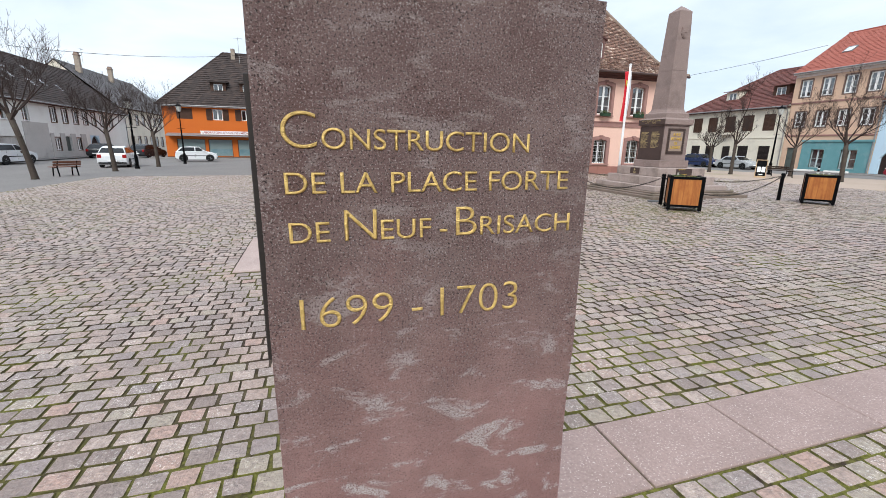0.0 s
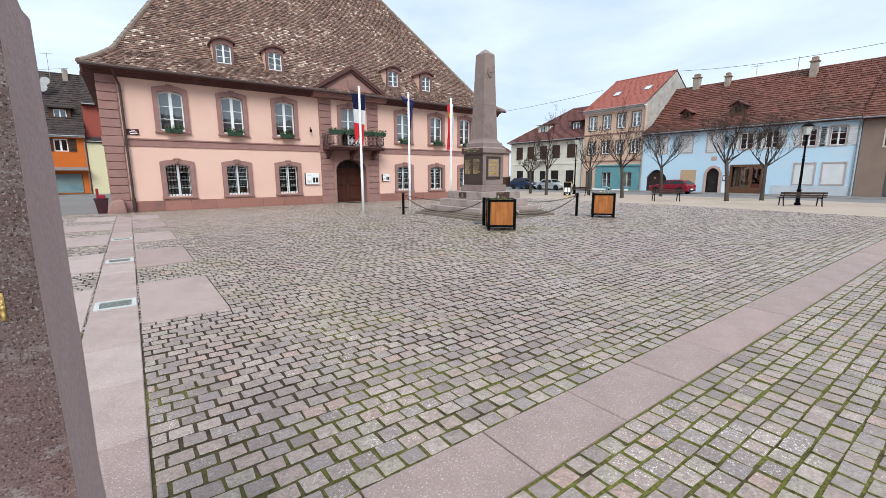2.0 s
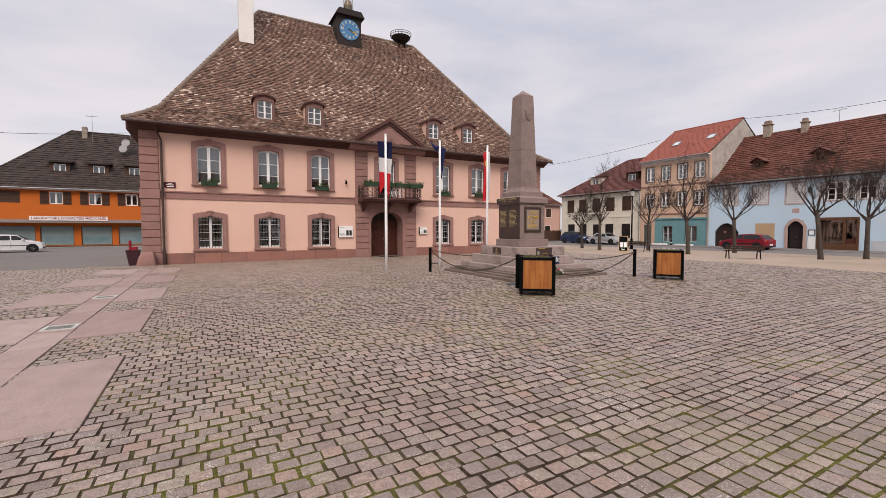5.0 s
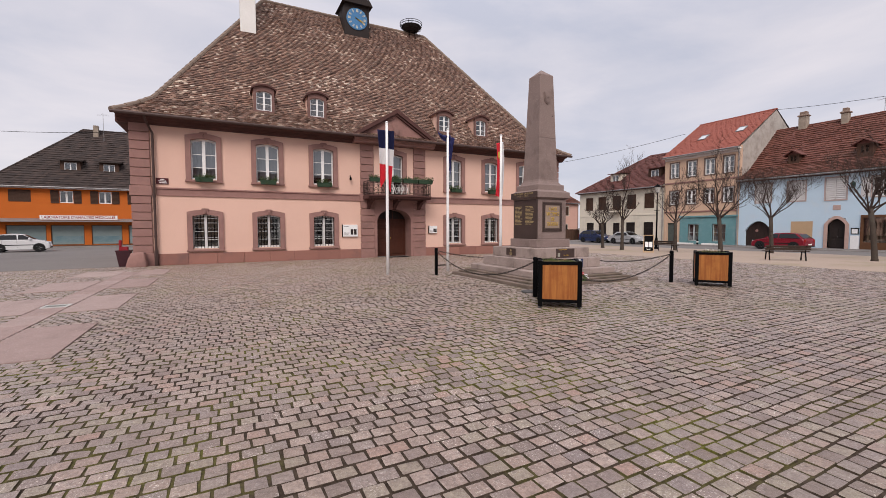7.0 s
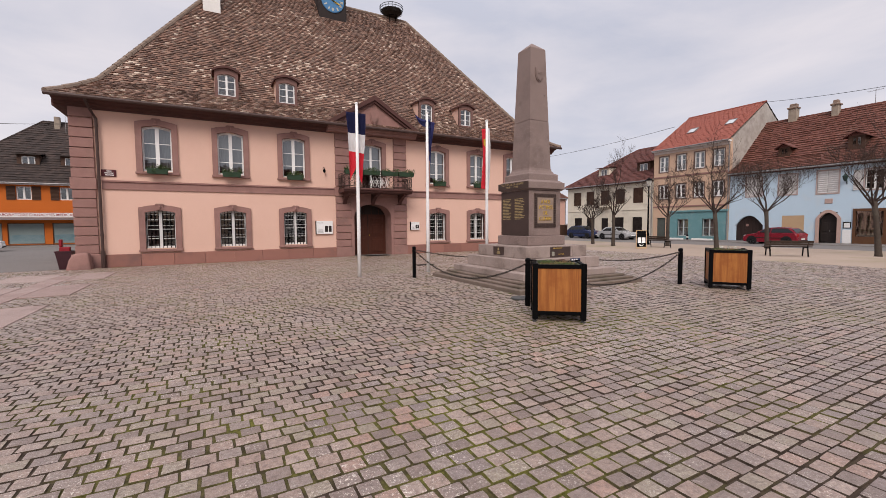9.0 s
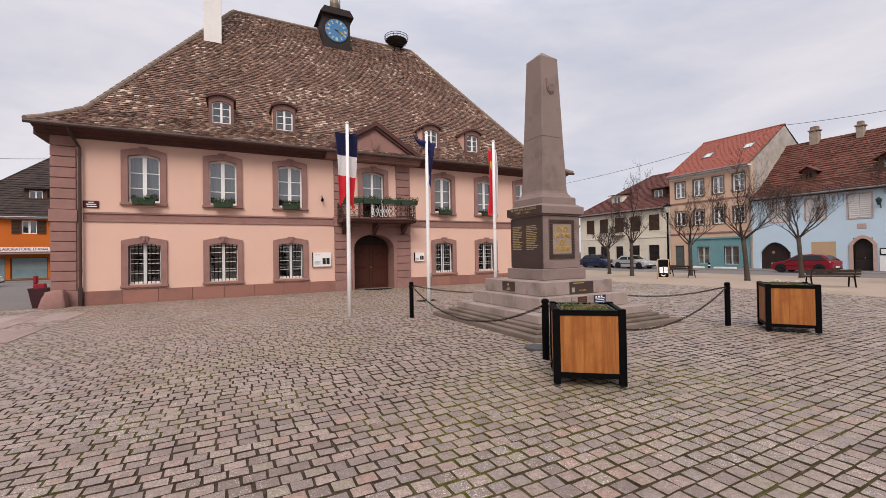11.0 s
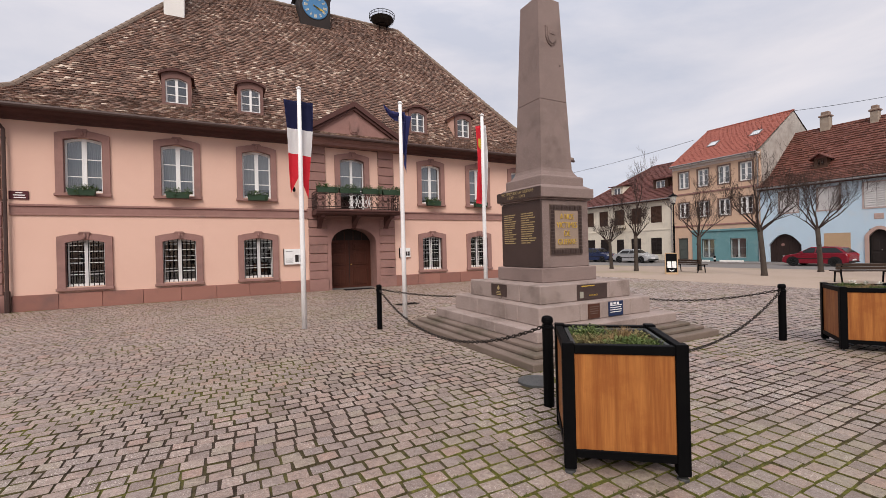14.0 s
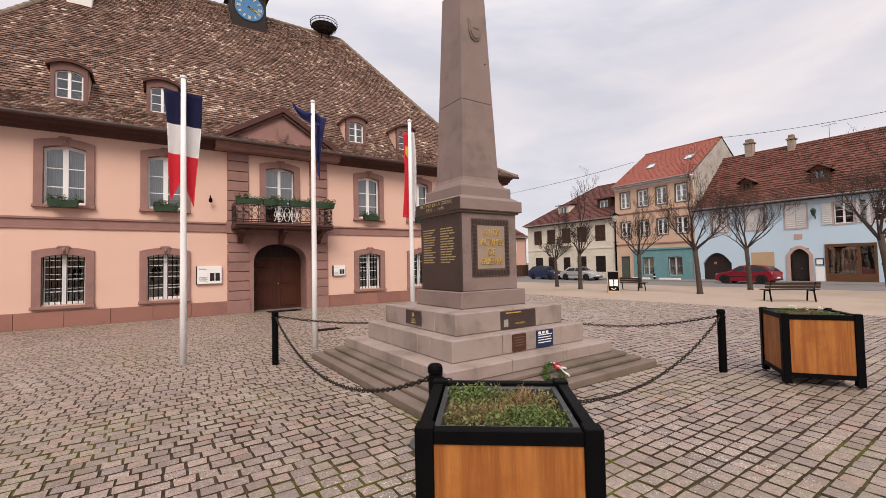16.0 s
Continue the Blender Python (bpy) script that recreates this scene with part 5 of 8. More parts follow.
for nm, a in (("side_wall", (0, 0.4, 0.45, TD)), ("side_wall", (TW - 0.4, TW, 0.45, TD)), ("rear_wall", (0.4, TW - 0.4, TD - 0.4, TD))):
    part(nm, bx(*a, -0.5, 6.1), PLASTER_PINK, TH)
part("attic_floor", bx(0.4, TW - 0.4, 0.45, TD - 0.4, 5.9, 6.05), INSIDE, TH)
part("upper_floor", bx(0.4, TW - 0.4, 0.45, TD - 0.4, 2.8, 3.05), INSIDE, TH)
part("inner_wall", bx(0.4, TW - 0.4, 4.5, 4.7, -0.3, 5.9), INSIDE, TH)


def surround(parent, x, z0, z1, w_in, w_out, rise, lower):
    """Red sandstone architrave with segmental head, keystone and sill."""
    s = bmesh.new()
    xi0, xi1, xo0, xo1 = x - w_in / 2, x + w_in / 2, x - w_out / 2, x + w_out / 2
    ti = arch(xi0, xi1, z1 - 0.07, rise)
    to = arch(xo0, xo1, z1 + 0.13, rise + 0.02)
    ring(s, [(xo1, z0), (xo0, z0), *to][::-1], [(xi1, z0), (xi0, z0), *ti][::-1], -0.07, 0.14)
    sur = part("surround", s, SANDSTONE, parent, "red sandstone window surround")
    k = bmesh.new()
    zt = z1 + 0.13 + rise + 0.02
    prism(k, [(x - 0.09, zt - 0.20), (x + 0.09, zt - 0.20), (x + 0.13, zt + 0.04), (x - 0.13, zt + 0.04)], -0.10, -0.05)
    prism(k, [(x - 0.17, zt - 0.005), (x + 0.17, zt - 0.005), (x + 0.12, zt + 0.05), (x - 0.12, zt + 0.05)], -0.115, -0.05)
    lathe(k, [(0.035, zt - 0.16), (0.055, zt - 0.09), (0.03, zt - 0.01)], 8, x, -0.11)
    part("keystone", k, SANDSTONE, sur)
    sl = bmesh.new()
    box(sl, x - w_out / 2 - 0.03, x + w_out / 2 + 0.03, -0.13, 0.14, z0 - 0.09, z0, bevel=0.012)
    part("sill", sl, SANDSTONE, sur)


def grille(parent, x, z0, z1, w):
    g = bmesh.new()
    for i in range(8):
        px = x - w / 2 + 0.03 + (w - 0.06) * i / 7
        tube(g, [(px, 0.02, z0), (px, 0.02, z1)], 0.0135, 5)
    gr = part("window_grille", g, BLACK, parent, "dark iron window bars with pale cross rods")
    r = bmesh.new()
    for i in range(4):
        zz = z0 + 0.07 + (z1 - z0 - 0.24) * i / 3
        box(r, x - w / 2, x + w / 2, 0.034, 0.042, zz - 0.006, zz + 0.006)
    part("cross_rod", r, WHITE, gr)
    for i in range(9):
        px = x - w / 2 + 0.05 + (w - 0.1) * i / 8
        part("foot_paling", prism(bmesh.new(), [(px - 0.022, z0), (px + 0.022, z0), (px + 0.01, z0 + 0.11), (px - 0.01, z0 + 0.11)], 0.03, 0.045), WHITE, gr)


for i, o in enumerate(OFFS):
    x = TC + o
    window(TH, x, 3.74, 1.04, 1.8, 0.13, 1, (0.30, 0.62), 0.09, sash=0.062, curtain=0.10 if i in (0, 1, 4) else 0.2)
    surround(TH, x, 3.70, 5.52, 1.0, 1.42, 0.10, False)
    window(TH, x, 0.66, 1.06, 1.53, 0.16, 1, (0.25, 0.5, 0.75), 0.06, sash=0.06)
    surround(TH, x, 0.62, 2.16, 1.02, 1.44, 0.09, True)
    grille(TH, x, 0.64, 2.18, 1.0)
window(TH, TC, 3.10, 1.1, 2.44, 0.16, 1, (0.45, 0.7), 0.09, curtain=0.5)
surround(TH, TC, 3.16, 5.52, 1.06, 1.5, 0.10, False)

# plinth stones
for a, b in ((0.86, 9.80), (13.54, TW - 0.86)):
    n = int(round((b - a) / 1.1))
    for k in range(n):
        x0, x1 = a + (b - a) * k / n, a + (b - a) * (k + 1) / n
        part("plinth_stone", bx(x0 + 0.004, x1 - 0.004, -0.06, 0.02, -0.5, 0.46, bevel=0.008), PLINTH, TH)
# string course
for a, b in ((0.86, 9.80), (13.54, TW - 0.86)):
    bm = bmesh.new()
    prism(bm, [(0.01, 2.98), (-0.05, 2.98), (-0.05, 3.02), (-0.03, 3.03), (-0.03, 3.25), (-0.075, 3.27), (-0.075, 3.32), (0.01, 3.34)], a, b, "x")
    part("string_course", bm, SANDSTONE, TH)


def quoin(x0, x1, z0, z1, n, y=-0.085, back=0.05):
    for k in range(n):
        a, b = z0 + (z1 - z0) * k / n, z0 + (z1 - z0) * (k + 1) / n
        part("quoin_block", bx(x0, x1, y, back, a + 0.015, b - 0.015, bevel=0.012), SANDSTONE, TH)


# corner pilasters and portal bay
for x0, x1 in ((-0.03, 0.68), (TW - 0.68, TW + 0.03)):
    quoin(x0, x1, 0.50, 2.95, 7, back=0.55)
    quoin(x0, x1, 3.38, 6.0, 7, back=0.55)
    part("pilaster_base", bx(x0 - 0.05, x1 + 0.12, -0.14, 0.55, -0.5, 0.50, bevel=0.015), SANDSTONE, TH)
    part("pilaster_band", bx(x0 - 0.04, x1 + 0.04, -0.12, 0.55, 2.95, 3.38, bevel=0.015), SANDSTONE, TH)
quoin(9.80, TC - 1.14, 0.46, 2.94, 7, back=0.12)
quoin(TC + 1.14, 13.54, 0.46, 2.94, 7, back=0.12)
for a, b in ((9.78, TC - 1.10), (TC + 1.10, 13.56)):
    part("pier_base", bx(a, b, -0.13, 0.12, -0.5, 0.46, bevel=0.015), SANDSTONE, TH)
quoin(9.80, 10.52, 3.40, 6.0, 7, back=0.02)
quoin(12.82, 13.54, 3.40, 6.0, 7, back=0.02)
bm = bmesh.new()
po = [(TC - 1.14 * math.cos(a), 1.86 + 0.86 * math.sin(a) ** 0.85) for a in np.linspace(0, math.pi, 25).clip(0, 3.14159)]
pi_ = [(TC - 0.98 * math.cos(a), 1.86 + 0.72 * math.sin(a) ** 0.85) for a in np.linspace(0, math.pi, 25).clip(0, 3.14159)]
ring(bm, [(TC + 1.14, -0.4), (TC - 1.14, -0.4), *po][::-1], [(TC + 0.98, -0.4), (TC - 0.98, -0.4), *pi_][::-1], -0.085, 0.84)
prism(bm, [(TC - 1.14, 2.94), *[(p[0], p[1]) for p in po], (TC + 1.14, 2.94)], -0.083, 0.1)
part("portal_arch", bm, SANDSTONE, TH, "red sandstone portal with basket arch")
part("portal_band", bx(9.76, 13.58, -0.11, 0.02, 2.94, 3.38, bevel=0.012), SANDSTONE, TH)
door = part("double_door", bx(TC - 1.0, TC + 1.0, 0.42, 0.47, -0.1, 2.08), DOOR_WOOD, TH, "dark oak double door with raised panels")
door.matrix_basis = pose(0, 0.35, 0)
for s in (-1, 1):
    bm = bmesh.new()
    c = TC + s * 0.49
    for z0, z1 in ((0.1, 0.85), (0.98, 1.55), (1.66, 1.96)):
        box(bm, c - 0.34, c + 0.34, 0.395, 0.425, z0, z1, bevel=0.02)
        box(bm, c - 0.26, c + 0.26, 0.385, 0.41, z0 + 0.08, z1 - 0.08, bevel=0.015)
    part("door_leaf_panel", bm, DOOR_WOOD, door)
# raised dark strip that paints the shaded slit between the leaves
part("leaf_gap", bx(TC - 0.012, TC + 0.012, 0.408, 0.42, -0.08, 2.06), SHUT_DARK, door)
part("door_handle", lathe(bmesh.new(), [(0.02, 0), (0.03, 0.02), (0.02, 0.05)], 10), GOLD, door).matrix_basis = pose(TC + 0.08, 0.42, 1.0, 90, 0, 0)
bm = bmesh.new()
prism(bm, [(TC - 0.98, 2.08), *[(p[0], p[1] - 0.02) for p in pi_ if p[1] > 2.05], (TC + 0.98, 2.08)], 0.44, 0.47)
part("fanlight", bm, SHUT_DARK, TH, "dark arched fanlight over the door").matrix_basis = pose(0, 0.35, 0)
for o in (-0.6, -0.2, 0.2, 0.6):
    part("fanlight_bar", bx(TC + o - 0.012, TC + o + 0.012, 0.77, 0.80, 2.08, 2.48), DOOR_WOOD, TH)
part("doorstep", bx(TC - 1.0, TC + 1.0, -0.1, 0.86, -0.4, -0.02, bevel=0.01), GRANITE_STEP, TH)

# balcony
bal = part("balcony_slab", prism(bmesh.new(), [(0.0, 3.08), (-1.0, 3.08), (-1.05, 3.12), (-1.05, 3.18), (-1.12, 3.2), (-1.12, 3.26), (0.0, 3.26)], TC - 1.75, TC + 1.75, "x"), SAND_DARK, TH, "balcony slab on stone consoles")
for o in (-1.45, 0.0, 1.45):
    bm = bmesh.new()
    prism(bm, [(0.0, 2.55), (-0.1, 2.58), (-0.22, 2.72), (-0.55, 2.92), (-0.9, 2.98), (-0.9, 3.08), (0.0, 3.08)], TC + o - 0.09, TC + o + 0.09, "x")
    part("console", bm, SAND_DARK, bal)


def railing(parent, p, q, z0, z1, n):
    """Wrought-iron balcony front with scroll panels."""
    p, q = Vector(p), Vector(q)
    g = bmesh.new()
    for z in (z0 + 0.05, z0 + 0.12, z1 - 0.1, z1):
        tube(g, [(*p, z), (*q, z)], 0.016, 4)
    d = (q - p) / n
    for i in range(n + 1):
        c = p + d * i
        tube(g, [(*c, z0), (*c, z1)], 0.012, 4)
    for i in range(n):
        c = p + d * (i + 0.5)
        r = d.length * 0.42
        e = d.normalized()
        zc, hh = (z0 + z1) / 2, (z1 - z0 - 0.24) / 4
        for zz in (zc - hh, zc + hh):
            tube(g, [(*(c + e * r * math.cos(a)), zz + hh * 0.95 * math.sin(a)) for a in np.linspace(0, 2 * math.pi, 11)], 0.009, 4, caps=False)
            for s in (-1, 1):
                tube(g, [(*(c + e * s * r * (0.5 - 0.32 * math.cos(a))), zz + hh * 0.45 * math.sin(a)) for a in np.linspace(0, 4.6, 7)], 0.007, 4, caps=False)
    return part("railing", g, mat("wrought_iron", (0.05, 0.03, 0.027), None, 8, 60, 0.6, 0.1, metal=0.3), parent, "wrought-iron scroll railing")


railing(bal, (TC - 1.72, -1.05), (TC + 1.72, -1.05), 3.26, 3.98, 14)
bm = bmesh.new()
for i in range(4):
    c = TC - 0.36 + 0.24 * i
    for s in (-1, 1):
        tube(bm, [(c + s * (0.10 - 0.08 * math.sin(a)), -1.075, 3.60 + 0.25 * math.cos(a)) for a in np.linspace(0.0, math.pi, 9)], 0.013, 5, caps=False)
        tube(bm, [(c + s * 0.05 * (1 - math.cos(a)), -1.075, 3.60 + s * 0.09 * math.sin(a)) for a in np.linspace(0.0, 5.0, 9)], 0.011, 5, caps=False)
part("pale_scroll_panel", bm, WHITE, bal, "pale painted scrollwork in the middle of the railing")
railing(bal, (TC - 1.72, -1.05), (TC - 1.72, -0.1), 3.26, 3.98, 4)
railing(bal, (TC + 1.72, -1.05), (TC + 1.72, -0.1), 3.26, 3.98, 4)
BOX_GREEN = mat("green_flower_box", (0.028, 0.058, 0.032), None, 8, 60, 0.7, 0.1)


def flower_box(x, y, z, w, seed, lush=1.0):
    t = thing("flower_box", pose(x, y, z), "green window box with trailing evergreen and white flowers", "flower box", "window boxes of the town hall")
    part("trough", prism(bmesh.new(), [(-w / 2 + 0.03, 0), (w / 2 - 0.03, 0), (w / 2, 0.19), (w / 2 + 0.012, 0.19), (w / 2 + 0.012, 0.21), (-w / 2 - 0.012, 0.21), (-w / 2 - 0.012, 0.19), (-w / 2, 0.19)], -0.1, 0.1), BOX_GREEN, t)
    r = random.Random(seed)
    bm = bmesh.new()
    leaf_clumps(bm, int(260 * w * lush), 0, 0.0, 0.19, w / 2, 0.09, 0.11 * lush, r, 0.045)
    for q in range(3):
        leaf_clumps(bm, int(70 * lush), r.uniform(-w / 2, w / 2), -0.03, 0.16, 0.09, 0.1, 0.2 * lush, r, 0.05)
    leaf_clumps(bm, int(30 * lush), r.uniform(-w / 2, w / 2), -0.11, 0.02, 0.08, 0.03, 0.18, r, 0.045)
    part("foliage", bm, LEAF, t)["kind"] = "stuff"
    bm = bmesh.new()
    leaf_clumps(bm, int(46 * w), 0, -0.05, 0.16, w / 2, 0.1, 0.14, r, 0.035)
    part("flowers", bm, BLOOM, t)["kind"] = "stuff"


for i, o in enumerate(OFFS):
    flower_box(0.05 + TC + o, 25.8 - 0.26, 3.62, 0.72, 20 + i)
for k, o in enumerate((-1.3, -0.45, 0.45, 1.3)):
    flower_box(0.05 + TC + o * 1.02, 25.8 - 1.22, 3.90, 0.84, 40 + k, 0.95)

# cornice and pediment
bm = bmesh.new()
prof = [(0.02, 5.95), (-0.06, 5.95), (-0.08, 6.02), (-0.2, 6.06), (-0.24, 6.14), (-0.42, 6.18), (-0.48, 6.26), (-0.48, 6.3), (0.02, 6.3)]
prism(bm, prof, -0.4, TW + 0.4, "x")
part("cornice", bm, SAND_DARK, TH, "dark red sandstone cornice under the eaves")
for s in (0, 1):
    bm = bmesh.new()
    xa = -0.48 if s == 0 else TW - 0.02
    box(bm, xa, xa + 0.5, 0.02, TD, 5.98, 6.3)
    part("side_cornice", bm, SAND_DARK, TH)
bm = bmesh.new()
prism(bm, [(TC - 2.05, 6.08), (TC + 2.05, 6.08), (TC + 2.05, 6.24), (TC, 7.5), (TC - 2.05, 6.24)], -0.42, 1.9)
part("pediment", bm, SANDSTONE, TH, "triangular sandstone pediment with carved shield")
bm = bmesh.new()
for s in (-1, 1):
    prism(bm, [(TC + s * 2.3, 6.2), (TC + s * 2.3, 6.4), (TC, 7.84), (TC, 7.62)], -0.62, 1.9)
    prism(bm, [(TC + s * 2.2, 6.24), (TC + s * 2.2, 6.13), (TC, 7.5), (TC, 7.62)], -0.54, 1.9)
part("raking_cornice", bm, SAND_DARK, TH)
bm = bmesh.new()
prism(bm, [(0.02, 5.96), (-0.44, 5.96), (-0.48, 6.06), (-0.58, 6.1), (-0.62, 6.2), (0.02, 6.24)], TC - 2.28, TC + 2.28, "x")
part("pediment_base", bm, SANDSTONE, TH)
bm = bmesh.new()
outl = [(-0.19, 0.24), (0.0, 0.28), (0.19, 0.24), (0.2, 0.02), (0.15, -0.2), (0.0, -0.27), (-0.15, -0.2), (-0.2, 0.02)]
prism(bm, [(TC + a, 6.75 + b) for a, b in outl], -0.47, -0.41)
prism(bm, [(TC + a * 0.72, 6.75 + b * 0.72) for a, b in outl], -0.5, -0.45)
part("carved_shield", bm, SANDSTONE, TH)

# roof: bell-cast hipped
EO, KY, RZ = 0.75, 0.96, 16.25
RH = TD / 2
ridge_a, ridge_b = 5.95, TW - 5.95
sx = (ridge_a + 0.45) / (RH + EO)


def roof_x(y):
    """Left hip's x at depth y on the front slope."""
    return -0.45 + (y + EO) * sx


stations = [(-EO, 6.28), (-0.2, 6.58), (0.35, 6.92), (KY, 7.34), (RH, RZ)]
front = [((roof_x(y), y, z), (TW - roof_x(y), y, z)) for y, z in stations]
back = [((TW - roof_x(y), TD - y, z), (roof_x(y), TD - y, z)) for y, z in stations]
left = [((roof_x(y), TD - y, z), (roof_x(y), y, z)) for y, z in stations]
right = [((TW - roof_x(y), y, z), (TW - roof_x(y), TD - y, z)) for y, z in stations]
ro = bmesh.new()
for rows in (front, back, left, right):
    for a, c in zip(rows, rows[1:]):
        vs = [ro.verts.new(p) for p in (a[0], a[1], c[1], c[0])]
        try:
            ro.faces.new(vs)
        except ValueError:
            pass
bmesh.ops.remove_doubles(ro, verts=ro.verts[:], dist=0.002)
roof = part("roof", ro, ROOF_DARK, TH, "steep hipped roof of mottled old plain tiles")
tiles("roof_tiles", front, ROOF_OLD, roof, 0.17, 0.15, 0.034, 3, True)
tiles("roof_tiles", left, ROOF_OLD, roof, 0.17, 0.16, 0.034, 4, True)
tiles("roof_tiles", right, ROOF_OLD, roof, 0.17, 0.16, 0.034, 5, True)
tiles("roof_tiles", back, ROOF_OLD, roof, 0.3, 0.3, 0.032, 6)
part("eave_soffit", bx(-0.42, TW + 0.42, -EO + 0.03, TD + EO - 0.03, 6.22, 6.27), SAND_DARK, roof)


def ridge_tiles(parent, p, q, material=RIDGE, step=0.38, r=0.11):
    p, q = Vector(p), Vector(q)
    n = max(1, int((q - p).length / step))
    bm = bmesh.new()
    for i in range(n):
        a, c = p.lerp(q, i / n), p.lerp(q, (i + 1.08) / n)
        tube(bm, [a, c], [r * 1.12, r * 0.92], 8)
    ob = part("ridge_tiles", bm, material, parent)
    ob["kind"] = "stuff"


ridge_tiles(roof, (ridge_a, RH, RZ), (ridge_b, RH, RZ))
for rows, k in ((front, 0), (front, 1)):
    for a, c in zip(rows, rows[1:]):
        ridge_tiles(roof, a[k], c[k])
# gutter and downpipes
bm = bmesh.new()
tube(bm, [(-0.5, -EO - 0.03, 6.22), (TW + 0.5, -EO - 0.03, 6.22)], 0.07, 8)
part("gutter", bm, PIPE, TH)
for x in (0.80, TW - 0.80):
    bm = bmesh.new()
    tube(bm, [(x - 0.2, -EO, 6.2), (x - 0.15, -EO + 0.2, 5.98), (x, -0.14, 5.6), (x, -0.14, -0.3)], 0.05, 8)
    part("downpipe", bm, PIPE, TH, "brown downpipe")
    for z in (5.3, 3.4, 1.2):
        part("pipe_clip", tube(bmesh.new(), [(x, -0.14, z), (x, -0.14, z + 0.06)], 0.062, 8), PIPE, TH)
    part("pipe_shoe", tube(bmesh.new(), [(x, -0.14, -0.3), (x, -0.14, 0.62)], 0.075, 8), PIPE, TH)


def eyebrow_dormer(x):
    zf, yf = 7.17, 0.75
    d = part("dormer", bmesh.new(), DORMER, TH, "small dormer with curved tiled hood and white casement")
    bm = bmesh.new()
    zt = zf + 1.16
    ring(bm, [(x + 0.47, zf), (x - 0.47, zf), *arch(x - 0.47, x + 0.47, zt, 0.16)][::-1], [(x + 0.355, zf + 0.12), (x - 0.355, zf + 0.12), *arch(x - 0.355, x + 0.355, zt - 0.2, 0.1)][::-1], yf, yf + 0.14)
    bm.to_mesh(d.data)
    bm.free()
    d.data.materials.clear()
    d.data.materials.append(DORMER)
    window(d, x, zf + 0.12, 0.71, 0.96, yf + 0.08, 1, (0.34, 0.67), 0.09, sash=0.04)
    for s in (-1, 1):
        bm = bmesh.new()
        ye = yf + 1.3
        prism(bm, [(yf + 0.1, zf), (yf + 0.1, zt + 0.08), (ye, zt + 0.08)], x + s * 0.44 - 0.03, x + s * 0.44 + 0.03, "x")
        part("cheek", bm, PLASTER_PINK, d)
    bm = bmesh.new()
    pts = arch(x - 0.57, x + 0.57, zt + 0.03, 0.2, 10)
    prism(bm, [*pts, *[(p[0], p[1] - 0.09) for p in pts][::-1]], yf - 0.1, yf + 1.5)
    part("hood", bm, SAND_DARK, d)
    # dark sheet behind the panes in place of an unlit attic
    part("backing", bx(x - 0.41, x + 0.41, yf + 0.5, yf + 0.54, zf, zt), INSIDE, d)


for o in (-6.39, -3.86, 3.53, 6.09):
    eyebrow_dormer(TC + o)

# chimney, clock turret, nest
chim = part("chimney", bx(4.50, 5.33, 5.62, 6.35, 12.4, 18.8, bevel=0.02), PL_WHITE, TH, "tall pale rendered chimney")
CK = thing("clock_turret", pose(11.81, 33.36, 15.14), "dark roof turret with blue clock dial and gilded numerals", "clock")
part("casing", bx(-0.86, 0.86, -0.5, 1.3, -0.6, 1.62, bevel=0.03), SHUT_DARK, CK)
bm = bmesh.new()
prism(bm, [(-1.05, 1.55), (1.05, 1.55), (0.8, 1.95), (-0.8, 1.95)], -0.75, 1.4)
part("hood", bm, SHUT_DARK, CK)
dial = part("dial", lathe(bmesh.new(), [(0.72, 0.0), (0.72, 0.04), (0.68, 0.055), (0.02, 0.05)], 36), DIAL, CK, "blue clock dial")
dial.matrix_basis = pose(0, -0.5, 0.62, 90, 0, 0)
CREAM_NUM = mat("cream_numeral", (0.72, 0.66, 0.5), None, 5, 50, 0.6, 0.02)
for k in range(12):
    a = 2 * math.pi * k / 12
    bm = bmesh.new()
    for q in range(2 if k % 3 else 3):
        box(bm, 0.05 * q - 0.05, 0.05 * q - 0.02, -0.095, 0.095, -0.006, 0.006)
    part("numeral", bm, CREAM_NUM, dial).matrix_basis = pose(0.54 * math.sin(a), 0.54 * math.cos(a), 0.06, 0, 0, -math.degrees(a))
for nm, a, l in (("hour_hand", 118, 0.42), ("minute_hand", 112, 0.6)):
    bm = bmesh.new()
    prism(bm, [(-0.02, -0.15), (0.02, -0.15), (0.04, l * 0.6), (0.0, l), (-0.04, l * 0.6)], 0.065, 0.08, "z")
    part(nm, bm, GOLD, dial).matrix_basis = pose(0, 0, 0, 0, 0, -a)
bm = bmesh.new()
for s in (-0.3, 0.3):
    tube(bm, [(s, -0.2, 1.95), (s, -0.2, 3.2)], 0.035, 6)
lathe(bm, [(0.1, 1.95), (0.24, 2.1), (0.3, 2.4), (0.2, 2.75), (0.06, 2.9)], 14, 0, -0.2)
part("bell_frame", bm, mat("weathered_bell_metal", (0.22, 0.18, 0.13), None, 5, 40, 0.5, 0.1, metal=0.5), CK)
ST = thing("stork_nest_basket", pose(16.33, 34.1, 15.95) @ Matrix.Diagonal((0.84, 0.84, 0.9, 1)), "iron basket with a dark stick nest on the roof ridge", "nest basket")
bm = bmesh.new()
for s in (-0.25, 0.25):
    for q in (-0.2, 0.2):
        tube(bm, [(s * 1.3, q * 1.6, -0.45), (s, q, 0.45)], 0.03, 5)
for r, z in ((0.45, 0.4), (0.98, 0.95), (0.98, 1.12)):
    tube(bm, [(r * math.cos(a), r * math.sin(a), z) for a in np.linspace(0, 2 * math.pi, 21)], 0.022, 5, caps=False)
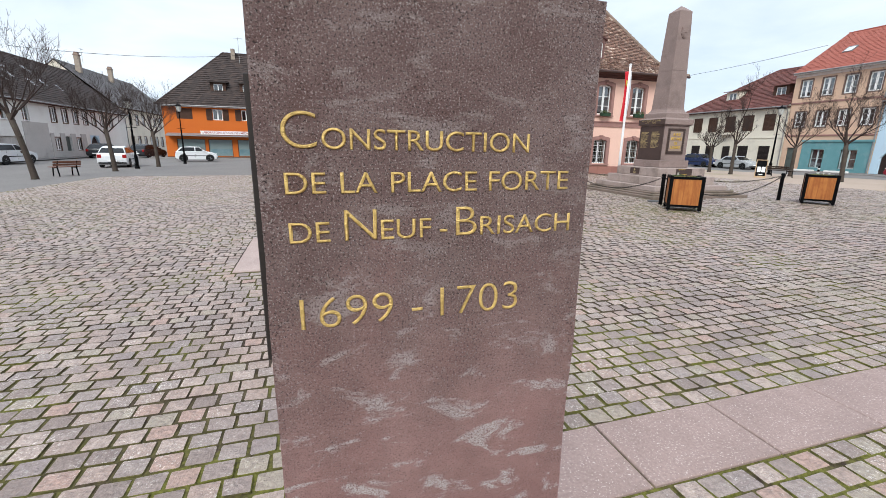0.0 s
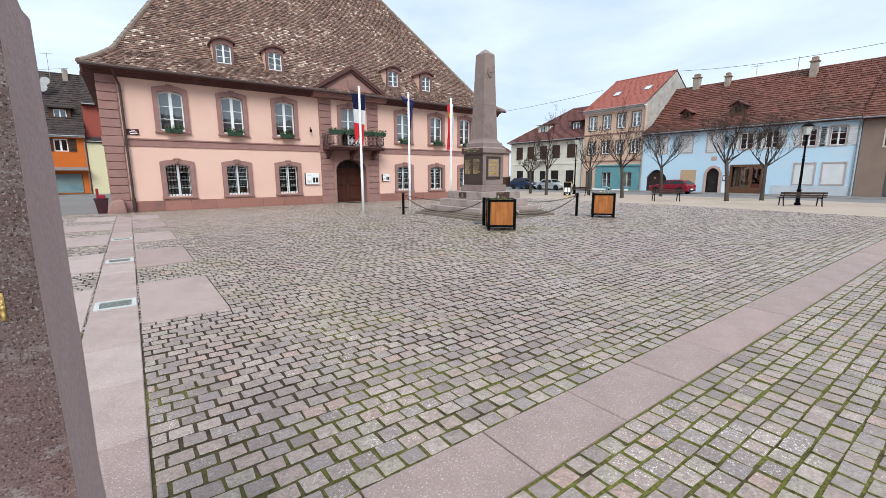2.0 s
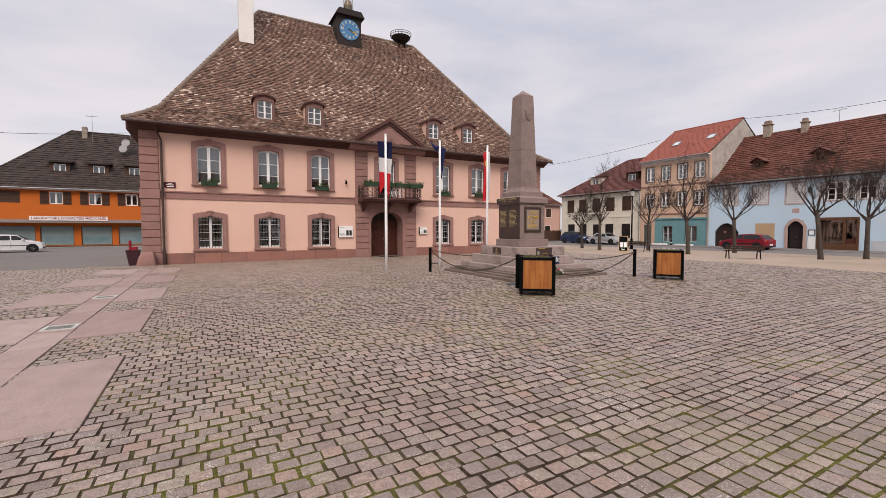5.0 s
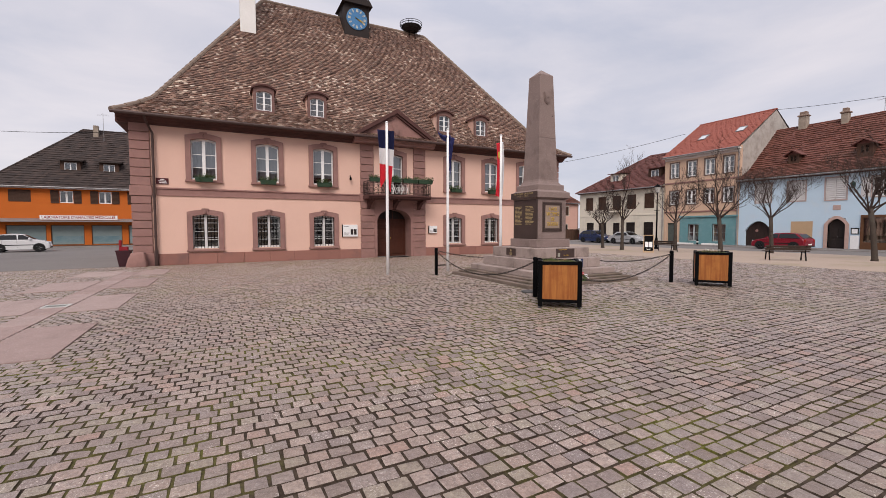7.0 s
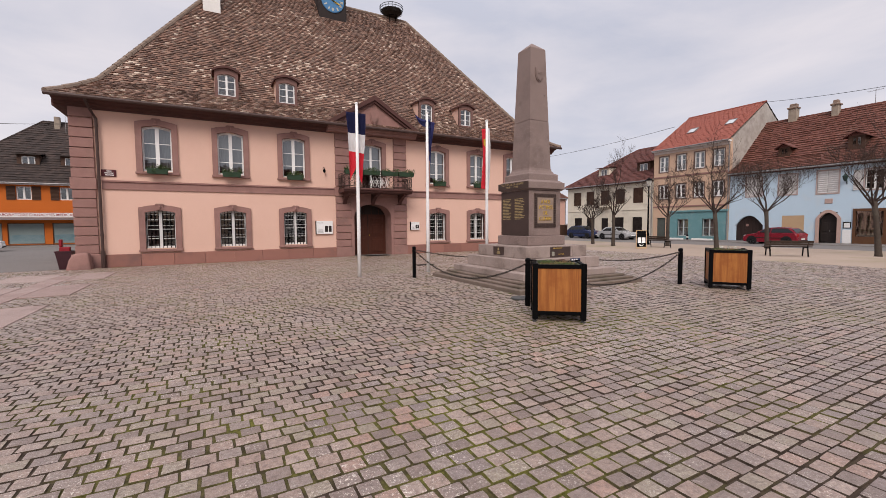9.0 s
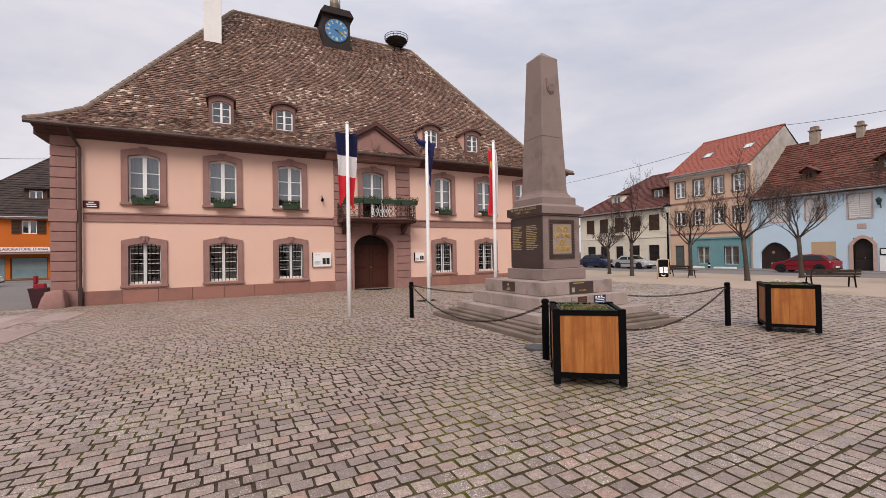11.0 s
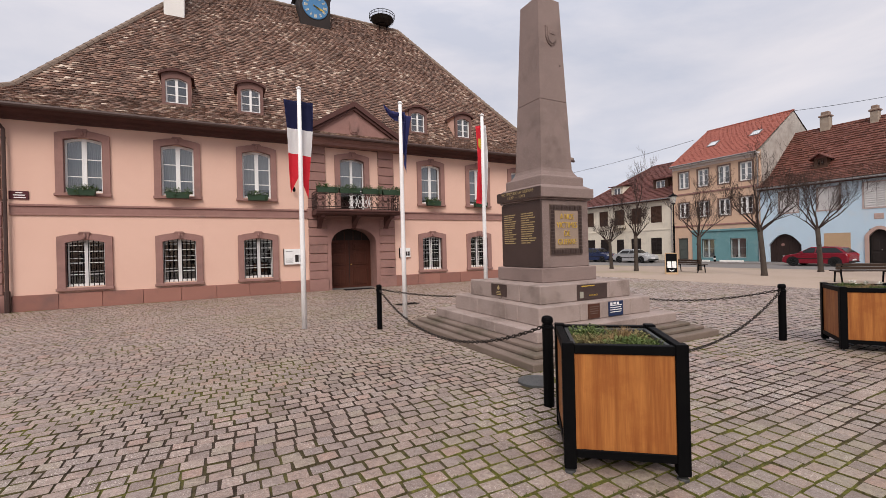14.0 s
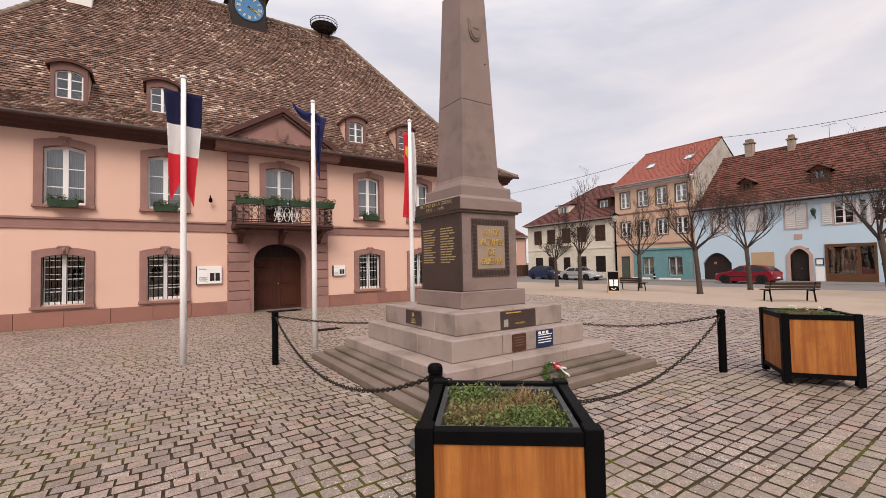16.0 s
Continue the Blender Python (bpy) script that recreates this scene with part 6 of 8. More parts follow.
for k in range(20):
    a = 2 * math.pi * k / 20
    tube(bm, [(0.45 * math.cos(a), 0.45 * math.sin(a), 0.4), (0.96 * math.cos(a), 0.96 * math.sin(a), 0.9), (0.98 * math.cos(a), 0.98 * math.sin(a), 1.12)], 0.014, 4)
part("basket", bm, BLACK, ST)
bm = bmesh.new()
rnd = random.Random(9)
lathe(bm, [(0.42, 0.38), (0.72, 0.6), (0.88, 0.85), (0.5, 0.88), (0.05, 0.82)], 16)
for k in range(220):
    a, b = rnd.uniform(0, 2 * math.pi), rnd.uniform(-0.5, 0.5)
    r = rnd.uniform(0.5, 0.92)
    z = 0.35 + 0.55 * (r - 0.4)
    p = Vector((r * math.cos(a), r * math.sin(a), z + rnd.uniform(0, 0.25)))
    d = Vector((-math.sin(a + b), math.cos(a + b), rnd.uniform(-0.2, 0.3))) * rnd.uniform(0.2, 0.4)
    tube(bm, [p - d / 2, p + d / 2], 0.012, 3)
part("sticks", bm, NEST, ST)

# signs on the front
sp = thing("street_name_plate", pose(1.13, 25.78, 3.6), "small dark red street name plate with white lettering bars", "sign")
part("plate", bx(-0.23, 0.23, -0.02, 0.02, -0.13, 0.13, bevel=0.004), SIGN_DARK, sp)
bm = bmesh.new()
for k, (a, b) in enumerate(((-0.07, 0.09), (-0.13, 0.15), (-0.11, 0.17))):
    box(bm, a, b, -0.024, -0.019, 0.06 - 0.075 * k, 0.09 - 0.075 * k)
part("text_bar", bm, WHITE, sp)
for x, z, w, h in ((9.27, 1.43, 0.78, 0.62), (14.06, 1.47, 0.5, 0.42)):
    nb = thing("notice_board", pose(x, 25.78, z), "white wall notice board with black printed pictures", "notice board", "notice boards beside the door")
    part("backboard", bx(-w / 2, w / 2, -0.09, 0.02, -h / 2, h / 2, bevel=0.008), WHITE, nb)
    part("edge", bx(-w / 2 - 0.02, -w / 2, -0.1, 0.02, -h / 2 - 0.01, h / 2 + 0.01), BLACK, nb)
    for k in range(2):
        part("printed_picture", bx(w * (0.02 + 0.22 * k), w * (0.2 + 0.22 * k), -0.094, -0.089, -h * 0.34, h * 0.12), SHUT_DARK, nb)
    for k in range(5):
        part("text_bar", bx(-w * 0.42, -w * (0.08 + 0.05 * (k % 2)), -0.094, -0.089, h * (-0.38 + 0.06 * k), h * (-0.36 + 0.06 * k)), ZINC, nb)
    part("title_bar", bx(-w * 0.42, -w * 0.1, -0.094, -0.089, h * 0.33, h * 0.37), ZINC, nb)
wl2 = thing("wall_lamp", pose(9.3, 25.78, 4.16), "small dark iron wall lamp", "lamp")
part("bracket", tube(bmesh.new(), [(0, 0.02, 0.1), (0, -0.12, 0.12), (0, -0.16, 0.02)], 0.015, 6), BLACK, wl2)
part("shade", lathe(bmesh.new(), [(0.03, 0.04), (0.06, -0.02), (0.055, -0.12), (0.02, -0.14)], 10, 0, -0.16), BLACK, wl2)

# guard stone and tall pot at the corner
gs = thing("guard_stone", pose(0.2, 25.4, gz(0.2, 25.4)) @ Matrix.Scale(0.78, 4), "broken weathered sandstone guard stone at the house corner", "stone")
bm = bmesh.new()
box(bm, -0.46, 0.46, -0.28, 0.28, -0.1, 0.78)
bmesh.ops.subdivide_edges(bm, edges=bm.edges[:], cuts=5, use_grid_fill=True)
for v in bm.verts:
    k = 1 - 0.5 * max(0.0, v.co.z) ** 1.4
    v.co.x, v.co.y = v.co.x * k + 0.06 * max(0.0, v.co.z), v.co.y * k
    v.co.z -= 0.22 * max(0.0, -v.co.x) * max(0.0, v.co.z)
    v.co += Vector((noise.noise(v.co * 4), noise.noise(v.co * 4 + Vector((7, 0, 0))), noise.noise(v.co * 4 + Vector((0, 7, 0))))) * 0.045
part("stone", bm, SANDSTONE, gs, smooth=True)
pt = thing("tall_plant_pot", pose(-0.34, 26.05, gz(-0.34, 26.05)) @ Matrix.Scale(0.8, 4), "tall tapered maroon pot with red seat-like top", "plant pot")
part("pot", square_loft([(0.20, 0.0), (0.31, 0.80), (0.33, 0.80), (0.33, 0.86), (0.29, 0.86), (0.27, 0.78)]), mat("maroon_pot", (0.06, 0.022, 0.028), None, 4, 60, 0.5, 0.1), pt)
bm = bmesh.new()
box(bm, -0.2, 0.2, -0.12, 0.12, 0.8, 1.05, bevel=0.03)
box(bm, -0.2, -0.08, -0.12, 0.12, 1.05, 1.4, bevel=0.03)
part("red_shape", bm, mat("red_painted_wood", (0.30, 0.02, 0.03), None, 4, 60, 0.5, 0.05), pt)


# ---- houses round the square ----
def house(name, m, label, W, D, H, wall, roof_mat, ridge, wins, hip_l=0.0, hip_r=0.0, over=0.45, side_mat=None, tw=0.3, th=0.33, kick=0.0, group=""):
    """A house in its own frame: x along its front, y into it, z up. wins: (x, z, w, h, style) with x the centre."""
    t = thing(name, m, label, "house", group)
    holes = [(x - w / 2, x + w / 2, z, z + h) for x, z, w, h, style in wins if style != "blind"]
    part("front_wall", wall_panel(bmesh.new(), 0, W, -0.8, H, 0, 0.35, holes), wall, t)
    side = side_mat or wall
    for x0 in (0.0, W - 0.3):
        bm = bmesh.new()
        hp = hip_l if x0 == 0.0 else hip_r
        if hp:
            box(bm, x0, x0 + 0.3, 0.35, D, -0.8, H)
        else:
            prism(bm, [(0.35, -0.8), (D, -0.8), (D, H - 0.1), *([(D - kick, H + kick * 0.62 - 0.14)] if kick else []), (D / 2, ridge - 0.14), *([(kick, H + kick * 0.62 - 0.14)] if kick else []), (0.35, H)], x0, x0 + 0.3, "x")
        part("side_wall", bm, side, t)
    part("rear_wall", bx(0.3, W - 0.3, D - 0.3, D, -0.8, H), wall, t)
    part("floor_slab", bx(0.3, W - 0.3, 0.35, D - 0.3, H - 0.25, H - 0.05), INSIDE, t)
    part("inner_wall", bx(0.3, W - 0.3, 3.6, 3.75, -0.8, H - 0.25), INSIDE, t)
    st = [(-over, H - over * 0.35), (D / 2, ridge)] if not kick else [(-over, H - 0.1), (kick, H + kick * 0.62), (D / 2, ridge)]
    hw = D / 2 + over

    def xl(y):
        return (-0.02 + hip_l * (y + over) / hw) - (over if hip_l else 0.05) * (1 - (y + over) / hw)

    def xr(y):
        return W - ((-0.02 + hip_r * (y + over) / hw) - (over if hip_r else 0.05) * (1 - (y + over) / hw))
    fr = [((xl(y), y, z), (xr(y), y, z)) for y, z in st]
    bk = [((xr(y), D - y, z), (xl(y), D - y, z)) for y, z in st]
    slopes = [fr, bk]
    if hip_l:
        slopes.append([((xl(y), D - y, z), (xl(y), y, z)) for y, z in st])
    if hip_r:
        slopes.append([((xr(y), y, z), (xr(y), D - y, z)) for y, z in st])
    bm = bmesh.new()
    for rows in slopes:
        for a, c in zip(rows, rows[1:]):
            quad = [bm.verts.new(p) for p in (a[0], a[1], c[1], c[0])]
            bm.faces.new(quad)
    bmesh.ops.remove_doubles(bm, verts=bm.verts[:], dist=0.002)
    bmesh.ops.dissolve_degenerate(bm, edges=bm.edges[:], dist=0.001)
    rf = part("roof", bm, ROOF_DARK, t)
    for k, rows in enumerate(slopes):
        if k != 1:
            tiles("roof_tiles", rows, roof_mat, rf, tw, th, 0.075 if roof_mat is ROOF_RED else 0.02 if roof_mat is ROOF_BRIGHT else 0.045, 10 + k, nose=TILE_NOSE if roof_mat is ROOF_RED else None)
    ridge_tiles(rf, (xl(D / 2), D / 2, ridge), (xr(D / 2), D / 2, ridge), roof_mat, 0.4, 0.09)
    if hip_l:
        for a, c in zip(fr, fr[1:]):
            ridge_tiles(rf, a[0], c[0], roof_mat, 0.4, 0.09)
    part("eave_board", bx(-0.02, W + 0.02, -over + 0.04, 0.1, H - over * 0.35 - 0.17, H - over * 0.35 - 0.05), WHITE if wall in (PL_ORANGE, PL_APRICOT) else SAND_DARK, t)
    bm = bmesh.new()
    tube(bm, [(0, -over - 0.05, H - over * 0.35 - 0.05), (W, -over - 0.05, H - over * 0.35 - 0.05)], 0.065, 8)
    part("gutter", bm, ZINC, t)
    bm = bmesh.new()
    tube(bm, [(W - 0.1, -over, H - 0.25), (W - 0.1, -0.08, H - 0.7), (W - 0.1, -0.08, -0.4)], 0.05, 6)
    part("downpipe", bm, ZINC, t)
    for x, z, w, h, style in wins:
        opening(t, x, z, w, h, style)
    return t


def frame_round(t, x, z, w, h, b, material, proud=0.03):
    bm = bmesh.new()
    ring(bm, [(x - w / 2 - b, z - b), (x + w / 2 + b, z - b), (x + w / 2 + b, z + h + b), (x - w / 2 - b, z + h + b)], [(x - w / 2, z), (x + w / 2, z), (x + w / 2, z + h), (x - w / 2, z + h)], -proud, 0.1)
    return part("surround", bm, material, t)


def shutter(parent, x0, x1, z0, z1, material, slats=9, y=-0.05):
    s = part("shutter", bx(x0, x1, y, y + 0.04, z0, z1, bevel=0.004), material, parent)
    bm = bmesh.new()
    for k in range(slats):
        zz = z0 + 0.08 + (z1 - z0 - 0.16) * (k + 0.5) / slats
        q = bmesh.ops.create_cube(bm, size=1.0, matrix=pose((x0 + x1) / 2, y - 0.008, zz, 25, 0, 0) @ Matrix.Diagonal((x1 - x0 - 0.1, 0.03, (z1 - z0) / slats * 0.5, 1)))
    part("louvre", bm, material, s)


def opening(t, x, z, w, h, style):
    if style == "plain":
        win = window(t, x, z, w, h, 0.12, 1, (0.5,), 0, sash=0.05)
        part("sill", bx(x - w / 2 - 0.06, x + w / 2 + 0.06, -0.08, 0.12, z - 0.07, z, bevel=0.008), WHITE, win)
    elif style == "six":
        win = window(t, x, z, w, h, 0.08, 1, (0.33, 0.66), 0, sash=0.088, curtain=0.05)
        frame_round(win, x, z, w, h, 0.10, mat("brown_timber_surround", (0.20, 0.13, 0.105), None, 3, 40, 0.8, 0.1))
    elif style == "white_open":
        win = window(t, x, z, w, h, 0.1, 1, (0.33, 0.66), 0, sash=0.055)
        frame_round(win, x, z, w, h, 0.1, mat("pale_pink_surround", (0.5, 0.4, 0.37), None, 2, 50, 0.9, 0.1))
        for s in (-1, 1):
            a = x + s * (w / 2 + 0.12)
            shutter(win, min(a, a + s * w * 0.5), max(a, a + s * w * 0.5), z - 0.02, z + h + 0.02, SHUT_WHITE)
    elif style == "white_shut":
        f = frame_round(t, x, z, w, h, 0.1, mat("pale_pink_surround", (0.5, 0.4, 0.37), None, 2, 50, 0.9, 0.1))
        for s in (0, 1):
            shutter(f, x - w / 2 + s * w / 2 + 0.01, x + s * w / 2 - 0.01, z + 0.01, z + h - 0.01, SHUT_WHITE, 10, 0.01)
    elif style == "white_panel":
        f = frame_round(t, x, z, w, h, 0.1, mat("pale_pink_surround", (0.5, 0.4, 0.37), None, 2, 50, 0.9, 0.1))
        part("blank_panel", bx(x - w / 2, x + w / 2, 0.02, 0.06, z, z + h), SHUT_WHITE, f)
    elif style == "dark_shut":
        f = frame_round(t, x, z, w, h, 0.09, PL_CREAM)
        for s in (0, 1):
            shutter(f, x - w / 2 + s * w / 2 + 0.01, x + s * w / 2 - 0.01, z + 0.01, z + h - 0.01, SHUT_BROWN if z > 2 else SHUT_DARK, 12, 0.01)
    elif style == "brown_open":
        win = window(t, x, z, w, h, 0.1, 1, (), 0, sash=0.07)
        for s in (-1, 1):
            a = x + s * (w / 2 + 0.03)
            shutter(win, min(a, a + s * 0.62), max(a, a + s * 0.62), z - 0.03, z + h + 0.03, SHUT_BROWN)
    elif style == "roller":
        r = part("roller_shutter", bx(x - w / 2, x + w / 2, 0.02, 0.06, z, z + h), SHUT_BROWN, t)
        bm = bmesh.new()
        for k in range(9):
            box(bm, x - w / 2 + 0.03, x + w / 2 - 0.03, 0.0, 0.024, z + h * (k + 0.15) / 9, z + h * (k + 0.85) / 9)
        part("slat", bm, SHUT_BROWN, r)
    elif style == "frosted":
        p = part("shop_window", bx(x - w / 2, x + w / 2, 0.12, 0.14, z, z + h), FROST, t, "frosted shop window with pale motif")
        bm = bmesh.new()
        ring(bm, [(x - w / 2, z), (x + w / 2, z), (x + w / 2, z + h), (x - w / 2, z + h)], [(x - w / 2 + 0.06, z + 0.06), (x + w / 2 - 0.06, z + 0.06), (x + w / 2 - 0.06, z + h - 0.06), (x - w / 2 + 0.06, z + h - 0.06)], 0.06, 0.15)
        part("shop_frame", bm, SHOP_WOOD, p)
        bm = bmesh.new()
        prism(bm, [(x - w * 0.45, z + h * 0.42), (x - w * 0.1, z + h * 0.46), (x + w * 0.2, z + h * 0.43), (x + w * 0.45, z + h * 0.45), (x + w * 0.45, z + h * 0.12), (x - w * 0.45, z + h * 0.12)], 0.112, 0.119)
        part("printed_motif", bm, mat("pale_print", (0.13, 0.22, 0.25), (0.3, 0.36, 0.37), 0.8, 20, 0.4, 0.0), p)
    elif style == "arch_gate":
        bm = bmesh.new()
        ap = arch(x - w / 2 + 0.02, x + w / 2 - 0.02, z + h * 0.62, h * 0.36, 12)
        prism(bm, [(x - w / 2, z + h), (x - w / 2, z + h * 0.62), *ap, (x + w / 2, z + h * 0.62), (x + w / 2, z + h)], 0.0, 0.3)
        f = part("arch_head", bm, PL_BLUE, t)
        gate_wood = mat("dark_gate_wood", (0.035, 0.02, 0.017), None, 2, 40, 0.7, 0.1)
        for k in range(10):
            a = x - w / 2 + w * k / 10
            part("gate_board", bx(a + 0.006, a + w / 10 - 0.006, 0.22, 0.27, z, z + h), gate_wood, f)
        part("round_sign", lathe(bmesh.new(), [(0.12, 0), (0.12, 0.015)], 16), SANDSTONE, f).matrix_basis = pose(x - 0.2, 0.21, z + h * 0.62, 90, 0, 0)
    elif style == "arch_door":
        bm = bmesh.new()
        ai = arch(x - w / 2, x + w / 2, z + h * 0.8, h * 0.18, 12)
        ao = arch(x - w / 2 - 0.24, x + w / 2 + 0.24, z + h * 0.8, h * 0.18 + 0.24, 12)
        ring(bm, [(x + w / 2 + 0.24, z), (x - w / 2 - 0.24, z), *ao][::-1], [(x + w / 2, z), (x - w / 2, z), *ai][::-1], -0.06, 0.2)
        f = part("stone_arch", bm, mat("pale_rose_stone", (0.52, 0.36, 0.31), (0.42, 0.29, 0.25), 3, 60, 0.9, 0.2), t)
        d = part("door_leaf", bx(x - w / 2, x + w / 2, 0.2, 0.25, z, z + h), SHUT_DARK, f)
        bm = bmesh.new()
        for s in (-1, 1):
            for z0, z1 in ((0.15, 0.8), (0.95, 1.7)):
                box(bm, x + s * w / 4 - w / 5.5, x + s * w / 4 + w / 5.5, 0.18, 0.21, z + z0, z + z1, bevel=0.015)
        part("door_panel", bm, SHUT_DARK, d)
        part("door_knob", lathe(bmesh.new(), [(0.03, 0), (0.035, 0.03), (0.015, 0.05)], 8), RIM, d).matrix_basis = pose(x + 0.05, 0.2, z + 1.0, 90, 0, 0)
    elif style == "shopfront":
        f = part("shop_frame", ring(bmesh.new(), [(x - w / 2, z), (x + w / 2, z), (x + w / 2, z + h), (x - w / 2, z + h)], [(x - w / 2 + 0.14, z + 0.6), (x + w / 2 - 0.14, z + 0.6), (x + w / 2 - 0.14, z + h - 0.2), (x - w / 2 + 0.14, z + h - 0.2)], -0.06, 0.2), SHOP_WOOD, t, "brown wooden shopfront with glass door")
        bm = bmesh.new()
        box(bm, x + w * 0.13, x + w * 0.19, -0.04, 0.16, z, z + h - 0.2)
        box(bm, x - w / 2, x + w * 0.13, -0.02, 0.16, z, z + 0.55)
        part("shop_post", bm, SHOP_WOOD, f)
        g = bmesh.new()
        g.faces.new([g.verts.new(p) for p in ((x - w / 2, 0.1, z + 0.3), (x + w / 2, 0.1, z + 0.3), (x + w / 2, 0.1, z + h - 0.1), (x - w / 2, 0.1, z + h - 0.1))])
        part("pane", g, GLASS, f).visible_shadow = False
        bm = bmesh.new()
        for k in range(6):
            a = x - w / 2 + 0.3 + 0.24 * k
            tube(bm, [(a, 0.35 + 0.05 * (k % 2), z + 0.7), (a + 0.1, 0.38, z + h - 0.3)], 0.12, 6)
        part("display_cloth", bm, mat("dusty_display", (0.3, 0.22, 0.15), None, 3, 30, 0.9, 0.1), f)
        dr = part("shop_door", bx(x + w * 0.2, x + w / 2 - 0.1, 0.06, 0.1, z, z + 0.95), mat("red_brown_door", (0.10, 0.03, 0.022), None, 3, 30, 0.6, 0.1), f)
    elif style == "board":
        part("boarded_window", bx(x - w / 2, x + w / 2, 0.0, 0.06, z, z + h), BOARD, t, "plywood sheet over a window")
        part("board_sill", bx(x - w / 2 - 0.08, x + w / 2 + 0.08, -0.08, 0.1, z - 0.08, z), KERB, t)
    elif style == "door":
        d = part("door_leaf", bx(x - w / 2, x + w / 2, 0.12, 0.17, z, z + h), mat("grey_green_door", (0.09, 0.105, 0.095), None, 3, 40, 0.7, 0.1), t)
        bm = bmesh.new()
        for z0, z1 in ((0.12, 0.45), (0.52, 0.92)):
            box(bm, x - w * 0.38, x + w * 0.38, 0.1, 0.13, z + h * z0, z + h * z1, bevel=0.02)
        part("door_panel", bm, d.data.materials[0], d)
    elif style == "teal_win":
        win = window(t, x, z, w, h, 0.1, 1, (0.5,), 0, mat("grey_teal_sash", (0.50, 0.57, 0.57), None, 3, 40, 0.6, 0.05), 0.06, curtain=0.05)
        frame_round(win, x, z, w, h, 0.1, TEAL, 0.06)
    elif style == "garage":
        g = part("garage_door", bx(x - w / 2, x + w / 2, 0.14, 0.2, z, z + h), PL_GREY, t)
        bm = bmesh.new()
        for k in range(8):
            box(bm, x - w / 2 + w * k / 8 + 0.02, x - w / 2 + w * (k + 1) / 8 - 0.02, 0.12, 0.15, z, z + h - 0.05)
        part("door_board", bm, PL_GREY, g)


def chimney(parent, x, y, z0, z1, w, d, material, cap=True):
    c = part("chimney", bx(x - w / 2, x + w / 2, y - d / 2, y + d / 2, z0, z1, bevel=0.02), material, parent)
    if cap:
        bm = bmesh.new()
        box(bm, x - w / 2 - 0.08, x + w / 2 + 0.08, y - d / 2 - 0.08, y + d / 2 + 0.08, z1 - 0.18, z1 - 0.05, bevel=0.02)
        box(bm, x - w / 2 + 0.05, x + w / 2 - 0.05, y - d / 2 + 0.05, y + d / 2 - 0.05, z1 - 0.05, z1 + 0.28, bevel=0.05)
        part("chimney_cap", bm, PL_BROWN, c)


def gable_dormer(parent, x, y, z, w, h, material, wall, flat=False):
    """Small roof dormer whose front stands at depth y, foot at z."""
    d = part("dormer", wall_panel(bmesh.new(), x - w / 2, x + w / 2, z - 0.3, z + h, y, y + 0.1, [(x - w * 0.3, x + w * 0.3, z + h * 0.14, z + h * 0.88)]), wall, parent)
    for s in (-1, 1):
        bm = bmesh.new()
        prism(bm, [(y + 0.1, z - 0.3), (y + 0.1, z + h), (y + h * 1.5, z + h)], x + s * (w / 2 - 0.04) - 0.04, x + s * (w / 2 - 0.04) + 0.04, "x")
        part("cheek", bm, wall, d)
    window(d, x, z + h * 0.14, w * 0.6, h * 0.74, y + 0.03, 1, (), 0, WHITE if flat else SHUT_BROWN, 0.05)
    bm = bmesh.new()
    if flat:
        prism(bm, [(y - 0.35, z + h - 0.02), (y - 0.35, z + h + 0.06), (y + h * 1.8, z + h + 0.42), (y + h * 1.8, z + h + 0.3)], x - w / 2 - 0.22, x + w / 2 + 0.22, "x")
    else:
        for s in (-1, 1):
            prism(bm, [(x + s * (w / 2 + 0.25), z + h - 0.12), (x + s * (w / 2 + 0.25), z + h - 0.04), (x, z + h + 0.42), (x, z + h + 0.32)], y - 0.3, y + h * 1.7)
        prism(bm, [(x - w / 2, z + h), (x + w / 2, z + h), (x, z + h + 0.34)], y, y + 0.08)
    part("dormer_roof", bm, material, d)
    part("backing", bx(x - w / 2 + 0.1, x + w / 2 - 0.1, y + 0.5, y + 0.54, z - 0.2, z + h - 0.05), INSIDE, d)


def skylight(parent, x, y, z, w, l, slope):
    bm = bmesh.new()
    ring(bm, [(-w / 2, 0), (w / 2, 0), (w / 2, l), (-w / 2, l)], [(-w / 2 + 0.06, 0.06), (w / 2 - 0.06, 0.06), (w / 2 - 0.06, l - 0.06), (-w / 2 + 0.06, l - 0.06)], -0.1, 0.02)
    s = part("skylight", bm, ZINC, parent)
    s.matrix_basis = pose(x, y, z, slope - 90, 0, 0)
    part("skylight_pane", bx(-w / 2 + 0.06, w / 2 - 0.06, -0.07, -0.05, 0.06, l - 0.06), mat("bright_roof_glass", (0.6, 0.64, 0.67), None, 2, 20, 0.08, 0.0), s)


def aerial(parent, x, y, z, h):
    bm = bmesh.new()
    tube(bm, [(x, y, z), (x, y, z + h)], 0.02, 5)
    tube(bm, [(x - 0.5, y, z + h * 0.92), (x + 0.5, y, z + h * 0.96)], 0.012, 4)
    for k in range(6):
        a = x - 0.45 + 0.18 * k
        tube(bm, [(a, y - 0.25, z + h * 0.94), (a, y + 0.25, z + h * 0.94)], 0.008, 4)
    part("aerial", bm, ZINC, parent)


RX = 47.45
CHIMNEY = mat("sooty_rendered_chimney", (0.36, 0.30, 0.24), (0.24, 0.19, 0.155), 2.5, 40, 0.95, 0.3, stain=(0.15, 0.12, 0.10), stain_scale=1.6)
ROT_R = -90

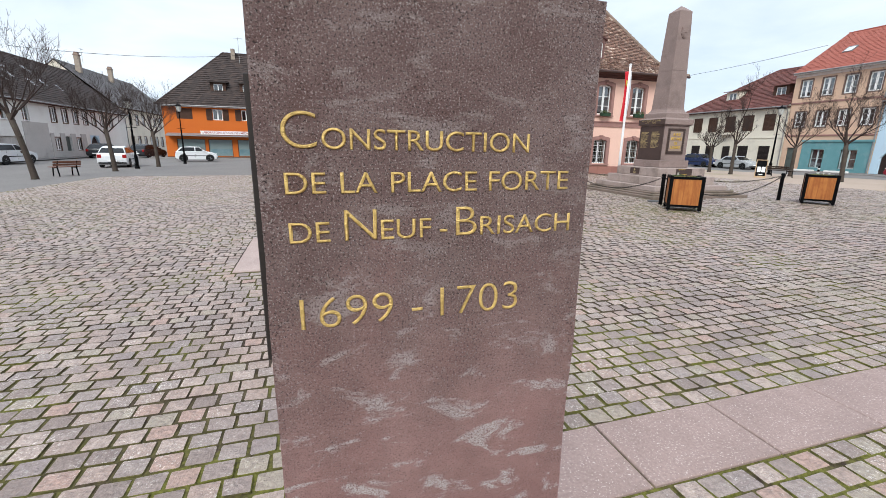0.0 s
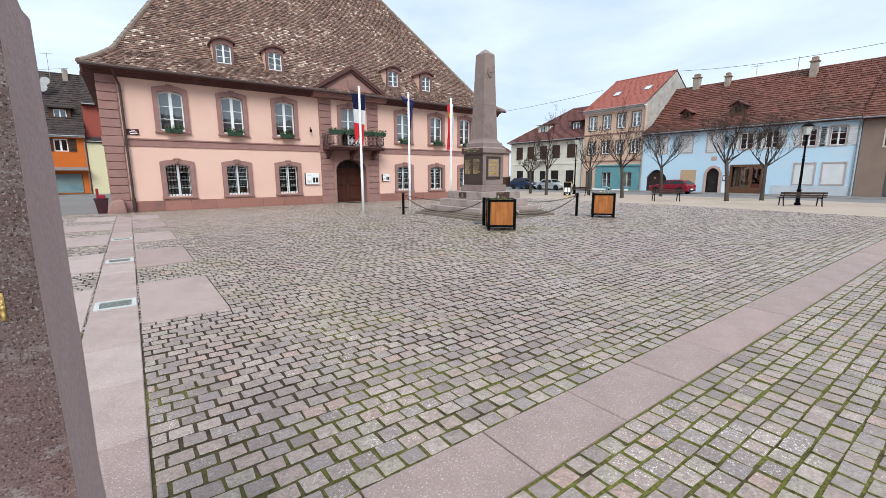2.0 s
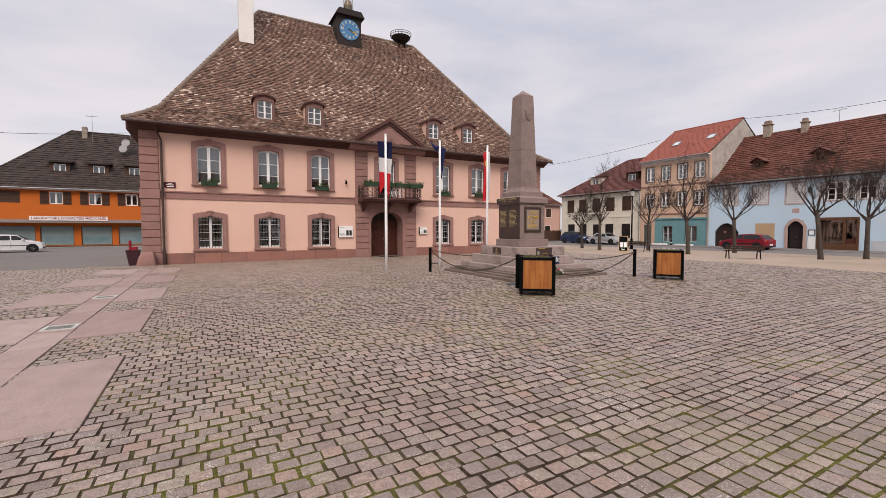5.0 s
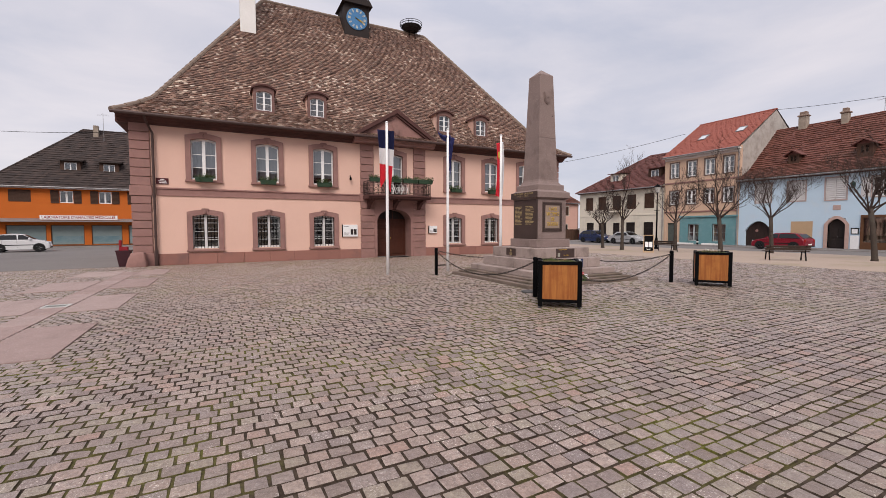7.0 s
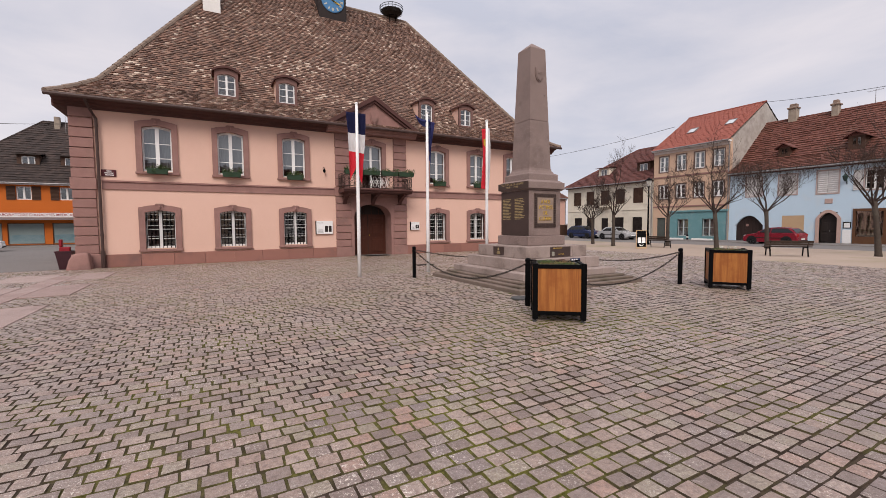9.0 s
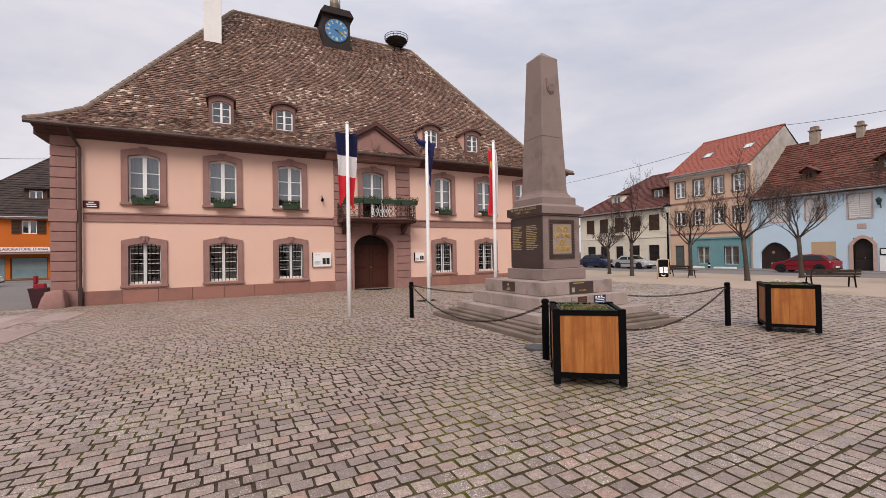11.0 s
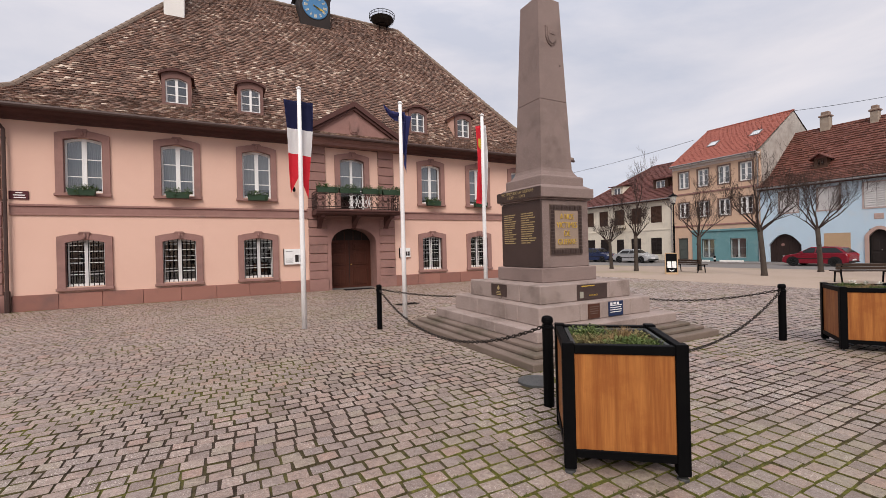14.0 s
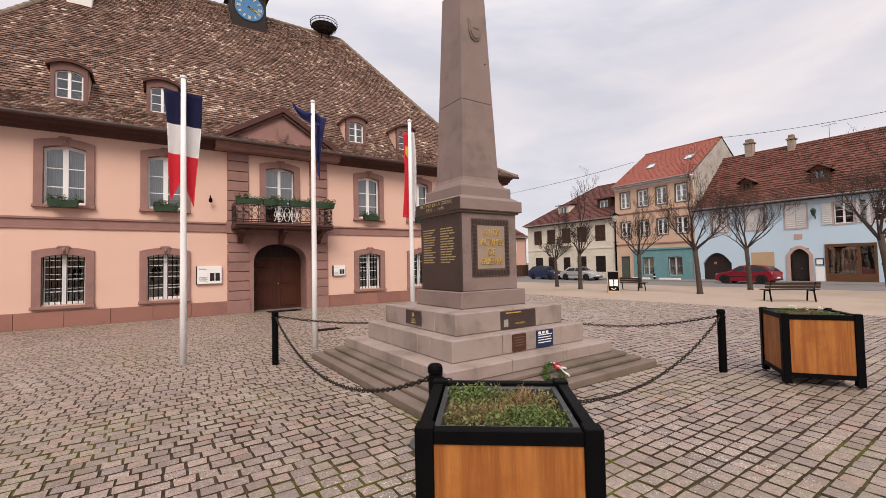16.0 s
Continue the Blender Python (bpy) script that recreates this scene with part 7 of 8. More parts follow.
# long blue house
blue_wins = [(1.69, -0.25, 2.24, 2.42, "arch_gate"), (5.0, 0.56, 1.55, 1.5, "board"), (7.33, -0.22, 1.1, 2.5, "arch_door"), (10.13, -0.22, 2.67, 2.72, "shopfront"),
             (14.4, 0.77, 1.35, 1.7, "white_panel"), (16.3, 0.77, 1.4, 1.72, "white_panel"), (2.02, 3.85, 1.2, 1.65, "white_shut"), (4.55, 3.85, 1.25, 1.65, "white_shut"), (7.2, 3.8, 1.3, 1.75, "white_shut"),
             (9.9, 3.92, 1.05, 1.48, "white_open"), (11.85, 3.92, 1.0, 1.48, "white_open"), (14.42, 3.92, 1.0, 1.5, "white_open"), (16.28, 3.92, 1.0, 1.5, "white_open")]
BH = house("blue_house", pose(RX, 27.1, 0, 0, 0, ROT_R), "long pale blue plastered house with white shutters and red-brown tile roof", 17.6, 12.8, 6.15, PL_BLUE, ROOF_RED, 11.4, blue_wins, tw=0.28, th=0.33, kick=1.6)
chimney(BH, 2.3, 6.2, 10.5, 12.45, 0.66, 0.6, CHIMNEY)
chimney(BH, 5.5, 6.0, 10.0, 12.0, 0.5, 0.55, CHIMNEY)
chimney(BH, 12.75, 5.6, 10.0, 12.0, 0.55, 0.55, CHIMNEY)
gable_dormer(BH, 3.5, 1.7, 7.35, 0.85, 0.75, ROOF_WINE, SHUT_BROWN)
gable_dormer(BH, 8.3, 1.6, 7.35, 1.0, 0.9, ROOF_WINE, SHUT_BROWN)
aerial(BH, 7.9, 6.4, 11.4, 1.2)
bm = bmesh.new()
tube(bm, [(11.3, 6.4, 11.3), (11.3, 6.4, 12.7)], 0.03, 5)
part("cable_mast", bm, ZINC, BH)
part("pale_base", bx(12.2, 17.4, -0.03, 0.02, -0.6, 0.62), mat("chalky_base_render", (0.55, 0.57, 0.60), (0.42, 0.45, 0.48), 0.8, 40, 0.95, 0.2), BH)
part("niche", bx(7.05, 7.55, -0.03, 0.02, 2.95, 3.35, bevel=0.02), mat("rose_niche", (0.5, 0.36, 0.32), None, 4, 40, 0.9, 0.1), BH)
bm = bmesh.new()
box(bm, 8.25, 8.7, -0.05, 0.02, 1.0, 1.5)
part("menu_box", bm, BLACK, BH)
bm = bmesh.new()
box(bm, 8.3, 8.65, -0.056, -0.045, 1.06, 1.42)
box(bm, 8.22, 8.75, -0.06, 0.02, -0.2, 0.9)
part("white_notice", bm, WHITE, BH)
wl3 = thing("bracket_lantern", pose(RX - 0.35, 27.1 - 8.35, 4.9), "dark green wrought-iron wall lantern", "lamp")
part("bracket", tube(bmesh.new(), [(0.35, 0, -0.5), (0.25, 0, -0.1), (0.0, 0, 0.0)], 0.03, 6), BLACK, wl3)
part("lantern", lathe(bmesh.new(), [(0.08, -0.3), (0.16, 0.0), (0.18, 0.1), (0.05, 0.25)], 6), mat("dark_green_metal", (0.02, 0.045, 0.04), None, 5, 50, 0.5, 0.05), wl3)

# three-storey apricot house with teal shopfront
ap_wins = [(x, z, 1.0, h, "six") for x in (1.15, 3.05, 4.92, 6.75) for z, h in ((6.95, 1.62), (4.05, 1.48))] + [(3.4, 0.15, 1.15, 1.75, "teal_win"), (6.0, 0.15, 1.3, 1.75, "teal_win"), (0.95, -0.25, 1.0, 2.3, "door")]
AH = house("apricot_house", pose(RX, 34.9, 0, 0, 0, ROT_R), "three-storey faded apricot house with teal shopfront and bright red roof", 7.78, 12.4, 9.45, PL_APRICOT, ROOF_BRIGHT, 13.6, ap_wins, side_mat=PL_RUBBLE, tw=0.26, th=0.3)
for a, b in ((1.9, 2.72), (4.08, 5.24), (6.76, 7.72)):
    part("shopfront_pier", bx(a, b, -0.05, 0.0, -0.5, 2.6), TEAL, AH)
for a, b, c in ((2.72, 4.08, 1.98), (5.24, 6.76, 1.98)):
    part("shopfront_board", bx(a, b, -0.05, 0.0, c, 2.6), TEAL, AH)
    part("shopfront_board", bx(a, b, -0.05, 0.0, -0.5, 0.05), TEAL, AH)
part("shopfront_cornice", bx(1.85, 7.76, -0.16, 0.0, 2.6, 2.78, bevel=0.02), TEAL, AH)
part("string_course", bx(0, 7.76, -0.07, 0.0, 3.15, 3.3, bevel=0.02), SANDSTONE, AH)
part("string_course", bx(0, 7.76, -0.07, 0.0, 6.3, 6.46, bevel=0.02), SANDSTONE, AH)
part("frieze", bx(0, 7.76, -0.05, 0.0, 8.85, 9.2, bevel=0.02), mat("pale_frieze", (0.66, 0.57, 0.53), None, 2, 40, 0.9, 0.1), AH)
skylight(AH, 2.6, 2.2, 11.02, 0.8, 1.0, 33.8)
skylight(AH, 6.2, 2.6, 11.25, 0.8, 1.0, 33.8)

# cream house with dark shutters
cr_wins = [(x, 3.8, 1.3, 1.75, "dark_shut") for x in (1.75, 3.9, 6.2, 8.4, 10.8)] + [(x, 0.45, 1.25, 1.75, "dark_shut") for x in (1.9, 4.0, 8.3, 10.75)] + [(6.2, -0.3, 1.0, 2.45, "dark_shut")]
CH = house("cream_house", pose(RX, 47.6, 0, 0, 0, ROT_R), "cream plastered house with closed dark brown shutters and wine-red hipped roof", 12.65, 12.5, 6.4, PL_CREAM, ROOF_WINE, 11.0, cr_wins, hip_l=6.2, tw=0.26, th=0.3)
gable_dormer(CH, 3.75 + 1.0, 1.4, 7.2, 1.6, 1.3, ROOF_WINE, PL_CREAM, True)
gable_dormer(CH, 10.4, 1.4, 7.2, 1.7, 1.35, ROOF_WINE, SHUT_BROWN, True)
part("string_course", bx(0, 12.6, -0.05, 0.0, 3.0, 3.15, bevel=0.01), PL_CREAM, CH)
bal2 = part("balcony", bx(5.3, 7.1, -0.7, 0.0, 3.45, 3.6, bevel=0.02), PL_CREAM, CH)
railing(bal2, (5.35, -0.65), (7.05, -0.65), 3.6, 4.5, 8)
# far rose house behind
house("rose_house", pose(46.0, 58.5, 0), "rose plastered house with red-brown hipped roof behind a fence", 12.0, 10.0, 5.9, PL_PINKHOUSE, ROOF_RED, 10.6, [(7.0, 3.6, 1.2, 1.5, "dark_shut"), (9.2, 3.6, 1.2, 1.5, "dark_shut"), (9.0, 0.6, 1.2, 1.5, "dark_shut"), (6.5, 0.6, 1.2, 1.5, "dark_shut")], hip_l=5, hip_r=5, tw=0.3, th=0.33)
fence = thing("board_fence", pose(44.5, 49.5, gz(44, 49)), "dark brown board fence along the side street", "fence")
for k in range(16):
    part("fence_board", bx(k * 0.3, k * 0.3 + 0.28, 0, 0.03, 0, 1.55 + 0.02 * (k % 3)), SHUT_BROWN, fence)
# brown house south of the blue one
house("brown_house", pose(RX, 9.45, 0, 0, 0, ROT_R), "brown stone-fronted house with dark shutters next to the blue house", 14.0, 12.8, 6.1, PL_BROWN, ROOF_RED, 11.4, [(2.0, 3.7, 1.3, 1.7, "dark_shut"), (5.0, 3.7, 1.3, 1.7, "dark_shut"), (8, 3.7, 1.3, 1.7, "dark_shut"), (2.6, -0.2, 1.9, 2.7, "door"), (6.5, 0.6, 1.3, 1.7, "dark_shut"), (10, 0.6, 1.3, 1.7, "dark_shut")], tw=0.3, th=0.33)

# orange laboratory building
og_wins = [(-13.7 + 15.9, 4.1, 1.6, 1.15, "roller"), (-10.3 + 15.9, 4.05, 1.05, 1.2, "brown_open"), (-7.27 + 15.9, 4.05, 1.05, 1.2, "brown_open"), (-4.25 + 15.9, 4.05, 1.05, 1.2, "brown_open"),
           (2.55, -0.05, 2.9, 1.95, "frosted"), (5.6, -0.05, 2.55, 1.95, "frosted"), (8.68, -0.05, 2.5, 1.95, "frosted"), (11.7, -0.05, 2.5, 1.95, "frosted")]
OG = house("orange_building", pose(-15.9, 57.8, 0), "bright orange two-storey building with dark brown tiled roof and shop windows", 13.55, 11.0, 5.75, PL_ORANGE, ROOF_DARK, 12.3, og_wins, hip_l=5.9, tw=0.3, th=0.33, over=0.5)
for x in (5.75, 8.85, 11.85):
    gable_dormer(OG, x, 1.1, 7.0, 1.6, 1.3, ROOF_DARK, SHUT_BROWN, True)
aw = part("awning_canopy", prism(bmesh.new(), [(0.0, 2.55), (-1.0, 2.3), (-1.0, 2.2), (0.0, 2.3)], 0.3, 13.5, "x"), ZINC, OG, "grey zinc canopy over the shop windows")
sign = part("sign_board", bx(3.85, 9.75, -1.02, -0.96, 2.42, 2.82), WHITE, OG, "white sign board with red lettering")
lettering("sign_letters", [(words("LABORATOIRE D'ANALYSES MEDICALES", 0.36, 5.6, 0.006, 0.012), 0, 0)], sign, mat("red_sign_letter", (0.30, 0.012, 0.012), None, 5, 40, 0.5, 0.0), pose(4.0, -1.025, 2.52))
part("shop_plinth", bx(0.0, 13.5, -0.06, 0.02, -0.6, -0.08), SHOP_WOOD, OG)
chimney(OG, 7.1, 5.0, 11.3, 12.75, 0.45, 0.45, CHIMNEY, False)
chimney(OG, 12.4, 5.0, 11.3, 12.7, 0.45, 0.45, CHIMNEY, False)
aerial(OG, 7.9, 4.2, 11.0, 3.0)
aerial(OG, 11.2, 4.8, 11.6, 2.6)
for x, z in ((10.75, 10.35), (11.0, 11.0)):
    dsh = part("satellite_dish", lathe(bmesh.new(), [(0.05, 0.0), (0.3, 0.06), (0.42, 0.16)], 18), ZINC, OG)
    dsh.matrix_basis = pose(x, 3.0, z, 80, 0, -20)
# dark red house and a pale yellow one in the gap
RHs = house("dark_red_house", pose(-2.3, 58.6, 0), "dark red plastered house with steep roof", 5.5, 10, 9.0, PL_RED, ROOF_DARK, 12.8, [(2.5, 5.5, 1.0, 1.3, "plain")], tw=0.3, th=0.33)
house("pale_yellow_house", pose(-2.3, 57.9, 0), "low pale yellow plastered annex between the houses", 6.0, 0.6, 5.2, PL_YELLOW, ROOF_DARK, 5.5, [(4.0, 1.0, 1.0, 1.3, "plain")], over=0.15, tw=0.3, th=0.33)

# grey terrace along the west side
LX = -24.5
gw = [(y - 38.0, 3.27, 0.95, 1.4, "six") for y in (54.6, 56.7, 58.8, 60.9, 62.9, 65.0, 67.4)] + [(y - 38.0, 0.5, 0.95, 1.25, "six") for y in (54.6, 58.7)] + [(56.6 - 38, -0.4, 1.0, 2.3, "door"), (47.6 - 38, -0.4, 3.4, 2.2, "garage"), (9.0, 3.2, 1.0, 1.35, "plain"), (12.2, 3.2, 1.0, 1.35, "plain"), (4.5, 3.2, 1.0, 1.35, "plain"), (24.5, -0.4, 2.2, 2.5, "arch_gate")]
GH = house("grey_terrace_house", pose(LX, 38.0, 0, 0, 0, 90), "long grey and white plastered terrace house with dark tiled roof", 34.0, 11.0, 5.15, PL_WHITE, ROOF_DARK, 10.2, gw, tw=0.32, th=0.36)
for x, y in ((13.5, 1.5), (15.6, 2.1), (18.0, 1.6), (20.5, 1.9), (23.0, 1.6), (16.6, 3.2), (21.0, 3.3)):
    skylight(GH, x, y, 5.1 + y * 0.905 + 0.17, 0.6, 0.95, 42)
part("stone_base", bx(15.4, 22.4, -0.04, 0.0, -0.6, 0.44), PL_GREY, GH)
for a, b in ((15.4, 16.05), (17.15, 18.05), (19.15, 20.15), (21.25, 22.4)):
    part("stone_base", bx(a, b, -0.04, 0.0, 0.44, 2.2), PL_GREY, GH)
part("grey_front", bx(5.0, 7.8, -0.03, 0.0, -0.6, 4.9), PL_GREY, GH)
part("grey_front", bx(11.4, 15.3, -0.03, 0.0, -0.6, 3.1), PL_GREY, GH)
L2 = house("tall_terrace_house", pose(-25.5, 72.2, 0, 0, 0, 90), "tall pale terrace house with dark roof and chimneys", 26.0, 12.0, 6.3, PL_CREAM, ROOF_SLATE, 11.7, [(x, z, 1.0, 1.5, "six") for x in (2, 4.6, 7.2, 9.8, 12.4, 15, 17.6) for z in (3.9, 0.7)], tw=0.32, th=0.36)
chimney(L2, 3.0, 4.6, 10.5, 12.9, 0.55, 0.6, CHIMNEY)
chimney(L2, 13.0, 4.6, 10.5, 12.6, 0.55, 0.6, CHIMNEY)
aerial(L2, 8.0, 6.0, 12.5, 2.0)
# plain house rows that close the square behind the walk and the far street
for k, (px, py, rz, w, wl_m) in enumerate(((-24.5, 8.0, 90, 30.0, PL_CREAM), (44.0, -24.0, 180, 34.0, PL_WHITE), (10.0, -24.0, 180, 32.0, PL_APRICOT), (47.5, -4.6, -90, 19.0, PL_CREAM), (-10.0, 96.0, 0, 50.0, PL_WHITE))):
    house("terrace_house", pose(px, py, 0, 0, 0, rz), "plain plastered terrace house closing the square", w, 11.0, 6.0, wl_m, ROOF_WINE, 10.8, [(2.5 + 4.0 * i, z, 1.1, 1.5, "plain") for i in range(int(w / 4.0)) for z in (3.7, 0.6)], tw=0.4, th=0.45, group="houses closing the square")


# ---- kerbs and pavements ----
def pavement(name, x0, x1, y0, y1, label):
    t = thing(name, pose(0, 0, 0), label, "pavement", kind="structure")
    z = gz((x0 + x1) / 2, (y0 + y1) / 2)
    part("surface", bx(x0, x1, y0, y1, z - 0.3, z + 0.09), ASPHALT, t)
    n = int((y1 - y0) / 1.0)
    long_y = (y1 - y0) > (x1 - x0)
    if long_y:
        for k in range(n):
            xe = x0 if x0 > 0 else x1
            part("kerbstone", bx(xe - 0.16, xe, y0 + k + 0.005, y0 + k + 0.995, z - 0.3, z + 0.1, bevel=0.012), KERB, t)
    else:
        for k in range(int(x1 - x0)):
            part("kerbstone", bx(x0 + k + 0.005, x0 + k + 0.995, y0 - 0.16, y0, z - 0.3, z + 0.1, bevel=0.012), KERB, t)


pavement("pavement", 44.6, 47.4, -4, 48, "grey asphalt pavement with granite kerb before the houses")
pavement("pavement", -17, -0.5, 55.4, 57.75, "grey asphalt pavement with granite kerb before the shops")
pavement("pavement", -24.45, -22.6, 38, 72, "grey asphalt pavement along the terrace")


# ---- trees ----
def tree(x, y, h_fork, top, spread, seed, label, lean=(0, 0), tall=False, rise=0.0):
    rnd = random.Random(seed)
    t = thing("bare_tree", at(x, y), label, "tree", "bare trees on the square")
    bm = bmesh.new()
    fork = Vector((lean[0], lean[1], h_fork))
    r0 = 0.115 if not tall else 0.16
    pts = [Vector((0, 0, -0.1)), Vector((0, 0, 0.12)), Vector((lean[0] * 0.2, lean[1] * 0.2, h_fork * 0.3)), Vector((lean[0] * 0.55, lean[1] * 0.55, h_fork * 0.65)), fork]
    tube(bm, pts, [r0 * 1.5, r0 * 1.15, r0, r0 * 0.9, r0 * 0.95], 10)
    for _ in range(4):
        a = rnd.uniform(0, 6.28)
        z = rnd.uniform(0.6, h_fork * 0.9)
        lathe(bm, [(0.02, z - 0.06), (0.05, z), (0.02, z + 0.06)], 6, lean[0] * z / h_fork + r0 * 0.85 * math.cos(a), lean[1] * z / h_fork + r0 * 0.85 * math.sin(a))
    part("trunk", bm, BARK, t, smooth=True)
    cb = bmesh.new()

    def grow(p, d, length, r, depth):
        n = 3 if depth < 3 else 2
        cur, pts2, rs = p.copy(), [p.copy()], [r]
        for i in range(n):
            d = (d + Vector((rnd.uniform(-1, 1), rnd.uniform(-1, 1), rnd.uniform(-0.4, 0.75))) * 0.22).normalized()
            cur = cur + d * length / n
            pts2.append(cur.copy())
            rs.append(r * (1 - 0.55 * (i + 1) / n))
        tube(cb, pts2, rs, 6 if depth == 0 else 4 if depth < 3 else 3, caps=False)
        if depth >= 4:
            return
        kids = (5, 5, 4, 3)[depth]
        for k in range(kids):
            f = rnd.uniform(0.35, 1.0) if k else 1.0
            i = min(n, max(1, round(f * n)))
            side = Vector((rnd.uniform(-1, 1), rnd.uniform(-1, 1), rnd.uniform(-0.15, 0.9) + rise))
            nd = (d * 0.9 + side * 0.95).normalized()
            grow(pts2[i], nd, length * rnd.uniform(0.42, 0.68), max(0.0052, rs[i] * rnd.uniform(0.5, 0.72)), depth + 1)

    limbs = 6
    for k in range(limbs):
        a = 2 * math.pi * k / limbs + rnd.uniform(-0.35, 0.35)
        up = rnd.uniform(0.55, 1.25) + rise
        d = Vector((math.cos(a), math.sin(a), up)).normalized()
        grow(fork + Vector((0, 0, rnd.uniform(-0.35, 0.05))), d, spread * rnd.uniform(0.55, 0.75), 0.042, 0)
    grow(fork, Vector((0, 0, 1)), (top - h_fork) * 0.6, 0.085 if tall else 0.055, 0)
    part("crown", cb, TWIG, t, smooth=True)
    return t


for k, (x, y, hf, tp, sp_, ln) in enumerate(((31.0, 12.4, 2.5, 6.2, 2.5, (-0.1, 0.2)), (34.0, 11.45, 2.3, 5.4, 2.4, (0, 0)), (34.6, 18.35, 2.3, 5.2, 2.6, (0, 0.1)), (29.5, 18.6, 2.2, 5.6, 2.4, (0, 0.15)), (32.4, 23.4, 2.2, 5.2, 2.3, (0, 0)), (29.4, 25.5, 2.3, 6.5, 1.8, (0, 0)), (31.2, 28.9, 2.0, 4.5, 1.5, (0.1, 0.2)),
                                            (-11.75, 24.6, 2.75, 5.9, 2.7, (-0.25, -0.35)), (-11.15, 31.1, 2.4, 5.0, 2.4, (-0.15, 0)), (-10.8, 37.4, 2.5, 5.6, 2.4, (-0.1, 0)), (30.5, 3.0, 2.3, 5.2, 2.4, (0, 0)))):
    tree(x, y, hf, tp, sp_, 100 + k, "bare pollarded tree with grey trunk and spreading twigs", ln, rise=0.7 if tp > 6.3 else 0.22)
tree(-36.0, 50.0, 6.0, 15.0, 4.0, 141, "tall bare tree rising behind the terrace roof", (0, 0), True)


# ---- benches ----
def bench(x, y, rz, wood, w=1.85):
    t = thing("park_bench", at(x, y, rz), "dark slatted wooden park bench with iron legs" if wood is WOOD_DARK else "brown slatted wooden bench with dark iron legs", "bench", "benches on the square")
    for k in range(4):
        part("seat_slat", bx(-w / 2, w / 2, -0.22 + 0.115 * k, -0.12 + 0.115 * k, 0.43, 0.465, bevel=0.006), wood, t)
    for k in range(2):
        s = part("back_slat", bx(-w / 2, w / 2, -0.017, 0.017, 0, 0.1, bevel=0.006), wood, t)
        s.matrix_basis = pose(0, 0.25 + 0.03 * k, 0.51 + 0.12 * k, -14, 0, 0)
    for s in (-1, 1):
        bm = bmesh.new()
        xx = s * (w / 2 - 0.18)
        tube(bm, [(xx, -0.24, 0), (xx, -0.18, 0.42)], 0.028, 6)
        tube(bm, [(xx, 0.3, 0), (xx, 0.2, 0.42), (xx, 0.31, 0.73)], 0.028, 6)
        tube(bm, [(xx, -0.22, 0.41), (xx, 0.24, 0.41)], 0.025, 6)
        part("iron_leg", bm, BLACK, t)


bench(27.75, 14.6, 133, WOOD_DARK, 1.8)
bench(30.2, 22.65, 78, WOOD_DARK, 2.0)
bench(29.2, 8.3, 127, WOOD_DARK, 2.05)
bench(-11.7, 27.0, 230, WOOD_BROWN, 1.15)


# ---- street lamps ----
def street_lamp(x, y, h):
    t = thing("street_lamp", at(x, y), "slender black cast-iron street lamp with lantern head", "street lamp", "street lamps on the square")
    part("post", lathe(bmesh.new(), [(0.15, -0.05), (0.15, 0.1), (0.1, 0.16), (0.1, 0.75), (0.12, 0.8), (0.065, 0.9), (0.055, h * 0.55), (0.075, h * 0.56), (0.045, h * 0.58), (0.04, h - 0.75), (0.07, h - 0.7)], 12), BLACK, t)
    part("cross_arm", tube(bmesh.new(), [(-0.3, 0, h * 0.6), (0.3, 0, h * 0.6)], 0.018, 6), BLACK, t)
    head = part("lantern_frame", lathe(bmesh.new(), [(0.03, h - 0.7), (0.12, h - 0.62), (0.13, h - 0.6)], 6), BLACK, t)
    part("lantern_glass", lathe(bmesh.new(), [(0.12, h - 0.6), (0.22, h - 0.18)], 6), mat("milky_lantern_glass", (0.55, 0.55, 0.52), None, 5, 30, 0.3, 0.0), head)
    part("lantern_roof", lathe(bmesh.new(), [(0.27, h - 0.18), (0.27, h - 0.14), (0.14, h - 0.03), (0.05, h), (0.02, h + 0.1)], 6), BLACK, head)


street_lamp(29.8, 8.55, 4.3)
street_lamp(33.5, 25.7, 5.0)
street_lamp(-11.2, 34.6, 4.4)
street_lamp(-10.45, 42.9, 4.85)

# low kerb stones and a post before the teal shopfront
def kerb_stone(y, ln):
    t = thing("kerb_stone", pose(RX - 1.7, y, gz(RX - 1.7, y), 0, 0, 90), "pale concrete kerb stone lying before the teal shopfront", "kerb stone", "kerb stones before the shopfront")
    part("stone", bx(-ln / 2, ln / 2, -0.12, 0.12, -0.05, 0.24, bevel=0.03), PL_WHITE, t)


kerb_stone(31.3, 1.7)
kerb_stone(28.6, 1.9)
kp = thing("marker_post", pose(RX - 1.7, 30.0, gz(RX - 1.7, 30.0)), "short black and white marker post on the pavement", "post")
part("post", lathe(bmesh.new(), [(0.09, -0.05), (0.09, 0.55), (0.05, 0.6)], 12), BLACK, kp)
part("white_band", lathe(bmesh.new(), [(0.094, 0.3), (0.094, 0.42)], 12), WHITE, kp)

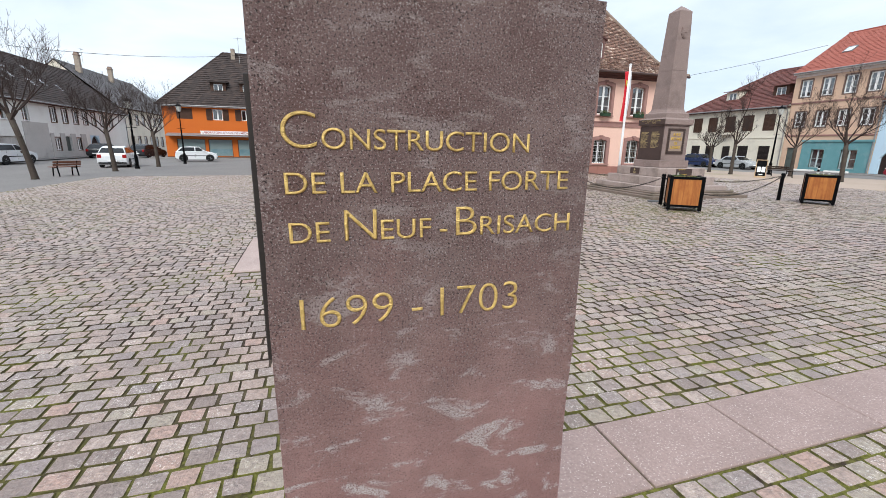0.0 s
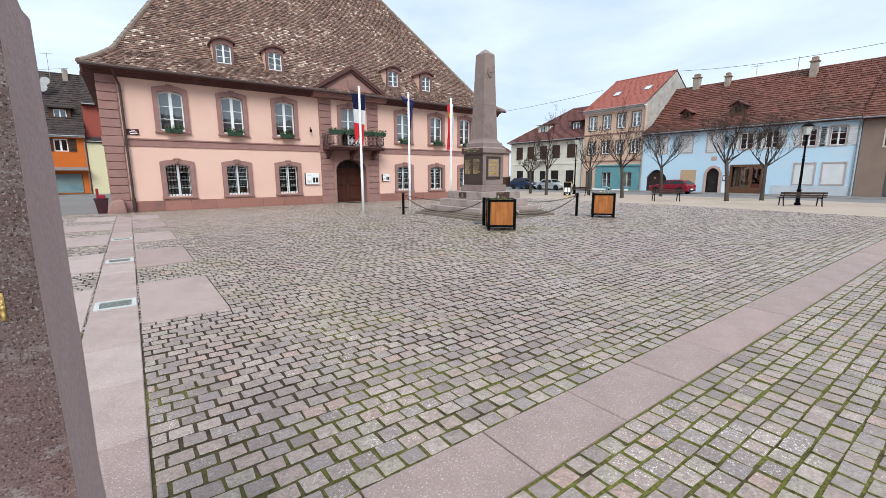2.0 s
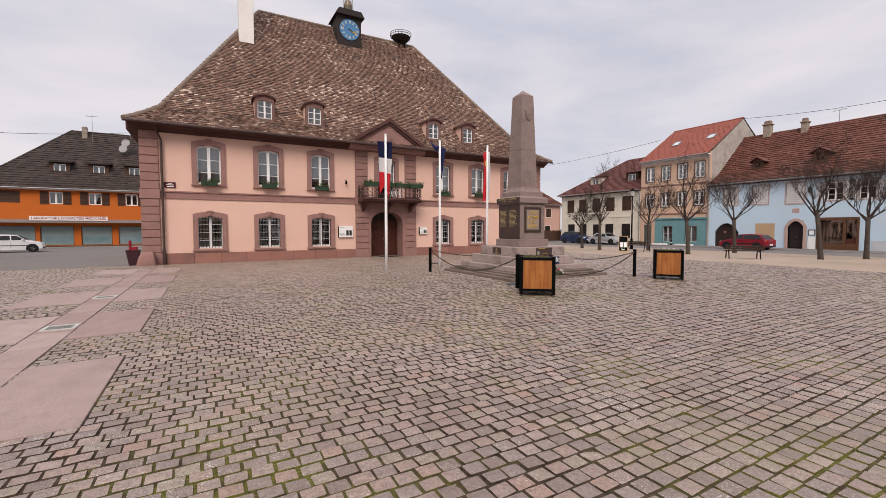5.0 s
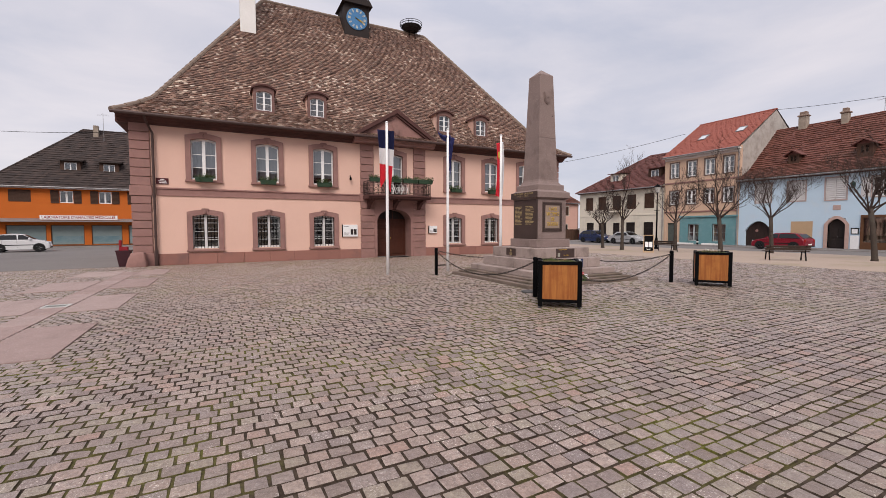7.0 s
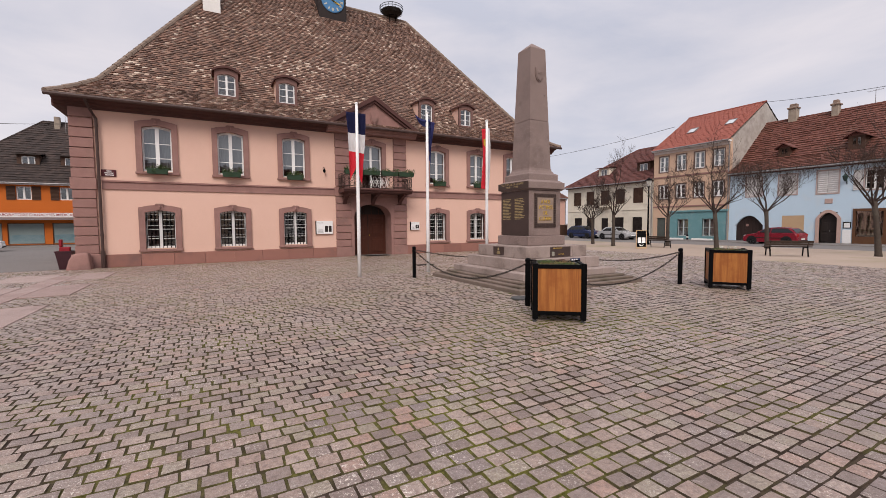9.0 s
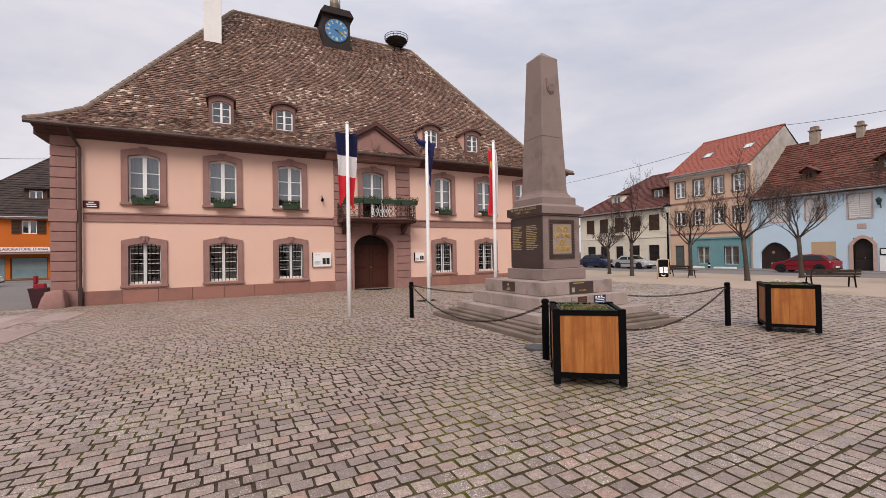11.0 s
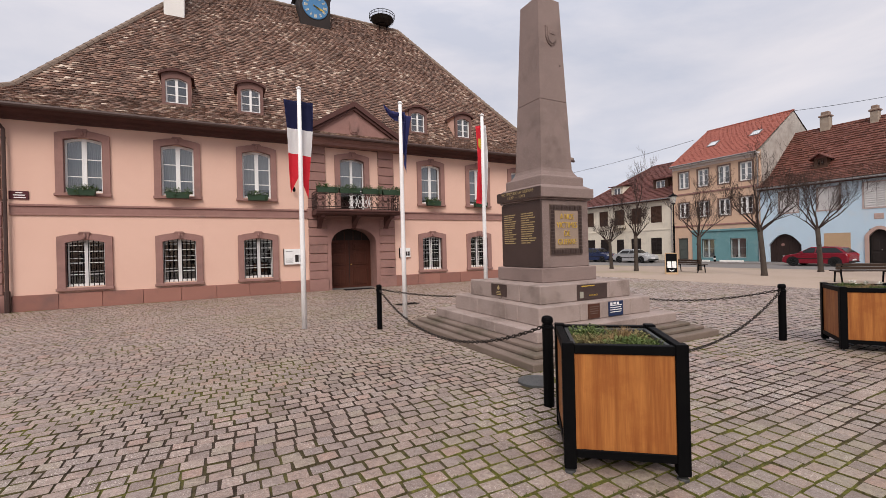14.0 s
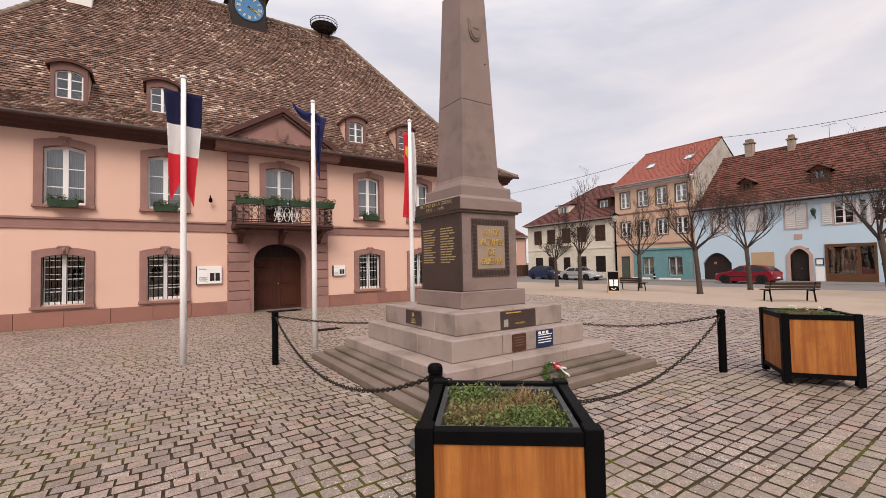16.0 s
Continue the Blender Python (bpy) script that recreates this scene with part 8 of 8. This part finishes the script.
# folding menu board
ab = thing("menu_board", at(27.9, 22.2, -52), "wood-framed folding chalkboard with two white sheets", "sign")
for s in (0, 1):
    bm = bmesh.new()
    ring(bm, [(-0.3, 0), (0.3, 0), (0.3, 1.15), (-0.3, 1.15)], [(-0.26, 0.1), (0.26, 0.1), (0.26, 1.11), (-0.26, 1.11)], -0.02, 0.02)
    f = part("frame", bm, BOARD, ab)
    f.matrix_basis = pose(0, -0.25 + 0.5 * s, 0, -12 + 24 * s, 0, 0)
    part("chalk_panel", bx(-0.26, 0.26, -0.008, 0.008, 0.1, 1.11), BLACK, f)
    if s == 0:
        bm = bmesh.new()
        box(bm, -0.2, -0.01, -0.013, -0.007, 0.35, 0.7)
        box(bm, 0.03, 0.22, -0.013, -0.007, 0.35, 0.7)
        prism(bm, [(-0.12, 0.22), (0.0, 0.15), (0.12, 0.22), (0.12, 0.26), (0.0, 0.19), (-0.12, 0.26)], -0.013, -0.007)
        part("paper_sheet", bm, WHITE, f)


# ---- cars ----
def paint(name, c):
    return mat(name, c, tuple(v * 0.9 for v in c), 2, 40, 0.25, 0.0, spec=0.35)


def car(x, y, rz, label, body, length=4.05, height=1.45, style="hatch", group="parked cars"):
    """A parked car, nose along its +x."""
    t = thing("parked_car", at(x, y, rz), label, "car", group)
    L, Wd, Hh = length, 1.72, height
    if style == "hatch":
        belt, roof_l = 0.62 * Hh, [(-0.475, 0.655), (-0.36, 0.93), (-0.17, 1.0), (0.06, 0.965), (0.255, 0.655)]
        hood = [(0.25, 0.655), (0.40, 0.58), (0.475, 0.50), (0.5, 0.36)]
        tail = [(-0.5, 0.36), (-0.495, 0.55), (-0.475, 0.655)]
    else:
        belt, roof_l = 0.63 * Hh, [(-0.36, 0.68), (-0.24, 0.97), (-0.1, 1.0), (0.05, 0.97), (0.2, 0.67)]
        hood = [(0.22, 0.66), (0.40, 0.59), (0.48, 0.5), (0.5, 0.36)]
        tail = [(-0.5, 0.36), (-0.495, 0.6), (-0.4, 0.67)]
    low = [(0.495, 0.2), (0.42, 0.14), (-0.42, 0.14), (-0.495, 0.22)]
    # lower body: side outline lofted across the width
    side = [(a * L, b * Hh) for a, b in tail + hood + low]
    bm = bmesh.new()
    secs = []
    for f, ins, zz in ((-1.0, 0.955, 0.0), (-0.93, 1.0, 0.0), (0.93, 1.0, 0.0), (1.0, 0.955, 0.0)):
        secs.append([bm.verts.new((p[0] * ins, f * Wd / 2, Hh * 0.4 + (p[1] - Hh * 0.4) * (0.94 if abs(f) == 1 else 1.0))) for p in side])
    for a, c in zip(secs, secs[1:]):
        for k in range(len(side)):
            j = (k + 1) % len(side)
            bm.faces.new((a[k], a[j], c[j], c[k]))
    bm.faces.new(secs[0][::-1])
    bm.faces.new(secs[-1])
    bmesh.ops.recalc_face_normals(bm, faces=bm.faces[:])
    shell = part("body", bm, body, t, smooth=False)
    # cabin
    bm = bmesh.new()
    rail = [(a * L, b * Hh) for a, b in roof_l]
    secs = []
    for f in (-1, 1):
        secs.append([bm.verts.new((p[0], f * (Wd / 2 - 0.05 - (0.17 if p[1] > 0.9 * Hh else 0.02)), p[1])) for p in rail])
    a, c = secs
    for k in range(len(rail) - 1):
        bm.faces.new((a[k], a[k + 1], c[k + 1], c[k]))
    bm.faces.new(a[::-1])
    bm.faces.new(c)
    bmesh.ops.recalc_face_normals(bm, faces=bm.faces[:])
    cabin = part("cabin", bm, body, t)
    for f in (-1, 1):
        bm = bmesh.new()
        yl, yh = f * (Wd / 2 - 0.062), f * (Wd / 2 - 0.215)
        for x0, x1, x2, x3 in ((rail[0][0] + 0.18, -0.03 * L, -0.04 * L, rail[1][0] + 0.18), (-0.012 * L, rail[4][0] - 0.12, rail[3][0] + 0.02, -0.018 * L)):
            q = [(x0, yl, 0.69 * Hh), (x1, yl, 0.69 * Hh), (x2, yh, 0.93 * Hh), (x3, yh, 0.93 * Hh)]
            bm.faces.new([bm.verts.new((p[0], p[1] + f * 0.012, p[2])) for p in q])
        part("side_window", bm, CAR_GLASS, cabin)
    for (p, q), nm in (((rail[4], rail[3]), "windscreen"), ((rail[0], rail[1]), "rear_window")):
        bm = bmesh.new()
        p, q = Vector(p), Vector(q)
        a0, a1 = p.lerp(q, 0.12), p.lerp(q, 0.9)
        out = 0.012 if nm == "windscreen" else -0.012
        w0, w1 = Wd / 2 - 0.14, Wd / 2 - 0.27
        bm.faces.new([bm.verts.new(v) for v in ((a0.x + out, -w0, a0.y + 0.008), (a0.x + out, w0, a0.y + 0.008), (a1.x + out, w1, a1.y + 0.012), (a1.x + out, -w1, a1.y + 0.012))])
        part(nm, bm, CAR_GLASS, cabin)
    for ax in (-0.31 * L, 0.32 * L):
        for f in (-1, 1):
            bm = bmesh.new()
            lathe(bm, [(0.18, -0.1), (0.3, -0.1), (0.315, -0.06), (0.315, 0.06), (0.3, 0.1), (0.18, 0.1)], 20)
            w = part("wheel", bm, TYRE, t)
            w.matrix_basis = pose(ax, f * (Wd / 2 - 0.09), 0.315, 90, 0, 0)
            bm = bmesh.new()
            lathe(bm, [(0.2, -0.09), (0.2, 0.085), (0.17, 0.07), (0.06, 0.075), (0.02, 0.085)], 18)
            for k in range(5):
                bmesh.ops.create_cube(bm, size=1, matrix=pose(0, 0, 0.0, 0, 0, 72 * k) @ Matrix.LocRotScale((0.11, 0, 0), None, (0.15, 0.045, 0.2)))
            part("rim", bm, RIM, w)
            bm = bmesh.new()
            arcp = [(ax + 0.37 * math.cos(a), 0.315 + 0.37 * math.sin(a)) for a in np.linspace(-0.35, math.pi + 0.35, 15)]
            prism(bm, arcp, f * (Wd / 2 - 0.03), f * (Wd / 2 + 0.004))
            part("wheel_arch", bm, TYRE, shell)
    for f in (-1, 1):
        part("headlight", bx(0.44 * L, 0.487 * L, f * 0.62 - 0.17, f * 0.62 + 0.17, 0.46 * Hh, 0.535 * Hh, bevel=0.02), LAMPW, shell)
        part("tail_light", bx(-0.502 * L, -0.46 * L, f * 0.7 - 0.12, f * 0.7 + 0.12, 0.46 * Hh, 0.62 * Hh, bevel=0.02), LAMPR, shell)
        part("door_mirror", bx(0.15 * L, 0.19 * L, f * (Wd / 2 + 0.09) - 0.07, f * (Wd / 2 + 0.09) + 0.07, 0.67 * Hh, 0.755 * Hh, bevel=0.02), body, shell)
        bm = bmesh.new()
        for d in (-0.03, -0.27):
            box(bm, d * L, d * L + 0.012, f * Wd / 2 - 0.004 * f, f * Wd / 2 + 0.003 * f, 0.24 * Hh, 0.64 * Hh)
        box(bm, -0.36 * L, 0.28 * L, f * Wd / 2 - 0.004 * f, f * Wd / 2 + 0.012 * f, 0.37 * Hh, 0.41 * Hh)
        part("side_trim", bm, TYRE, shell)
    for sx_ in (-1, 1):
        part("number_plate", bx(min(sx_ * 0.488 * L, sx_ * 0.506 * L), max(sx_ * 0.488 * L, sx_ * 0.506 * L), -0.26, 0.26, 0.3 * Hh, 0.375 * Hh), WHITE, shell)
        part("bumper_trim", bx(min(sx_ * 0.47 * L, sx_ * 0.508 * L), max(sx_ * 0.47 * L, sx_ * 0.508 * L), -0.78, 0.78, 0.2 * Hh, 0.27 * Hh, bevel=0.02), TYRE, shell)
    bm = bmesh.new()
    box(bm, -0.15 * L, -0.02 * L, -0.6, 0.6, 0.4 * Hh, 0.8 * Hh, bevel=0.05)
    part("seats", bm, SHUT_DARK, cabin)


car(43.3, 21.65, 90, "dark red compact hatchback parked by the kerb", paint("dark_red_car_paint", (0.22, 0.012, 0.025)), 3.68, 1.36)
car(43.3, 36.3, -90, "silver-grey saloon car parked by the kerb", paint("silver_car_paint", (0.38, 0.39, 0.40)), 4.0, 1.36, "sedan")
car(43.4, 41.0, -90, "dark blue hatchback parked by the kerb", paint("navy_car_paint", (0.018, 0.03, 0.085)), 3.9, 1.5)
car(-13.4, 38.0, 99, "white hatchback parked on the road", paint("white_car_paint", (0.72, 0.73, 0.74)), 4.05, 1.45)
car(-10.75, 48.4, 10, "white hatchback parked before the orange building", paint("white_car_paint", (0.72, 0.73, 0.74)), 3.5, 1.42)
car(-21.7, 41.2, 84, "white estate car parked before the terrace", paint("white_car_paint", (0.72, 0.73, 0.74)), 4.0, 1.5)
car(-18.0, 58.6, 75, "dark grey hatchback parked in the side street", paint("dark_car_paint", (0.03, 0.032, 0.036)), 4.1, 1.45)
car(-20.2, 64.0, 88, "dark grey car parked along the side street", paint("dark_car_paint", (0.03, 0.032, 0.036)), 4.1, 1.45)
car(-21.4, 56.5, 88, "black car parked along the terrace", paint("dark_car_paint", (0.03, 0.032, 0.036)), 4.1, 1.5)


# ---- overhead cables ----
def cable(p, q, sag, r=0.018):
    t = thing("overhead_cable", Matrix.Translation(p), "thin dark overhead cable between roofs", "cable", "overhead cables")
    d = Vector(q) - Vector(p)
    part("wire", tube(bmesh.new(), [d * f + Vector((0, 0, -4 * sag * f * (1 - f))) for f in np.linspace(0, 1, 15)], r, 4), BLACK, t)


cable((47.35, 32.6, 11.5), (47.0, 66.0, 11.7), 0.6)
cable((RX + 6.4, 15.8, 12.6), (RX + 5.5, 27.2, 13.4), 0.2)
cable((RX + 6.4, 15.8, 12.6), (RX + 6.4, -4.0, 13.4), 0.3)
cable((-24.4, 49.6, 9.3), (-3.1, 62.0, 12.7), 0.75)


# ---- setts of the square, last ----
SW, SD = 0.158, 0.135     # pitch along and across the rows
GAP_X, GAP_Y = 0.012, 0.0085     # joints between stones and between rows
ROUND = [(0.94, 3.53, 0.14), (9.75, 11.72, 0.22)]


def free_spans(y0, y1):
    """Stretches of a row from y0 to y1 that no flagstone or monument covers."""
    cuts = [(x0, x1) for x0, x1, a, b in SLABS if min(y1, b) - max(y0, a) > 0.3 * (y1 - y0)]
    if abs((y0 + y1) / 2 - MY) < 1.95:
        cuts.append((MX - 1.96, MX + 1.96))
    if abs((y0 + y1) / 2 - 19.0) < 0.18:
        cuts.append((10.96, 11.62))
    spans, x = [], -9.55
    for a, b in sorted(cuts):
        if a > x:
            spans.append((x, a))
        x = max(x, b)
    if x < 24.0:
        spans.append((x, 24.0))
    return spans


def sett_shape(rnd, hx, hy, worn=False):
    """Points and faces of a sett: skirt below, top above; worn ones have rounded corners."""
    j = [(rnd.uniform(-0.005, 0.005), rnd.uniform(-0.004, 0.004)) for _ in range(4)]
    q = [(sx * hx + a[0], sy * hy + a[1]) for (sx, sy), a in zip(((-1, -1), (1, -1), (1, 1), (-1, 1)), j)]
    if worn:
        c, o = rnd.uniform(0.002, 0.009), []
        for k in range(4):
            p, back, fore = q[k], q[k - 1], q[(k + 1) % 4]
            for e in (back, fore):
                d = math.hypot(e[0] - p[0], e[1] - p[1])
                o.append((p[0] + (e[0] - p[0]) * c / d, p[1] + (e[1] - p[1]) * c / d))
        q = o
    n = len(q)
    b = 0.0045
    lo = [(x, y, -0.02) for x, y in q]
    mid = [(x * 0.99, y * 0.99, 0.008) for x, y in q]
    hi = [(x * (1 - b / hx), y * (1 - b / hy), 0.012 + rnd.uniform(-0.002, 0.002)) for x, y in q]
    faces = [(k, (k + 1) % n, n + (k + 1) % n, n + k) for k in range(n)]
    faces += [(n + k, n + (k + 1) % n, 2 * n + (k + 1) % n, 2 * n + k) for k in range(n)]
    crown = [(rnd.uniform(-0.3, 0.3) * hx, rnd.uniform(-0.3, 0.3) * hy, 0.016 + rnd.uniform(-0.002, 0.003))]
    faces += [(2 * n + k, 2 * n + (k + 1) % n, 3 * n) for k in range(n)]
    return lo + mid + hi + crown, faces


setts = thing("sett_paving", pose(0, 0, 0), "worn grey-pink granite setts laid in staggered rows with mossy joints", "paving", kind="structure")
rnd = random.Random(77)
SHAPES = []
# sett sides and bevels reuse the joint colour, painting in their edge shading
SETT_EDGE_SHADE = GROUT
PIECE = sett_material("granite_sett_piece", True)
for k in range(24):
    me = bpy.data.meshes.new("sett")
    pts, faces = sett_shape(rnd, (SW - GAP_X) / 2, (SD - GAP_Y) / 2, True)
    me.from_pydata(pts, [], faces)
    me.materials.append(PIECE)
    me.materials.append(SETT_EDGE_SHADE)
    for i in range(16):
        me.polygons[i].material_index = 1
    SHAPES.append(me)
vs, fs, slot = [], [], []
picked = 0
ROWS = []
y = 3.335
while y < 25.55:
    d = SD * rnd.uniform(0.97, 1.03)
    ROWS.append((y, y + d))
    y += d
for k in range(4):
    ROWS.append((2.83 + 0.125 * k, 2.955 + 0.125 * k))
y = 2.825
while y > -5.5:
    d = SD * rnd.uniform(0.97, 1.03)
    ROWS.append((y - d, y))
    y -= d
for row, (y0, y1) in enumerate(ROWS):
    for xa, xb in free_spans(y0, y1):
        xs, x = [xa], xa + SW * ((row % 2) * 0.5 + 0.5) + rnd.uniform(-0.02, 0.02)
        while x < xb - 0.05:
            if x - xs[-1] > 0.04:
                xs.append(x)
            x += SW * rnd.uniform(0.94, 1.06)
        xs.append(xb)
        for x0, x1 in zip(xs, xs[1:]):
            cx, cy = (x0 + x1) / 2, (y0 + y1) / 2 + rnd.uniform(-0.003, 0.003)
            if any((cx - a) ** 2 + (cy - b) ** 2 < r * r for a, b, r in ROUND):
                continue
            zc = gz(cx, cy) + rnd.uniform(-0.004, 0.004) - 0.005
            if picked < 300 and 2.6 < cx < 5.0 and 3.45 < cy < 5.9 and abs(x1 - x0 - SW) < 0.012:
                ob = new("sett", SHAPES[picked % 24])
                ob.parent = setts
                ob.matrix_basis = pose(cx, cy, zc, rnd.uniform(-2, 2), rnd.uniform(-2, 2), rnd.uniform(-1.5, 1.5))
                picked += 1
                continue
            base = len(vs)
            ta, tb = rnd.uniform(-0.03, 0.03), rnd.uniform(-0.03, 0.03)
            pts, faces = sett_shape(rnd, (x1 - x0 - GAP_X * rnd.uniform(0.6, 1.4)) / 2, (y1 - y0 - GAP_Y * rnd.uniform(0.7, 1.5)) / 2, -3 < cx < 14 and 1 < cy < 14)
            for px, py, pz in pts:
                vs.append((cx + px, cy + py, zc + pz + ta * px + tb * py))
            fs += [tuple(base + i for i in f) for f in faces]
            # slot 1: sides and bevel with shading in the colour; slot 0: top
            slot += [1] * (len(faces) // 3 * 2) + [0] * (len(faces) // 3)
rest = data_part("setts", vs, fs, COBBLE, setts)
rest.data.materials.append(SETT_EDGE_SHADE)
rest.data.polygons.foreach_set("material_index", slot)
rest["kind"] = "stuff"

# tufts of moss and grass in the joints round the planter
rnd = random.Random(31)
bm = bmesh.new()
for cx, cy, spread, n in ((8.75, 9.72, 0.16, 26), (9.35, 9.40, 0.14, 18), (8.35, 10.05, 0.25, 24), (9.0, 9.45, 0.3, 30), (9.75, 9.75, 0.2, 14), (8.2, 10.7, 0.35, 20), (10.75, 8.95, 0.14, 22), (7.6, 9.6, 0.4, 14)):
    for _ in range(n):
        tx, ty = cx + rnd.gauss(0, spread), cy + rnd.gauss(0, spread)
        row = next(((a, b) for a, b in ROWS if a <= ty < b), None)
        ty = row[0] if row else ty
        for q in range(9):
            p = Vector((tx + rnd.gauss(0, 0.016), ty + rnd.gauss(0, 0.006), gz(tx, ty) + 0.004))
            e = p + Vector((rnd.gauss(0, 0.012), rnd.gauss(0, 0.012), rnd.uniform(0.012, 0.03)))
            w = Vector((rnd.uniform(-1, 1), rnd.uniform(-1, 1), 0)).normalized() * 0.0035
            bm.faces.new([bm.verts.new(v) for v in (p - w, p + w, e)])
tuft = tagged(part("moss_tufts", bm, mat("moss_green_blade", (0.085, 0.105, 0.022), (0.05, 0.06, 0.014), 20, 60, 0.8, 0.05, island=((0.0, (0.05, 0.065, 0.014)), (1.0, (0.14, 0.15, 0.04))))), "olive green moss and grass tufts in the sett joints", "moss", kind="stuff")
